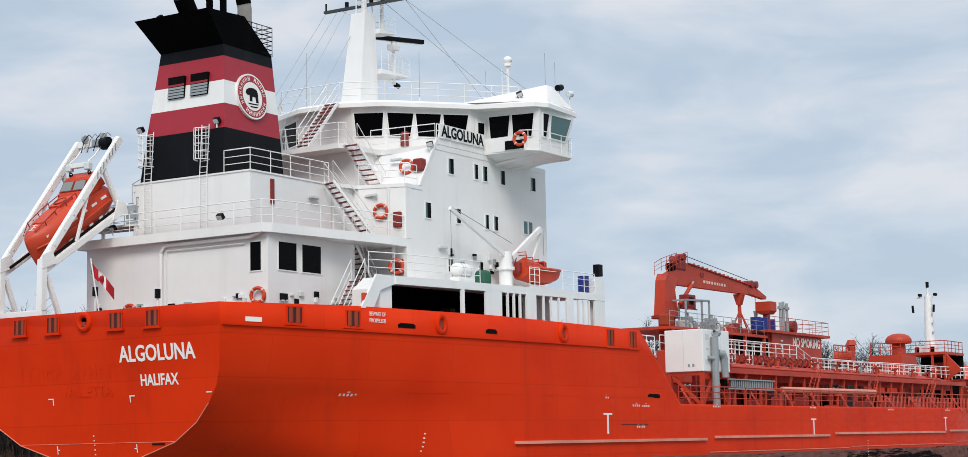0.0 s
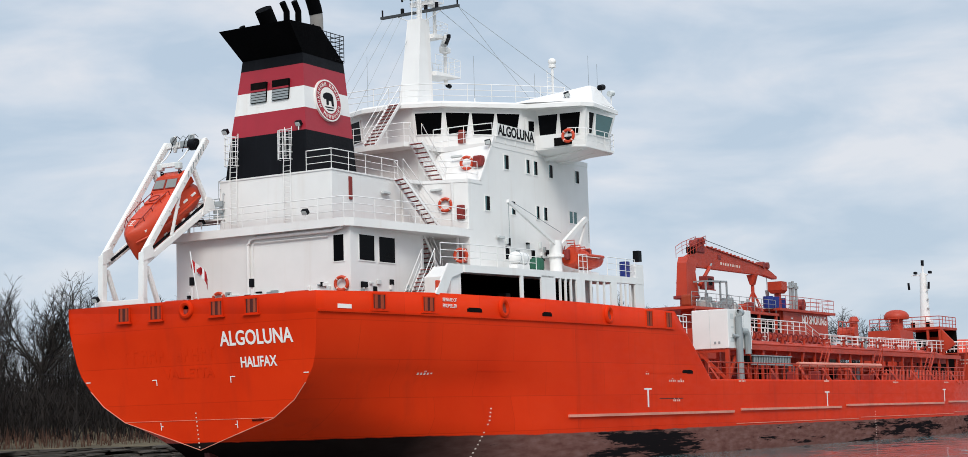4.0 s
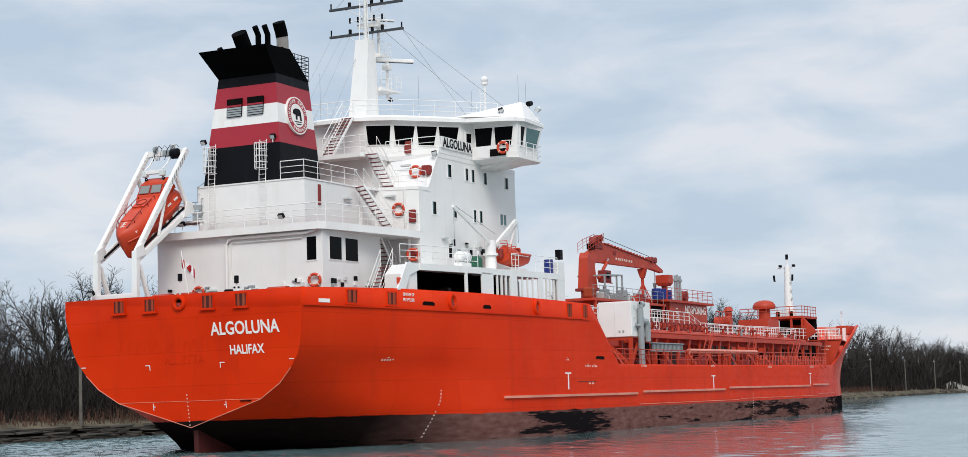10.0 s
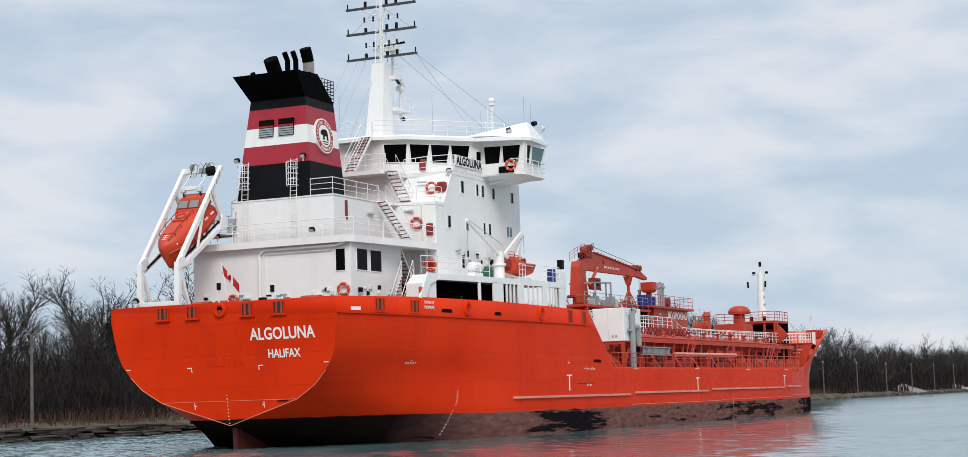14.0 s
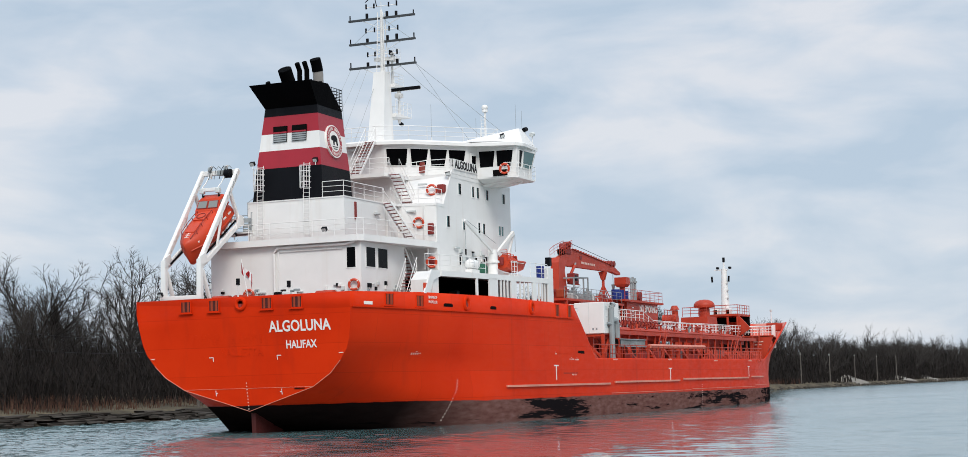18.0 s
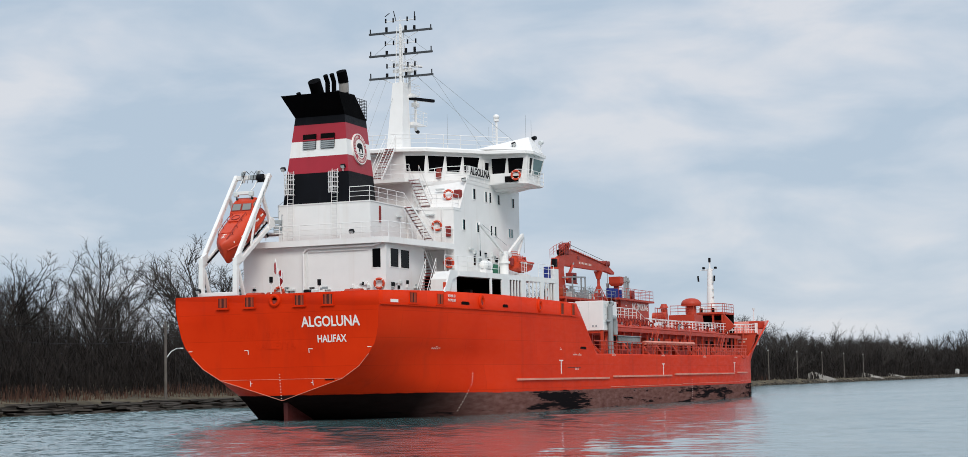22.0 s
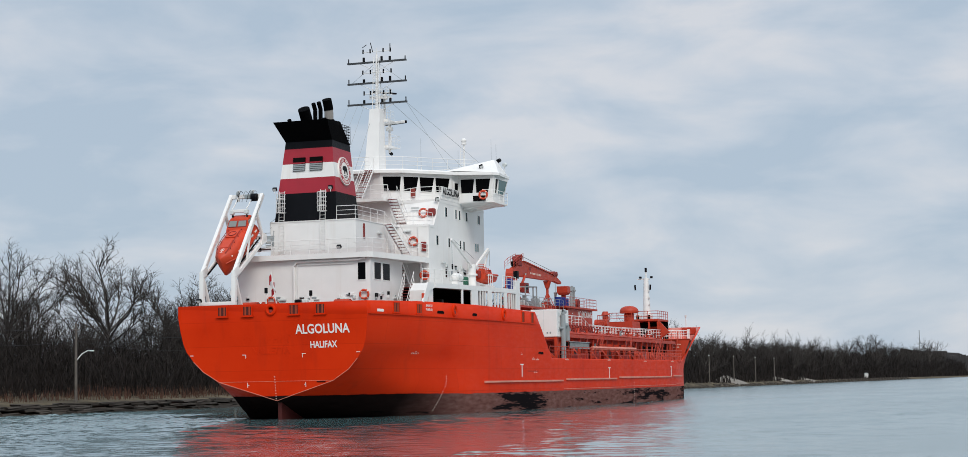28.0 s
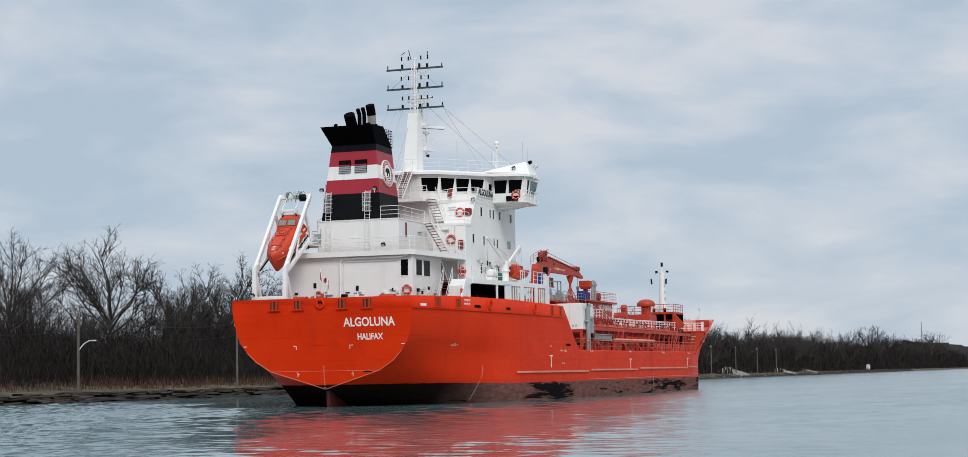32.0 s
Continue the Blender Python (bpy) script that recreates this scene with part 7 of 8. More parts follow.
def cargo_gear():
    tr = part("cargo_trunk", box(bmesh.new(), 40.0, 104.0, -2.3, 4.4, 4.35, 6.2), ORANGE, ship, "orange raised cargo trunk")
    for k in range(17):
        x = 50 + 3.2 * k
        part("trunk_stiffener", box(bmesh.new(), x, x + 0.12, -2.5, -2.3, 4.35, 6.2), ORANGE, tr)
    # catwalk with white rails
    y = -2.4
    cw = part("catwalk", box(bmesh.new(), 52.0, 73.6, y, y + 1.0, 8.4, 8.52), ORANGE, ship, "raised orange catwalk with white rails")
    part("catwalk_deck", box(bmesh.new(), 76.4, 126.0, y, y + 1.2, 7.55, 7.68), ORANGE, cw)
    railing([(52.2, y, 8.52), (73.6, y, 8.52), (76.6, y, 7.68), (91, y, 7.68)], ship, 1.05, 3, 1.3, WHITE_RAIL, 0.035)
    railing([(91.2, y, 7.72), (110, y, 7.85), (126, y, 8.05)], ship, 1.05, 3, 1.4, WHITE_RAIL, 0.035)
    railing([(52.2, y + 1, 8.52), (73.6, y + 1, 8.52), (76.6, y + 1, 7.68), (110, y + 1, 7.8)], ship, 1.05, 2, 1.5, WHITE_RAIL, 0.03)
    for x0, x1 in ((57.6, 58.6), (60.4, 61.6)):
        railing([(x0, -4.0, 7.4), (x1, -4.0, 7.4)], ship, 1.3, 4, 0.6, WHITE_RAIL, 0.035)
    stairs((57.6, -4.2, 5.6), (59.4, -3.2, 8.4), 0.7, (0, 1, 0), ship, coat=ORANGE)
    for x in [52 + 3.2 * k for k in range(23)]:
        part("catwalk_post", beam(bmesh.new(), (x, y + 0.1, 6.2), (x, y + 0.1, 7.55 if x > 75 else 8.4), 0.16, 0.16), ORANGE, cw)
    # pipe deck that roofs the side passage
    rk = part("pipe_rack", box(bmesh.new(), 54.0, 106.0, -5.4, -2.35, 7.05, 7.15), ORANGE, ship, "orange pipe deck over the side passage")
    part("rack_edge", box(bmesh.new(), 54.0, 106.0, -5.5, -5.4, 6.9, 7.25), ORANGE, rk)
    part("rack_girder", box(bmesh.new(), 54.0, 106.0, -4.0, -3.8, 6.55, 7.05), ORANGE, rk)
    for k in range(20):
        x = 54.5 + 2.65 * k
        part("rack_post", beam(bmesh.new(), (x, -5.3, 4.35), (x, -5.3, 6.95), 0.16, 0.16), ORANGE, rk)
        if k % 3 == 1:
            part("rack_knee", prism(bmesh.new(), [(x, 6.95), (x + 0.7, 6.95), (x, 6.2)], 0.06, "y", -5.33), ORANGE, rk)
    # lockers, cases and pipe stubs in the passage
    rnd = random.Random(21)
    for k in range(16):
        x = 56 + 3.0 * k + rnd.uniform(-.6, .6)
        w, h = rnd.uniform(0.5, 1.3), rnd.uniform(0.7, 1.9)
        part("passage_locker", soft_box(x, x + w, -3.3, -2.6, 4.35, 4.35 + h, 0.05), (ORANGE, RUNGS, DARK, ORANGE, GREY)[k % 5], ship, "small locker or machine in the side passage")
    for x0, z0, x1, z1 in ((66.5, 4.5, 68.6, 7.0), (79.0, 4.5, 80.9, 7.0), (92.5, 4.5, 95.2, 7.0)):
        la = part("inclined_ladder", beam(bmesh.new(), (x0, -5.65, z0), (x1, -5.65, z1), 0.06, 0.16), ORANGE, ship, "orange inclined ladder up to the pipe deck")
        part("ladder_side", beam(bmesh.new(), (x0, -6.25, z0), (x1, -6.25, z1), 0.06, 0.16), ORANGE, la)
        for k in range(1, 9):
            u = k / 9
            part("step", box(bmesh.new(), x0 + (x1 - x0) * u - 0.1, x0 + (x1 - x0) * u + 0.1, -6.25, -5.65, z0 + (z1 - z0) * u, z0 + (z1 - z0) * u + 0.04), RUNGS, la)
        part("ladder_rail", tube(bmesh.new(), [(x0, -6.3, z0), (x0, -6.3, z0 + 0.95), (x1, -6.3, z1 + 0.95), (x1, -6.3, z1)], 0.025, 5), ORANGE, la)
    for k in range(8):
        yy = -5.1 + 0.42 * k
        part("cargo_pipe", tube(bmesh.new(), [(50 + rnd.uniform(0, 6), yy, 7.36 + 0.12 * (k % 2)), (101 + rnd.uniform(-6, 4), yy, 7.36 + 0.12 * (k % 2))], 0.13 + 0.04 * (k % 2), 8), ORANGE, ship, "orange cargo pipe along the deck")
    for k in range(9):
        x = 62 + 4.4 * k
        v = part("pipe_valve", tube(bmesh.new(), [(x, -5.0, 7.4), (x, -5.0, 8.0)], 0.1, 8), ORANGE, ship, "orange pipe valve with a dark red wheel")
        part("hand_wheel", torus(bmesh.new(), (x, -5.0, 8.0), (0, 0.3, 1), 0.26, 0.04, 14, 5), RUNGS, v)
        part("flange", tube(bmesh.new(), [(x - 0.06, -4.68, 7.42), (x + 0.06, -4.68, 7.42)], 0.26, 10), RUNGS, v)
    # manifold valves
    for row, z in enumerate((7.55, 8.05)):
        for k in range(15):
            x = 57.5 + 1.05 * k + 0.4 * row
            v = part("manifold_valve", tube(bmesh.new(), [(x, -3.0, z), (x, -3.9, z)], 0.26, 10), ORANGE, ship, "orange manifold valve with a hand wheel")
            part("hand_wheel", torus(bmesh.new(), (x, -3.95, z), (0.3, 1, 0), 0.34, 0.06, 12, 5), RUNGS, v)
    # risers, elbows and small valves above the pipe deck
    for k in range(46):
        x = 52.5 + 1.15 * k + rnd.uniform(-.4, .4)
        yy = -5.2 + rnd.uniform(0, 2.2)
        h = rnd.uniform(0.25, 0.95)
        r = rnd.uniform(0.05, 0.12)
        kind = k % 4
        base = 7.15
        if kind == 0:
            pts = [(x, yy, base), (x, yy, base + h), (x + 0.12, yy, base + h + 0.12), (x + 0.5, yy, base + h + 0.14)]
        elif kind == 1:
            pts = [(x, yy, base), (x, yy, base + h)]
        elif kind == 2:
            pts = [(x, yy, base), (x, yy, base + h * 0.6), (x, yy - 0.12, base + h * 0.72), (x, yy - 0.5, base + h * 0.74), (x, yy - 0.6, base + h * 0.6), (x, yy - 0.6, base)]
        else:
            pts = [(x, yy, base), (x + 0.25, yy, base + h)]
        q = part("pipe_riser", tube(bmesh.new(), pts, r, 7), (ORANGE, ORANGE, RUNGS, ORANGE, GREY)[k % 5], ship, "short bent pipe on the pipe deck", True)
        if kind < 2:
            part("cap", tube(bmesh.new(), [Vector(pts[-1]), Vector(pts[-1]) + Vector((0.1 if kind == 0 else 0, 0, 0 if kind == 0 else 0.1))], r * 1.7, 8), RUNGS, q)
    # deck rail, long hose pipe and small deck fittings
    railing([(38.6, -9.35, 4.6), (60, -9.05, 4.65), (80, -8.7, 4.75), (98, -8.1, 4.85)], ship, 1.05, 3, 1.7, ORANGE, 0.03)
    railing([(34.4, -9.0, 7.4), (36.6, -8.9, 7.4)], ship, 1.05, 3, 1.0, WHITE_RAIL, 0.03)
    part("hose_pipe", tube(bmesh.new(), [(56.0, -8.5, 5.7), (74.5, -8.2, 5.8)], 0.2, 10), LINE, ship, "long pale red pipe along the rail")
    for k in range(34):
        x = 40 + 1.75 * k + rnd.uniform(-.4, .4)
        yy = -7.9 + rnd.uniform(-.5, 1.6)
        h = rnd.uniform(0.4, 1.5)
        if k % 3 == 0:
            t = part("deck_vent", tube(bmesh.new(), [(x, yy, 4.35), (x, yy, 4.35 + h)], 0.12, 8), ORANGE, ship, "orange deck vent")
            part("vent_head", tube(bmesh.new(), [(x, yy, 4.3 + h), (x, yy, 4.5 + h)], 0.25, 10), ORANGE, t)
        elif k % 3 == 1:
            part("deck_frame", beam(bmesh.new(), (x, -8.6, 4.4), (x + rnd.uniform(0.8, 1.6), -7.4, 5.6), 0.12, 0.12), ORANGE, ship, "slanting orange deck brace")
        else:
            part("deck_box", soft_box(x, x + rnd.uniform(0.5, 1.2), yy, yy + 0.7, 4.35, 4.6 + h * 0.6, 0.05), (ORANGE, ORANGE, RUNGS)[k % 3], ship, "orange deck locker")
    for k in range(26):
        x = 76 + 0.9 * k
        part("hatch_brace", beam(bmesh.new(), (x, -7.8, 4.5), (x + 0.9, -7.6, 5.6), 0.1, 0.1), ORANGE, ship, "orange lattice brace by the rail")
    part("bulwark_ladder", beam(bmesh.new(), (36.0, -8.8, 7.4), (39.4, -8.6, 4.6), 0.5, 0.08), WHITE_RAIL, ship, "white sloping deck ladder")
    for x, z in ((41, 6.2), (50, 6.2)):
        part("trunk_store", soft_box(x, x + 2.0, -4.2, -2.2, z, z + 2.2, 0.06), ORANGE, ship, "orange store box on the trunk")
    w = part("windlass", tube(bmesh.new(), [(88.5, -1.4, 9.2), (88.5, 0.2, 9.2)], 0.55, 14), ORANGE, ship, "orange deck winch")
    part("winch_bed", box(bmesh.new(), 87.6, 89.2, -1.4, 0.2, 7.0, 8.3), ORANGE, w)
    vt = part("vent_tower", tube(bmesh.new(), [(90.2, -0.6, 7.0), (90.2, -0.6, 10.5)], 0.34, 12), ORANGE, ship, "orange vent tower with a capped head", True)
    part("vent_cap", tube(bmesh.new(), [(90.2, -0.6, 10.3), (90.2, -0.6, 10.75)], 0.52, 12, 0.3), ORANGE, vt)
    for k in range(9):
        part("rung", tube(bmesh.new(), [(89.8, -0.85, 7.6 + 0.3 * k), (89.8, -0.35, 7.6 + 0.3 * k)], 0.025, 5), ORANGE, vt)
    railing([(84.6, -1.2, 8.5), (89.4, -1.2, 8.5)], ship, 1.6, 3, 1.0, ORANGE, 0.04)


cargo_gear()


def forward_end():
    # mushroom vent
    rings = []
    for r, z in ((0.95, 8.0), (0.95, 10.7), (0.9, 10.95), (1.75, 10.98), (1.85, 11.15), (1.8, 11.4), (1.45, 11.7), (0.8, 11.88), (0.05, 11.93)):
        rings.append([(104.0 + r * 0.66 * math.cos(a), r * 0.66 * math.sin(a), z) for a in [math.tau * i / 24 for i in range(24)]])
    part("mushroom_vent", loft(bmesh.new(), rings, True, True), ORANGE, ship, "large orange mushroom vent", True)
    part("vent_house", prism(bmesh.new(), [(-1.1, 4.35), (2.6, 4.35), (2.4, 9.9), (-0.75, 9.9)], 4.0, "x", 102.5), ORANGE, ship, "orange house under the vent")
    railing([(102.5, -0.7, 9.95), (102.5, 2.2, 9.95)], ship, 1.05, 3, 1.0, ORANGE, 0.035)
    # open-fronted shelter with mast
    sh = part("forecastle_shelter", box(bmesh.new(), 110.6, 116.4, -2.2, 2.0, 10.15, 10.4), ORANGE, ship, "orange open-fronted forecastle shelter")
    # back wall in near black, so the shelter's inner shade is painted on
    part("shelter_back", box(bmesh.new(), 116.0, 116.2, -2.2, 2.0, 7.6, 10.15), DARK, sh)
    for y in (-2.1, -0.9, 1.9):
        part("shelter_post", beam(bmesh.new(), (110.8, y, 7.6), (110.8, y, 10.15), 0.22, 0.22), ORANGE, sh)
    part("shelter_cheek", prism(bmesh.new(), [(-2.2, 10.15), (-2.2, 7.7), (-3.6, 8.6)], 0.3, "x", 111.0), ORANGE, sh)
    railing([(110.7, 2.0, 10.4), (110.7, -2.15, 10.4), (116.2, -2.15, 10.4)], ship, 1.05, 3, 1.2, ORANGE, 0.035)
    part("windlass_drum", tube(bmesh.new(), [(112.5, -1.9, 8.7), (112.5, -0.4, 8.7)], 0.75, 16), ORANGE, ship, "orange anchor windlass drum")
    # bulkhead with a near-black panel that paints the shade of its opening
    bh = part("forecastle_bulkhead", prism(bmesh.new(), [(-4.9, 4.3), (4.9, 4.3), (6.3, 7.7), (-6.3, 7.7)], 0.2, "x", 111.0), ORANGE, ship, "orange forecastle bulkhead")
    part("dark_opening", box(bmesh.new(), 110.94, 111.0, -3.4, 3.8, 4.7, 7.35), DARK, bh)
    for k, (z, n) in enumerate(((6.9, 7), (6.55, 5))):
        for i in range(n):
            y = -3.9 - 0.17 * i - 0.12 * k
            part("bulkhead_marking", box(bmesh.new(), 110.96, 111.0, y - 0.11, y, z, z + 0.13), MARK, bh)
    stairs((109.4, -4.2, 4.4), (110.8, -4.3, 7.7), 0.8, (0, 1, 0), ship, coat=ORANGE)
    railing([(111.1, -2.6, 7.72), (111.1, -6.1, 7.72)], ship, 1.05, 3, 1.1, WHITE_RAIL, 0.04)
    # foremast
    fm = part("foremast", tube(bmesh.new(), [(112.0, -0.35, 10.4), (112.0, -0.35, 15.9)], 0.56, 12, 0.32), WHITE, ship, "white foremast with lamps", True)
    part("mast_tip", tube(bmesh.new(), [(112.0, -0.35, 15.9), (112.0, -0.35, 16.8)], 0.1, 6), WHITE, fm)
    part("mast_lamp", tube(bmesh.new(), [(112.0, -0.35, 16.7), (112.0, -0.35, 17.25)], 0.16, 8), BLACK, fm)
    part("cross_arm", beam(bmesh.new(), (112.0, 0.85, 15.75), (112.0, -0.85, 15.75), 0.14, 0.12), WHITE, fm)
    for y in (0.75, -0.75):
        part("deck_lamp", soft_box(111.7, 112.2, y - 0.5, y - 0.2, 15.85, 16.12, 0.06), BLACK, fm)
    for y, z in ((1.05, 14.6), (-0.95, 14.6)):
        part("loudhailer", tube(bmesh.new(), [(111.7, y, z - 0.3), (111.7, y * 1.05, z + 0.4)], 0.12, 8), BLACK, fm)
    for z in (12.3, 13.2, 14.1):
        part("mast_fitting", soft_box(111.5, 111.8, -0.9, -0.78, z, z + 0.2, 0.03), PALE, fm)
    for y in (0.75, -0.75):
        part("mast_foot", soft_box(111.4, 112.4, y - 0.32, y + 0.32, 10.4, 11.1, 0.05), WHITE, fm)
        part("foot_opening", box(bmesh.new(), 111.38, 111.4, y - 0.2, y + 0.2, 10.45, 10.95), DARK, fm)
    j = part("jack_staff", tube(bmesh.new(), [(127.0, -2.2, 7.6), (127.0, -2.2, 11.2)], 0.06, 6), WHITE, ship, "thin white jack staff at the bow")
    part("staff_lamp", tube(bmesh.new(), [(127.0, -2.2, 11.1), (127.0, -2.2, 11.35)], 0.16, 8), PALE, j)
    part("bow_stand", beam(bmesh.new(), (124.0, -3.2, 6.4), (124.0, -3.2, 9.3), 0.35, 0.35), WHITE, ship, "white bow fairlead stand")
    part("bow_box", soft_box(125, 128, -3.4, -2.0, 8.6, 9.6, 0.08), ORANGE, ship, "orange mooring gear on the bow")


forward_end()

# ---------------------------------------------------------------- woods on the far bank
def limb(vs, fs, p, d, length, r, seg, sides, bend, rnd, up=0.1):
    """One tapering crooked limb into the lists; gives points along it."""
    pts, dirs = [p.copy()], [d.copy()]
    for i in range(seg):
        d = (d + Vector((rnd.uniform(-bend, bend), rnd.uniform(-bend, bend), rnd.uniform(-bend, bend) + up))).normalized()
        p = p + d * (length / seg)
        pts.append(p.copy())
        dirs.append(d.copy())
    base = len(vs)
    for i, (q, e) in enumerate(zip(pts, dirs)):
        a = Vector((0, 0, 1)) if abs(e.z) < 0.9 else Vector((1, 0, 0))
        u = e.cross(a).normalized()
        w = e.cross(u)
        rr = r * (1 - 0.75 * i / seg)
        for k in range(sides):
            t = math.tau * k / sides
            vs.append(q + (u * math.cos(t) + w * math.sin(t)) * rr)
    for i in range(seg):
        for k in range(sides):
            a, b = base + i * sides + k, base + i * sides + (k + 1) % sides
            fs.append((a, b, b + sides, a + sides))
    return pts, dirs


def side_way(d, angle, rnd):
    a = Vector((0, 0, 1)) if abs(d.z) < 0.9 else Vector((1, 0, 0))
    u = d.cross(a).normalized()
    w = d.cross(u)
    t = rnd.uniform(0, math.tau)
    return (d * math.cos(angle) + (u * math.cos(t) + w * math.sin(t)) * math.sin(angle)).normalized()


def mesh_of(vs, fs, material):
    me = bpy.data.meshes.new("wood")
    me.from_pydata([tuple(v) for v in vs], [], fs)
    me.materials.append(material)
    return me


def dome_tree(seed, height):
    """Short bole, long rising limbs that fan into a broad domed crown."""
    rnd = random.Random(seed)
    tv, tf, cv, cf = [], [], [], []
    pts, dirs = limb(tv, tf, Vector((0, 0, -0.4)), Vector((0, 0, 1)), height * 0.46, height * 0.021, 7, 8, 0.07, rnd, 0.12)
    for i in range(15):
        k = rnd.uniform(2.6, 6.9)
        j = min(6, int(k))
        p = pts[j].lerp(pts[j + 1], k - j)
        low = (7 - k) / 4.5
        d = side_way(dirs[j], 0.38 + 0.8 * low + rnd.uniform(-0.1, 0.2), rnd)
        l1 = height * rnd.uniform(0.42, 0.54)
        p1, d1 = limb(tv, tf, p, d, l1, height * 0.0088, 7, 5, 0.13, rnd, 0.045)
        for a in range(11):
            q = rnd.randrange(2, 8)
            p2, d2 = limb(cv, cf, p1[q], side_way(d1[q], rnd.uniform(0.35, 0.8), rnd), l1 * rnd.uniform(0.22, 0.42), height * 0.0036, 4, 3, 0.16, rnd, 0.1)
            for b in range(7):
                q2 = rnd.randrange(1, 5)
                p3, d3 = limb(cv, cf, p2[q2], side_way(d2[q2], rnd.uniform(0.3, 0.8), rnd), height * rnd.uniform(0.045, 0.09), height * 0.0018, 2, 3, 0.22, rnd, 0.1)
                for c in range(3):
                    limb(cv, cf, p3[rnd.randrange(1, 3)], side_way(d3[1], rnd.uniform(0.3, 0.8), rnd), height * rnd.uniform(0.025, 0.055), height * 0.0012, 1, 3, 0.2, rnd, 0.05)
    return mesh_of(tv, tf, BARK), mesh_of(cv, cf, TWIG)


def bare_tree(seed, height, spread=1.0, limbs=8, rich=True):
    rnd = random.Random(seed)
    tv, tf, cv, cf = [], [], [], []
    pts, dirs = limb(tv, tf, Vector((0, 0, -0.4)), Vector((0, 0, 1)), height * 0.62, height * 0.022, 7, 7, 0.09, rnd, 0.12)
    for i in range(limbs):
        k = rnd.uniform(1.6, 7)
        j = min(6, int(k))
        p = pts[j].lerp(pts[j + 1], k - j) if j < 7 else pts[-1]
        d = side_way(dirs[j], rnd.uniform(0.45, 0.85) * spread, rnd)
        l1 = height * rnd.uniform(0.3, 0.5) * (1.1 - 0.05 * j)
        p1, d1 = limb(tv, tf, p, d, l1, height * 0.010, 5, 5, 0.16, rnd, 0.1)
        for a in range(8 if rich else 4):
            q = rnd.randrange(1, 6)
            p2, d2 = limb(cv, cf, p1[q], side_way(d1[q], rnd.uniform(0.4, 0.9), rnd), l1 * rnd.uniform(0.3, 0.55), height * 0.0042, 3, 3, 0.2, rnd, 0.1)
            for b in range(7 if rich else 5):
                q2 = rnd.randrange(1, 4)
                p3, d3 = limb(cv, cf, p2[q2], side_way(d2[q2], rnd.uniform(0.3, 0.8), rnd), height * rnd.uniform(0.05, 0.11), height * 0.0021, 2, 3, 0.25, rnd, 0.08)
                for c in range(3):
                    limb(cv, cf, p3[rnd.randrange(1, 3)], side_way(d3[1], rnd.uniform(0.3, 0.8), rnd), height * rnd.uniform(0.03, 0.07), height * 0.0013, 1, 3, 0.2, rnd, 0.05)
    for a in range(10):
        p2, d2 = limb(cv, cf, pts[-1], side_way(dirs[-1], rnd.uniform(0.1, 0.6), rnd), height * rnd.uniform(0.15, 0.3), height * 0.005, 3, 4, 0.15, rnd, 0.12)
        for b in range(6):
            limb(cv, cf, p2[rnd.randrange(1, 4)], side_way(d2[2], rnd.uniform(0.3, 0.7), rnd), height * rnd.uniform(0.06, 0.1), height * 0.002, 2, 3, 0.2, rnd, 0.08)
    return mesh_of(tv, tf, BARK), mesh_of(cv, cf, TWIG)


TREES = [dome_tree(11, 16), bare_tree(12, 16, 1.0, 10), dome_tree(13, 16), bare_tree(14, 16, 0.7, 8)]
FAR_TREES = [bare_tree(21, 16, 1.2, 9, False), bare_tree(22, 16, 0.9, 8, False), bare_tree(23, 16, 0.6, 7, False), dome_tree(24, 16)]


def plant(k, x, y, z, height, turn, kinds=None, broad=1.0):
    kinds = kinds or TREES
    t = thing("bare_tree", "leafless grey-brown deciduous tree on the canal bank", "tree", "bare trees on the far bank", at=(x, y, z))
    t.rotation_euler = (0, 0, turn)
    grow = height / TALL[kinds[k][1].name]
    t.scale = (grow * broad, grow * broad, grow)
    part("trunk", kinds[k][0], BARK, t)
    part("crown", kinds[k][1], TWIG, t)
    return t


TALL = {c.name: max(v.co.z for v in c.vertices) for _, c in TREES + FAR_TREES}


def bank_z(x, y):
    d = y - bank_y(x)
    return lerp_table([(0.6, 0.35), (2.2, 1.1), (5, 1.4), (9, 1.8), (16, 2.7), (28, 3.5), (60, 4.5), (160, 5)], d)


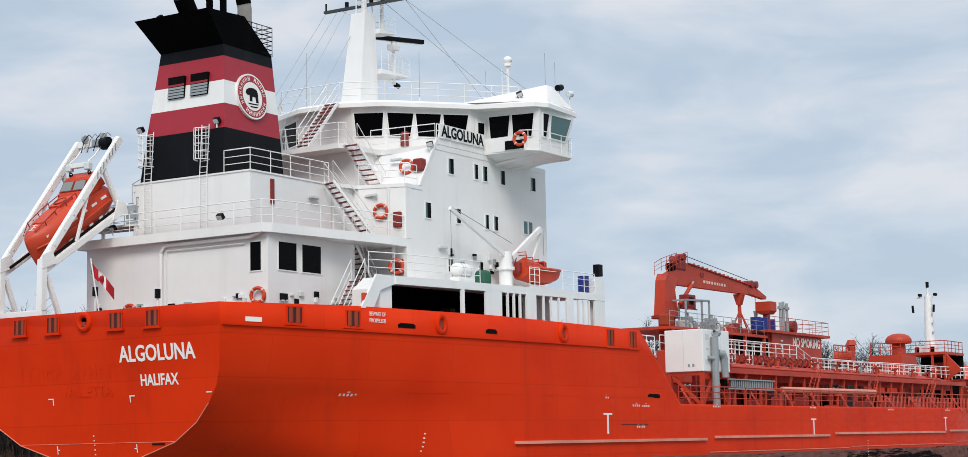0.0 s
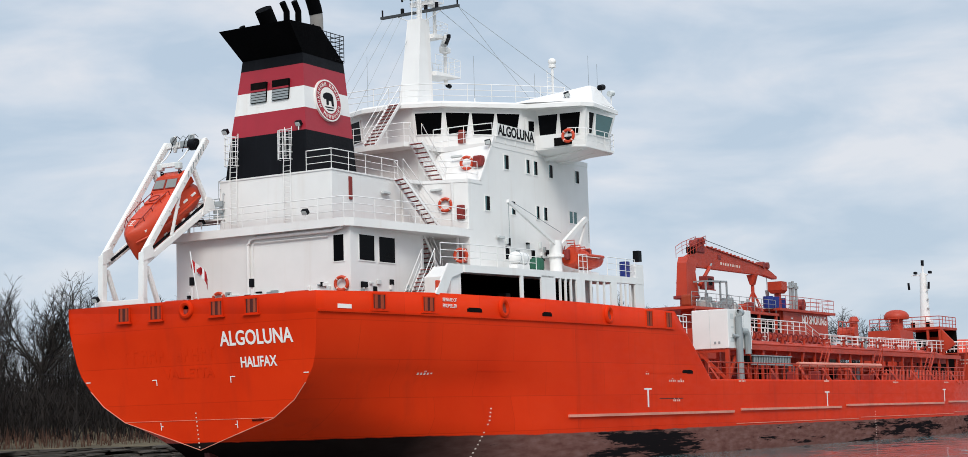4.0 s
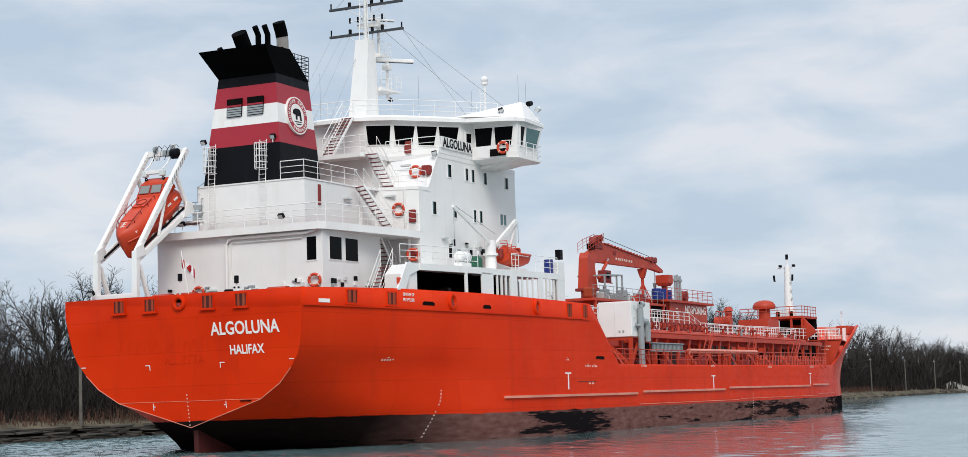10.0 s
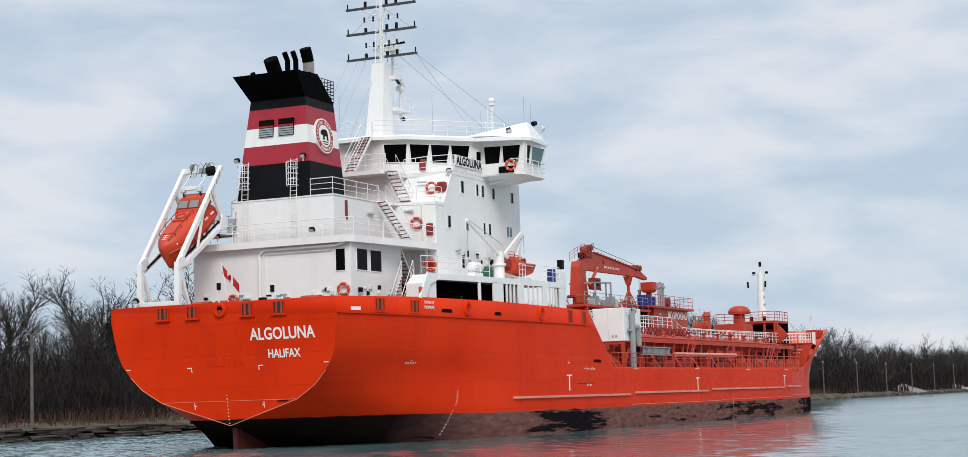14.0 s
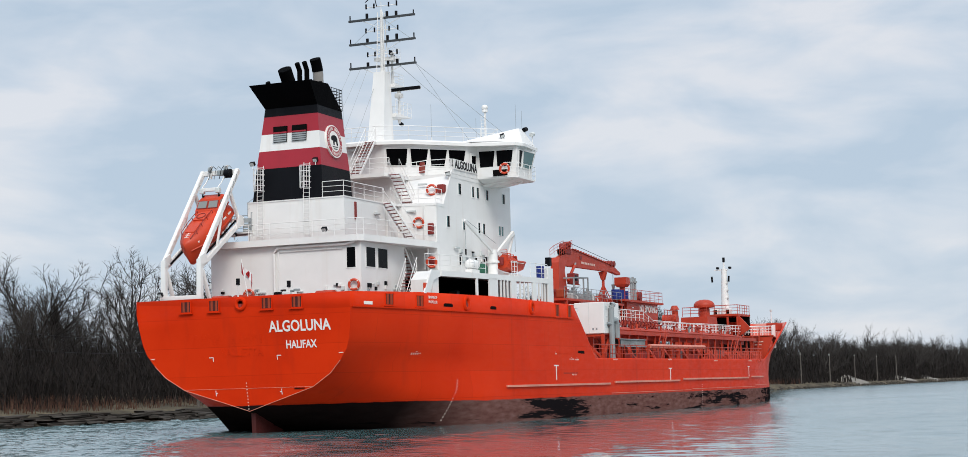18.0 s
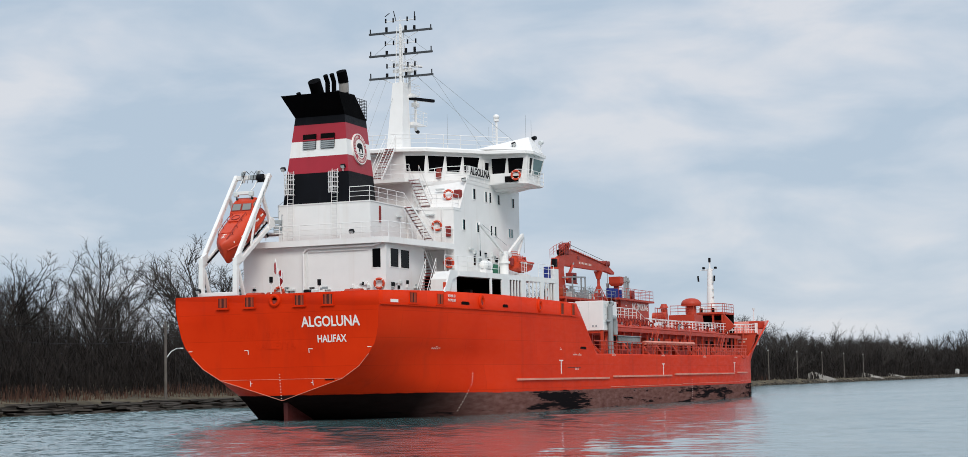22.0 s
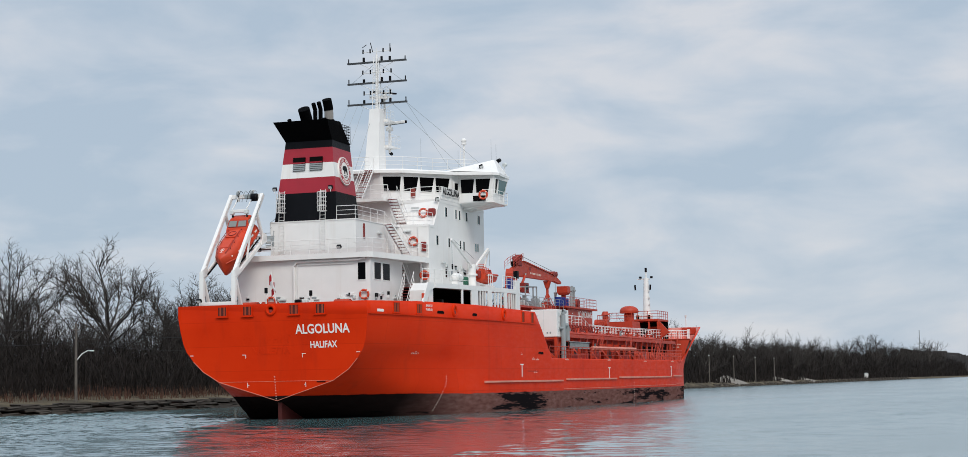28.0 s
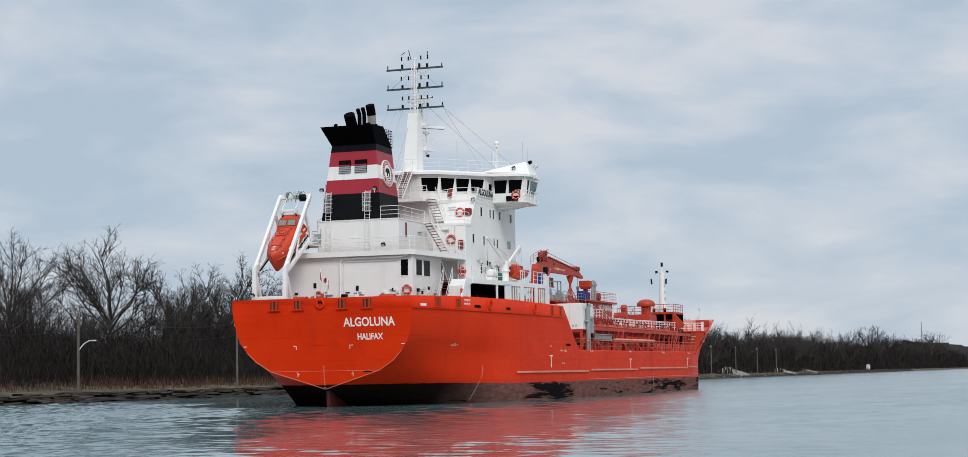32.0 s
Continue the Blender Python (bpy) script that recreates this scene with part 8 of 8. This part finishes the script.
def woods():
    rnd = random.Random(31)
    for x, y, h in ((181.5, 124, 17.6), (205, 124.5, 19.6), (225, 125, 16.6), (241, 126, 18.2), (164, 124, 16.2), (148, 124, 14.6), (135, 126, 14), (120, 122, 15), (104, 125, 14), (92, 121, 13), (258, 127, 17), (275, 129, 17.5),
                    (292, 130, 18.5), (305, 128, 17.5), (330, 131, 19.5), (345, 134, 19), (362, 130, 21), (378, 133, 20.5), (398, 131, 21), (415, 135, 20), (352, 138, 20.5)):
        plant(rnd.choice((0, 2)), x, y, bank_z(x, y), h, rnd.uniform(0, 6.28), broad=1.3)
    for k in range(86):
        x = 70 + k * 4.2 + rnd.uniform(-2, 2)
        y = bank_y(x) + rnd.uniform(13, 42)
        plant(rnd.choice((1, 3, 3, 0)), x, y, bank_z(x, y), rnd.uniform(8, 13), rnd.uniform(0, 6.28))
    for k in range(190):
        x = 430 + k * 3.4 + max(0, k - 100) * 5.0 + rnd.uniform(-4, 4)
        y = bank_y(x) + rnd.uniform(8, 30)
        plant(rnd.choice((0, 1, 2, 3)), x, y, bank_z(x, y), rnd.uniform(10.5, 14.5) * (1.35 if rnd.random() < 0.16 else 1) * (1 + max(0, x - 600) / 1500), rnd.uniform(0, 6.28), FAR_TREES)


woods()


def thicket(name, label, x0, x1, count, ylo, yhi, hlo, hhi, width, material, seed, lean=0.25, twigs=3, grow=0.0):
    """Crowded thin stems with a few side shoots, one object."""
    rng = np.random.default_rng(seed)
    vs, fs = [], []
    n = 0
    xs = x0 + (x1 - x0) * rng.random(count)
    for x in xs:
        y = bank_y(x) + ylo + (yhi - ylo) * rng.random()
        z = bank_z(x, y) - 0.1
        big = 1 + grow * max(0.0, x - 300) / 300
        tall = 1 + (max(0.0, x - 600) / 2400 if grow else 0.0)
        h = tall * (hlo + (hhi - hlo) * rng.random()) * (1.0 + 0.5 * noise.noise((x * 0.06, y * 0.05, 2.0)) + (0.35 * noise.noise((x * 0.011, 5.0, 2.0)) if x > 440 else 0))
        w = width * big * (0.6 + 0.8 * rng.random())
        a = rng.random() * math.tau
        lx, ly = lean * h * (rng.random(2) - 0.5)
        def blade(px, py, pz, qx, qy, qz, ww, ang):
            nonlocal n
            cx, cy = math.cos(ang) * ww, math.sin(ang) * ww
            vs.extend(((px - cx, py - cy, pz), (px + cx, py + cy, pz), (px - cy * 0.8, py + cx * 0.8, pz), (qx, qy, qz)))
            fs.extend(((n, n + 1, n + 3), (n + 1, n + 2, n + 3), (n + 2, n, n + 3)))
            n += 4
        blade(x, y, z, x + lx, y + ly, z + h, w, a)
        for k in range(twigs):
            u = 0.25 + 0.6 * rng.random()
            s = h * (0.2 + 0.3 * rng.random()) * (1.1 - u * 0.6)
            b = rng.random() * math.tau
            px, py, pz = x + lx * u, y + ly * u, z + h * u
            blade(px, py, pz, px + math.cos(b) * s * 0.6, py + math.sin(b) * s * 0.6, pz + s * 0.8, w * 0.55, b + 1.57)
    me = bpy.data.meshes.new(name)
    me.from_pydata(vs, [], fs)
    me.materials.append(material)
    ob = new(name, me)
    return tagged(ob, label, "undergrowth", kind="stuff")


thicket("tall_thicket", "dense leafless saplings on the canal bank", 55, 470, 8200, 10, 46, 3.5, 9.8, 0.055, BRUSH, 1, 0.6, 7)
thicket("undergrowth", "dark tangled bare undergrowth on the bank", 55, 470, 30000, 6.5, 36, 1.4, 6.2, 0.085, BRUSH, 2, 0.9, 4)
thicket("dry_reeds", "reddish-brown dry reeds along the bank", 55, 470, 9000, 3.2, 9, 0.5, 1.7, 0.05, REED, 3, 0.4, 1)
thicket("far_woods", "distant leafless woods along the canal", 440, 1750, 22000, 6, 44, 3.0, 10.0, 0.13, BRUSH, 4, 0.6, 6, 0.4)
thicket("far_brush", "distant brown brush along the shore", 440, 1750, 9000, 2.5, 16, 0.8, 4.2, 0.16, BRUSH, 5, 0.6, 2, 0.35)


def far_ridge():
    """Woods that close the view far off, a low uneven band."""
    rnd = random.Random(8)
    bm = bmesh.new()
    rows = []
    x = 1700.0
    while x < 4700:
        y = bank_y(x) + 20
        rows.append([(x, y, 0), (x, y + 2, 21 + rnd.uniform(-3, 4)), (x, y + 40, 24 + rnd.uniform(-3, 4)), (x, y + 60, 0)])
        x += 12
    loft(bm, rows, False)
    ob = new("distant_wood_edge", finish(bm))
    ob.data.materials.append(BRUSH)
    tagged(ob, "dark wood edge far along the canal", "woods", kind="stuff")


far_ridge()


def poles():
    for k in range(15):
        x = 90.5 + 37.4 * k
        y = bank_y(x) + 2.6
        z = bank_z(x, y) - 0.3
        p = thing("utility_pole", "weathered wooden utility pole on the bank", "pole", "poles along the bank", at=(x, y, z))
        part("shaft", tube(bmesh.new(), [(0, 0, 0), (0, 0, 8.8)], 0.17, 8, 0.12), WOOD, p)
        part("crossarm", beam(bmesh.new(), (-0.7, 0, 8.1), (0.7, 0, 8.1), 0.1, 0.12), WOOD, p)
        for dx in (-0.6, 0.6):
            part("insulator", tube(bmesh.new(), [(dx, 0, 8.15), (dx, 0, 8.4)], 0.05, 6), PALE, p)
        if k % 2 == 0 and k < 7:
            part("lamp_arm", tube(bmesh.new(), [(0, 0, 4.7), (0.8, -0.2, 5.5), (1.7, -0.35, 5.85), (2.3, -0.45, 5.85)], 0.045, 6), PALE, p, "curved pale lamp arm", True)
            part("lamp_head", soft_box(2.2, 2.75, -0.57, -0.33, 5.78, 5.92, 0.05), PALE, p)
    for dx, dz in ((-0.6, 8.4), (0.6, 8.4), (0.0, 6.9)):
        bm = bmesh.new()
        for k in range(9):
            pts = []
            for i in range(9):
                u = i / 8
                x = 90.5 + 37.4 * (k + u)
                pts.append((x + dx * 0.3, bank_y(x) + 2.6 + dx * 0.2, bank_z(x, bank_y(x) + 2.6) - 0.3 + dz - 0.8 * 4 * u * (1 - u)))
            tube(bm, pts, 0.02, 3, cap=False)
        w = new("power_line", finish(bm))
        w.data.materials.append(BLACK)
        tagged(w, "thin sagging power line between poles", "cable")


poles()


def far_small():
    x, y = 905.0, bank_y(905) + 4.0
    h = thing("shore_hut", "small white hut far along the shore", "hut", at=(x, y, bank_z(x, y)))
    part("hut_wall", prism(bmesh.new(), [(-1.1, 0), (1.1, 0), (1.1, 2.2), (-1.1, 2.2)], 2.2, "x", -1.1), WHITE, h)
    part("hut_roof", prism(bmesh.new(), [(-1.3, 2.15), (1.3, 2.15), (0, 2.8)], 2.6, "x", -1.3), PALE, h)
    for x0, s in ((545, 1.0), (640, 0.7), (700, 0.6)):
        rnd = random.Random(int(x0))
        bm = bmesh.new()
        b = bank_y(x0)
        rings = []
        for i in range(12):
            xx = x0 - 12 + 26 * i / 11
            k = math.sin(math.pi * i / 11)
            rings.append([(xx, b + 0.3, 0.1), (xx, b + 2.2, 0.9 + 0.8 * k * s), (xx, b + 6.5, 1.5 + 2.0 * k * s + rnd.uniform(-.15, .15)), (xx, b + 10, 1.4)])
        loft(bm, rings, False)
        g = new("gravel_bank", finish(bm, True))
        g.data.materials.append(GRAVEL)
        tagged(g, "pale gravel bank at the shore", "gravel", kind="structure")
    x, y = 1480.0, bank_y(1480) + 25
    m = thing("radio_mast", "thin grey radio mast beyond the woods", "mast", at=(x, y, 3))
    part("mast_shaft", tube(bmesh.new(), [(0, 0, 0), (0, 0, 36)], 0.5, 6, 0.3), GREY, m)


far_small()
quay_stones()


LOOSE = {"lifeboat": ("boat", ""), "rescue_boat": ("boat", ""), "liferaft": ("liferaft", ""), "deck_container": ("container", ""), "blue_drum": ("drum", "blue drums on deck"),
         "lifebuoy": ("lifebuoy", "lifebuoys about the ship"), "green_net": ("net", ""), "covered_machine": ("machine", ""), "stowed_gangway": ("gangway", "")}
aboard = []
for ob in list(ship.children):
    kind_name = ob.name.split(".")[0]
    if kind_name in LOOSE:
        ob.parent = None
        tagged(ob, category=LOOSE[kind_name][0], group=LOOSE[kind_name][1])
        aboard.append(ob)


def motions():
    # the ship and all that it carries steam ahead together
    for ob in [ship] + aboard:
        walk(ob, [(t, pose(55.304 + 2.20364 * t, 55.447 + 0.06384 * t, 0)) for t in (0, 4, 8, 12, 16, 20, 24, 28, 32)])
    # radar bars turn clockwise, the flag swings with the wind
    turns = [0.25 * k for k in range(129)]
    walk(radar_low, [(t, pose(23.45, 0, 24.72, 0, 0, 29.6 - 163.6 * (t - 9.0))) for t in turns])
    walk(radar_high, [(t, pose(22.4, 0, 27.3, 0, 0, 20 - 150 * (t - 9.0))) for t in turns])
    walk(flag, [(t, pose(0.62, 0.22, 10.7, 0, 0, a)) for t, a in ((0, 47), (2, 37), (4, 70), (6, 80), (9, 82), (11, 55), (13, 27), (16, 60), (19, 82), (23, 97), (28, 107), (30, 57), (32, 72))])


motions()
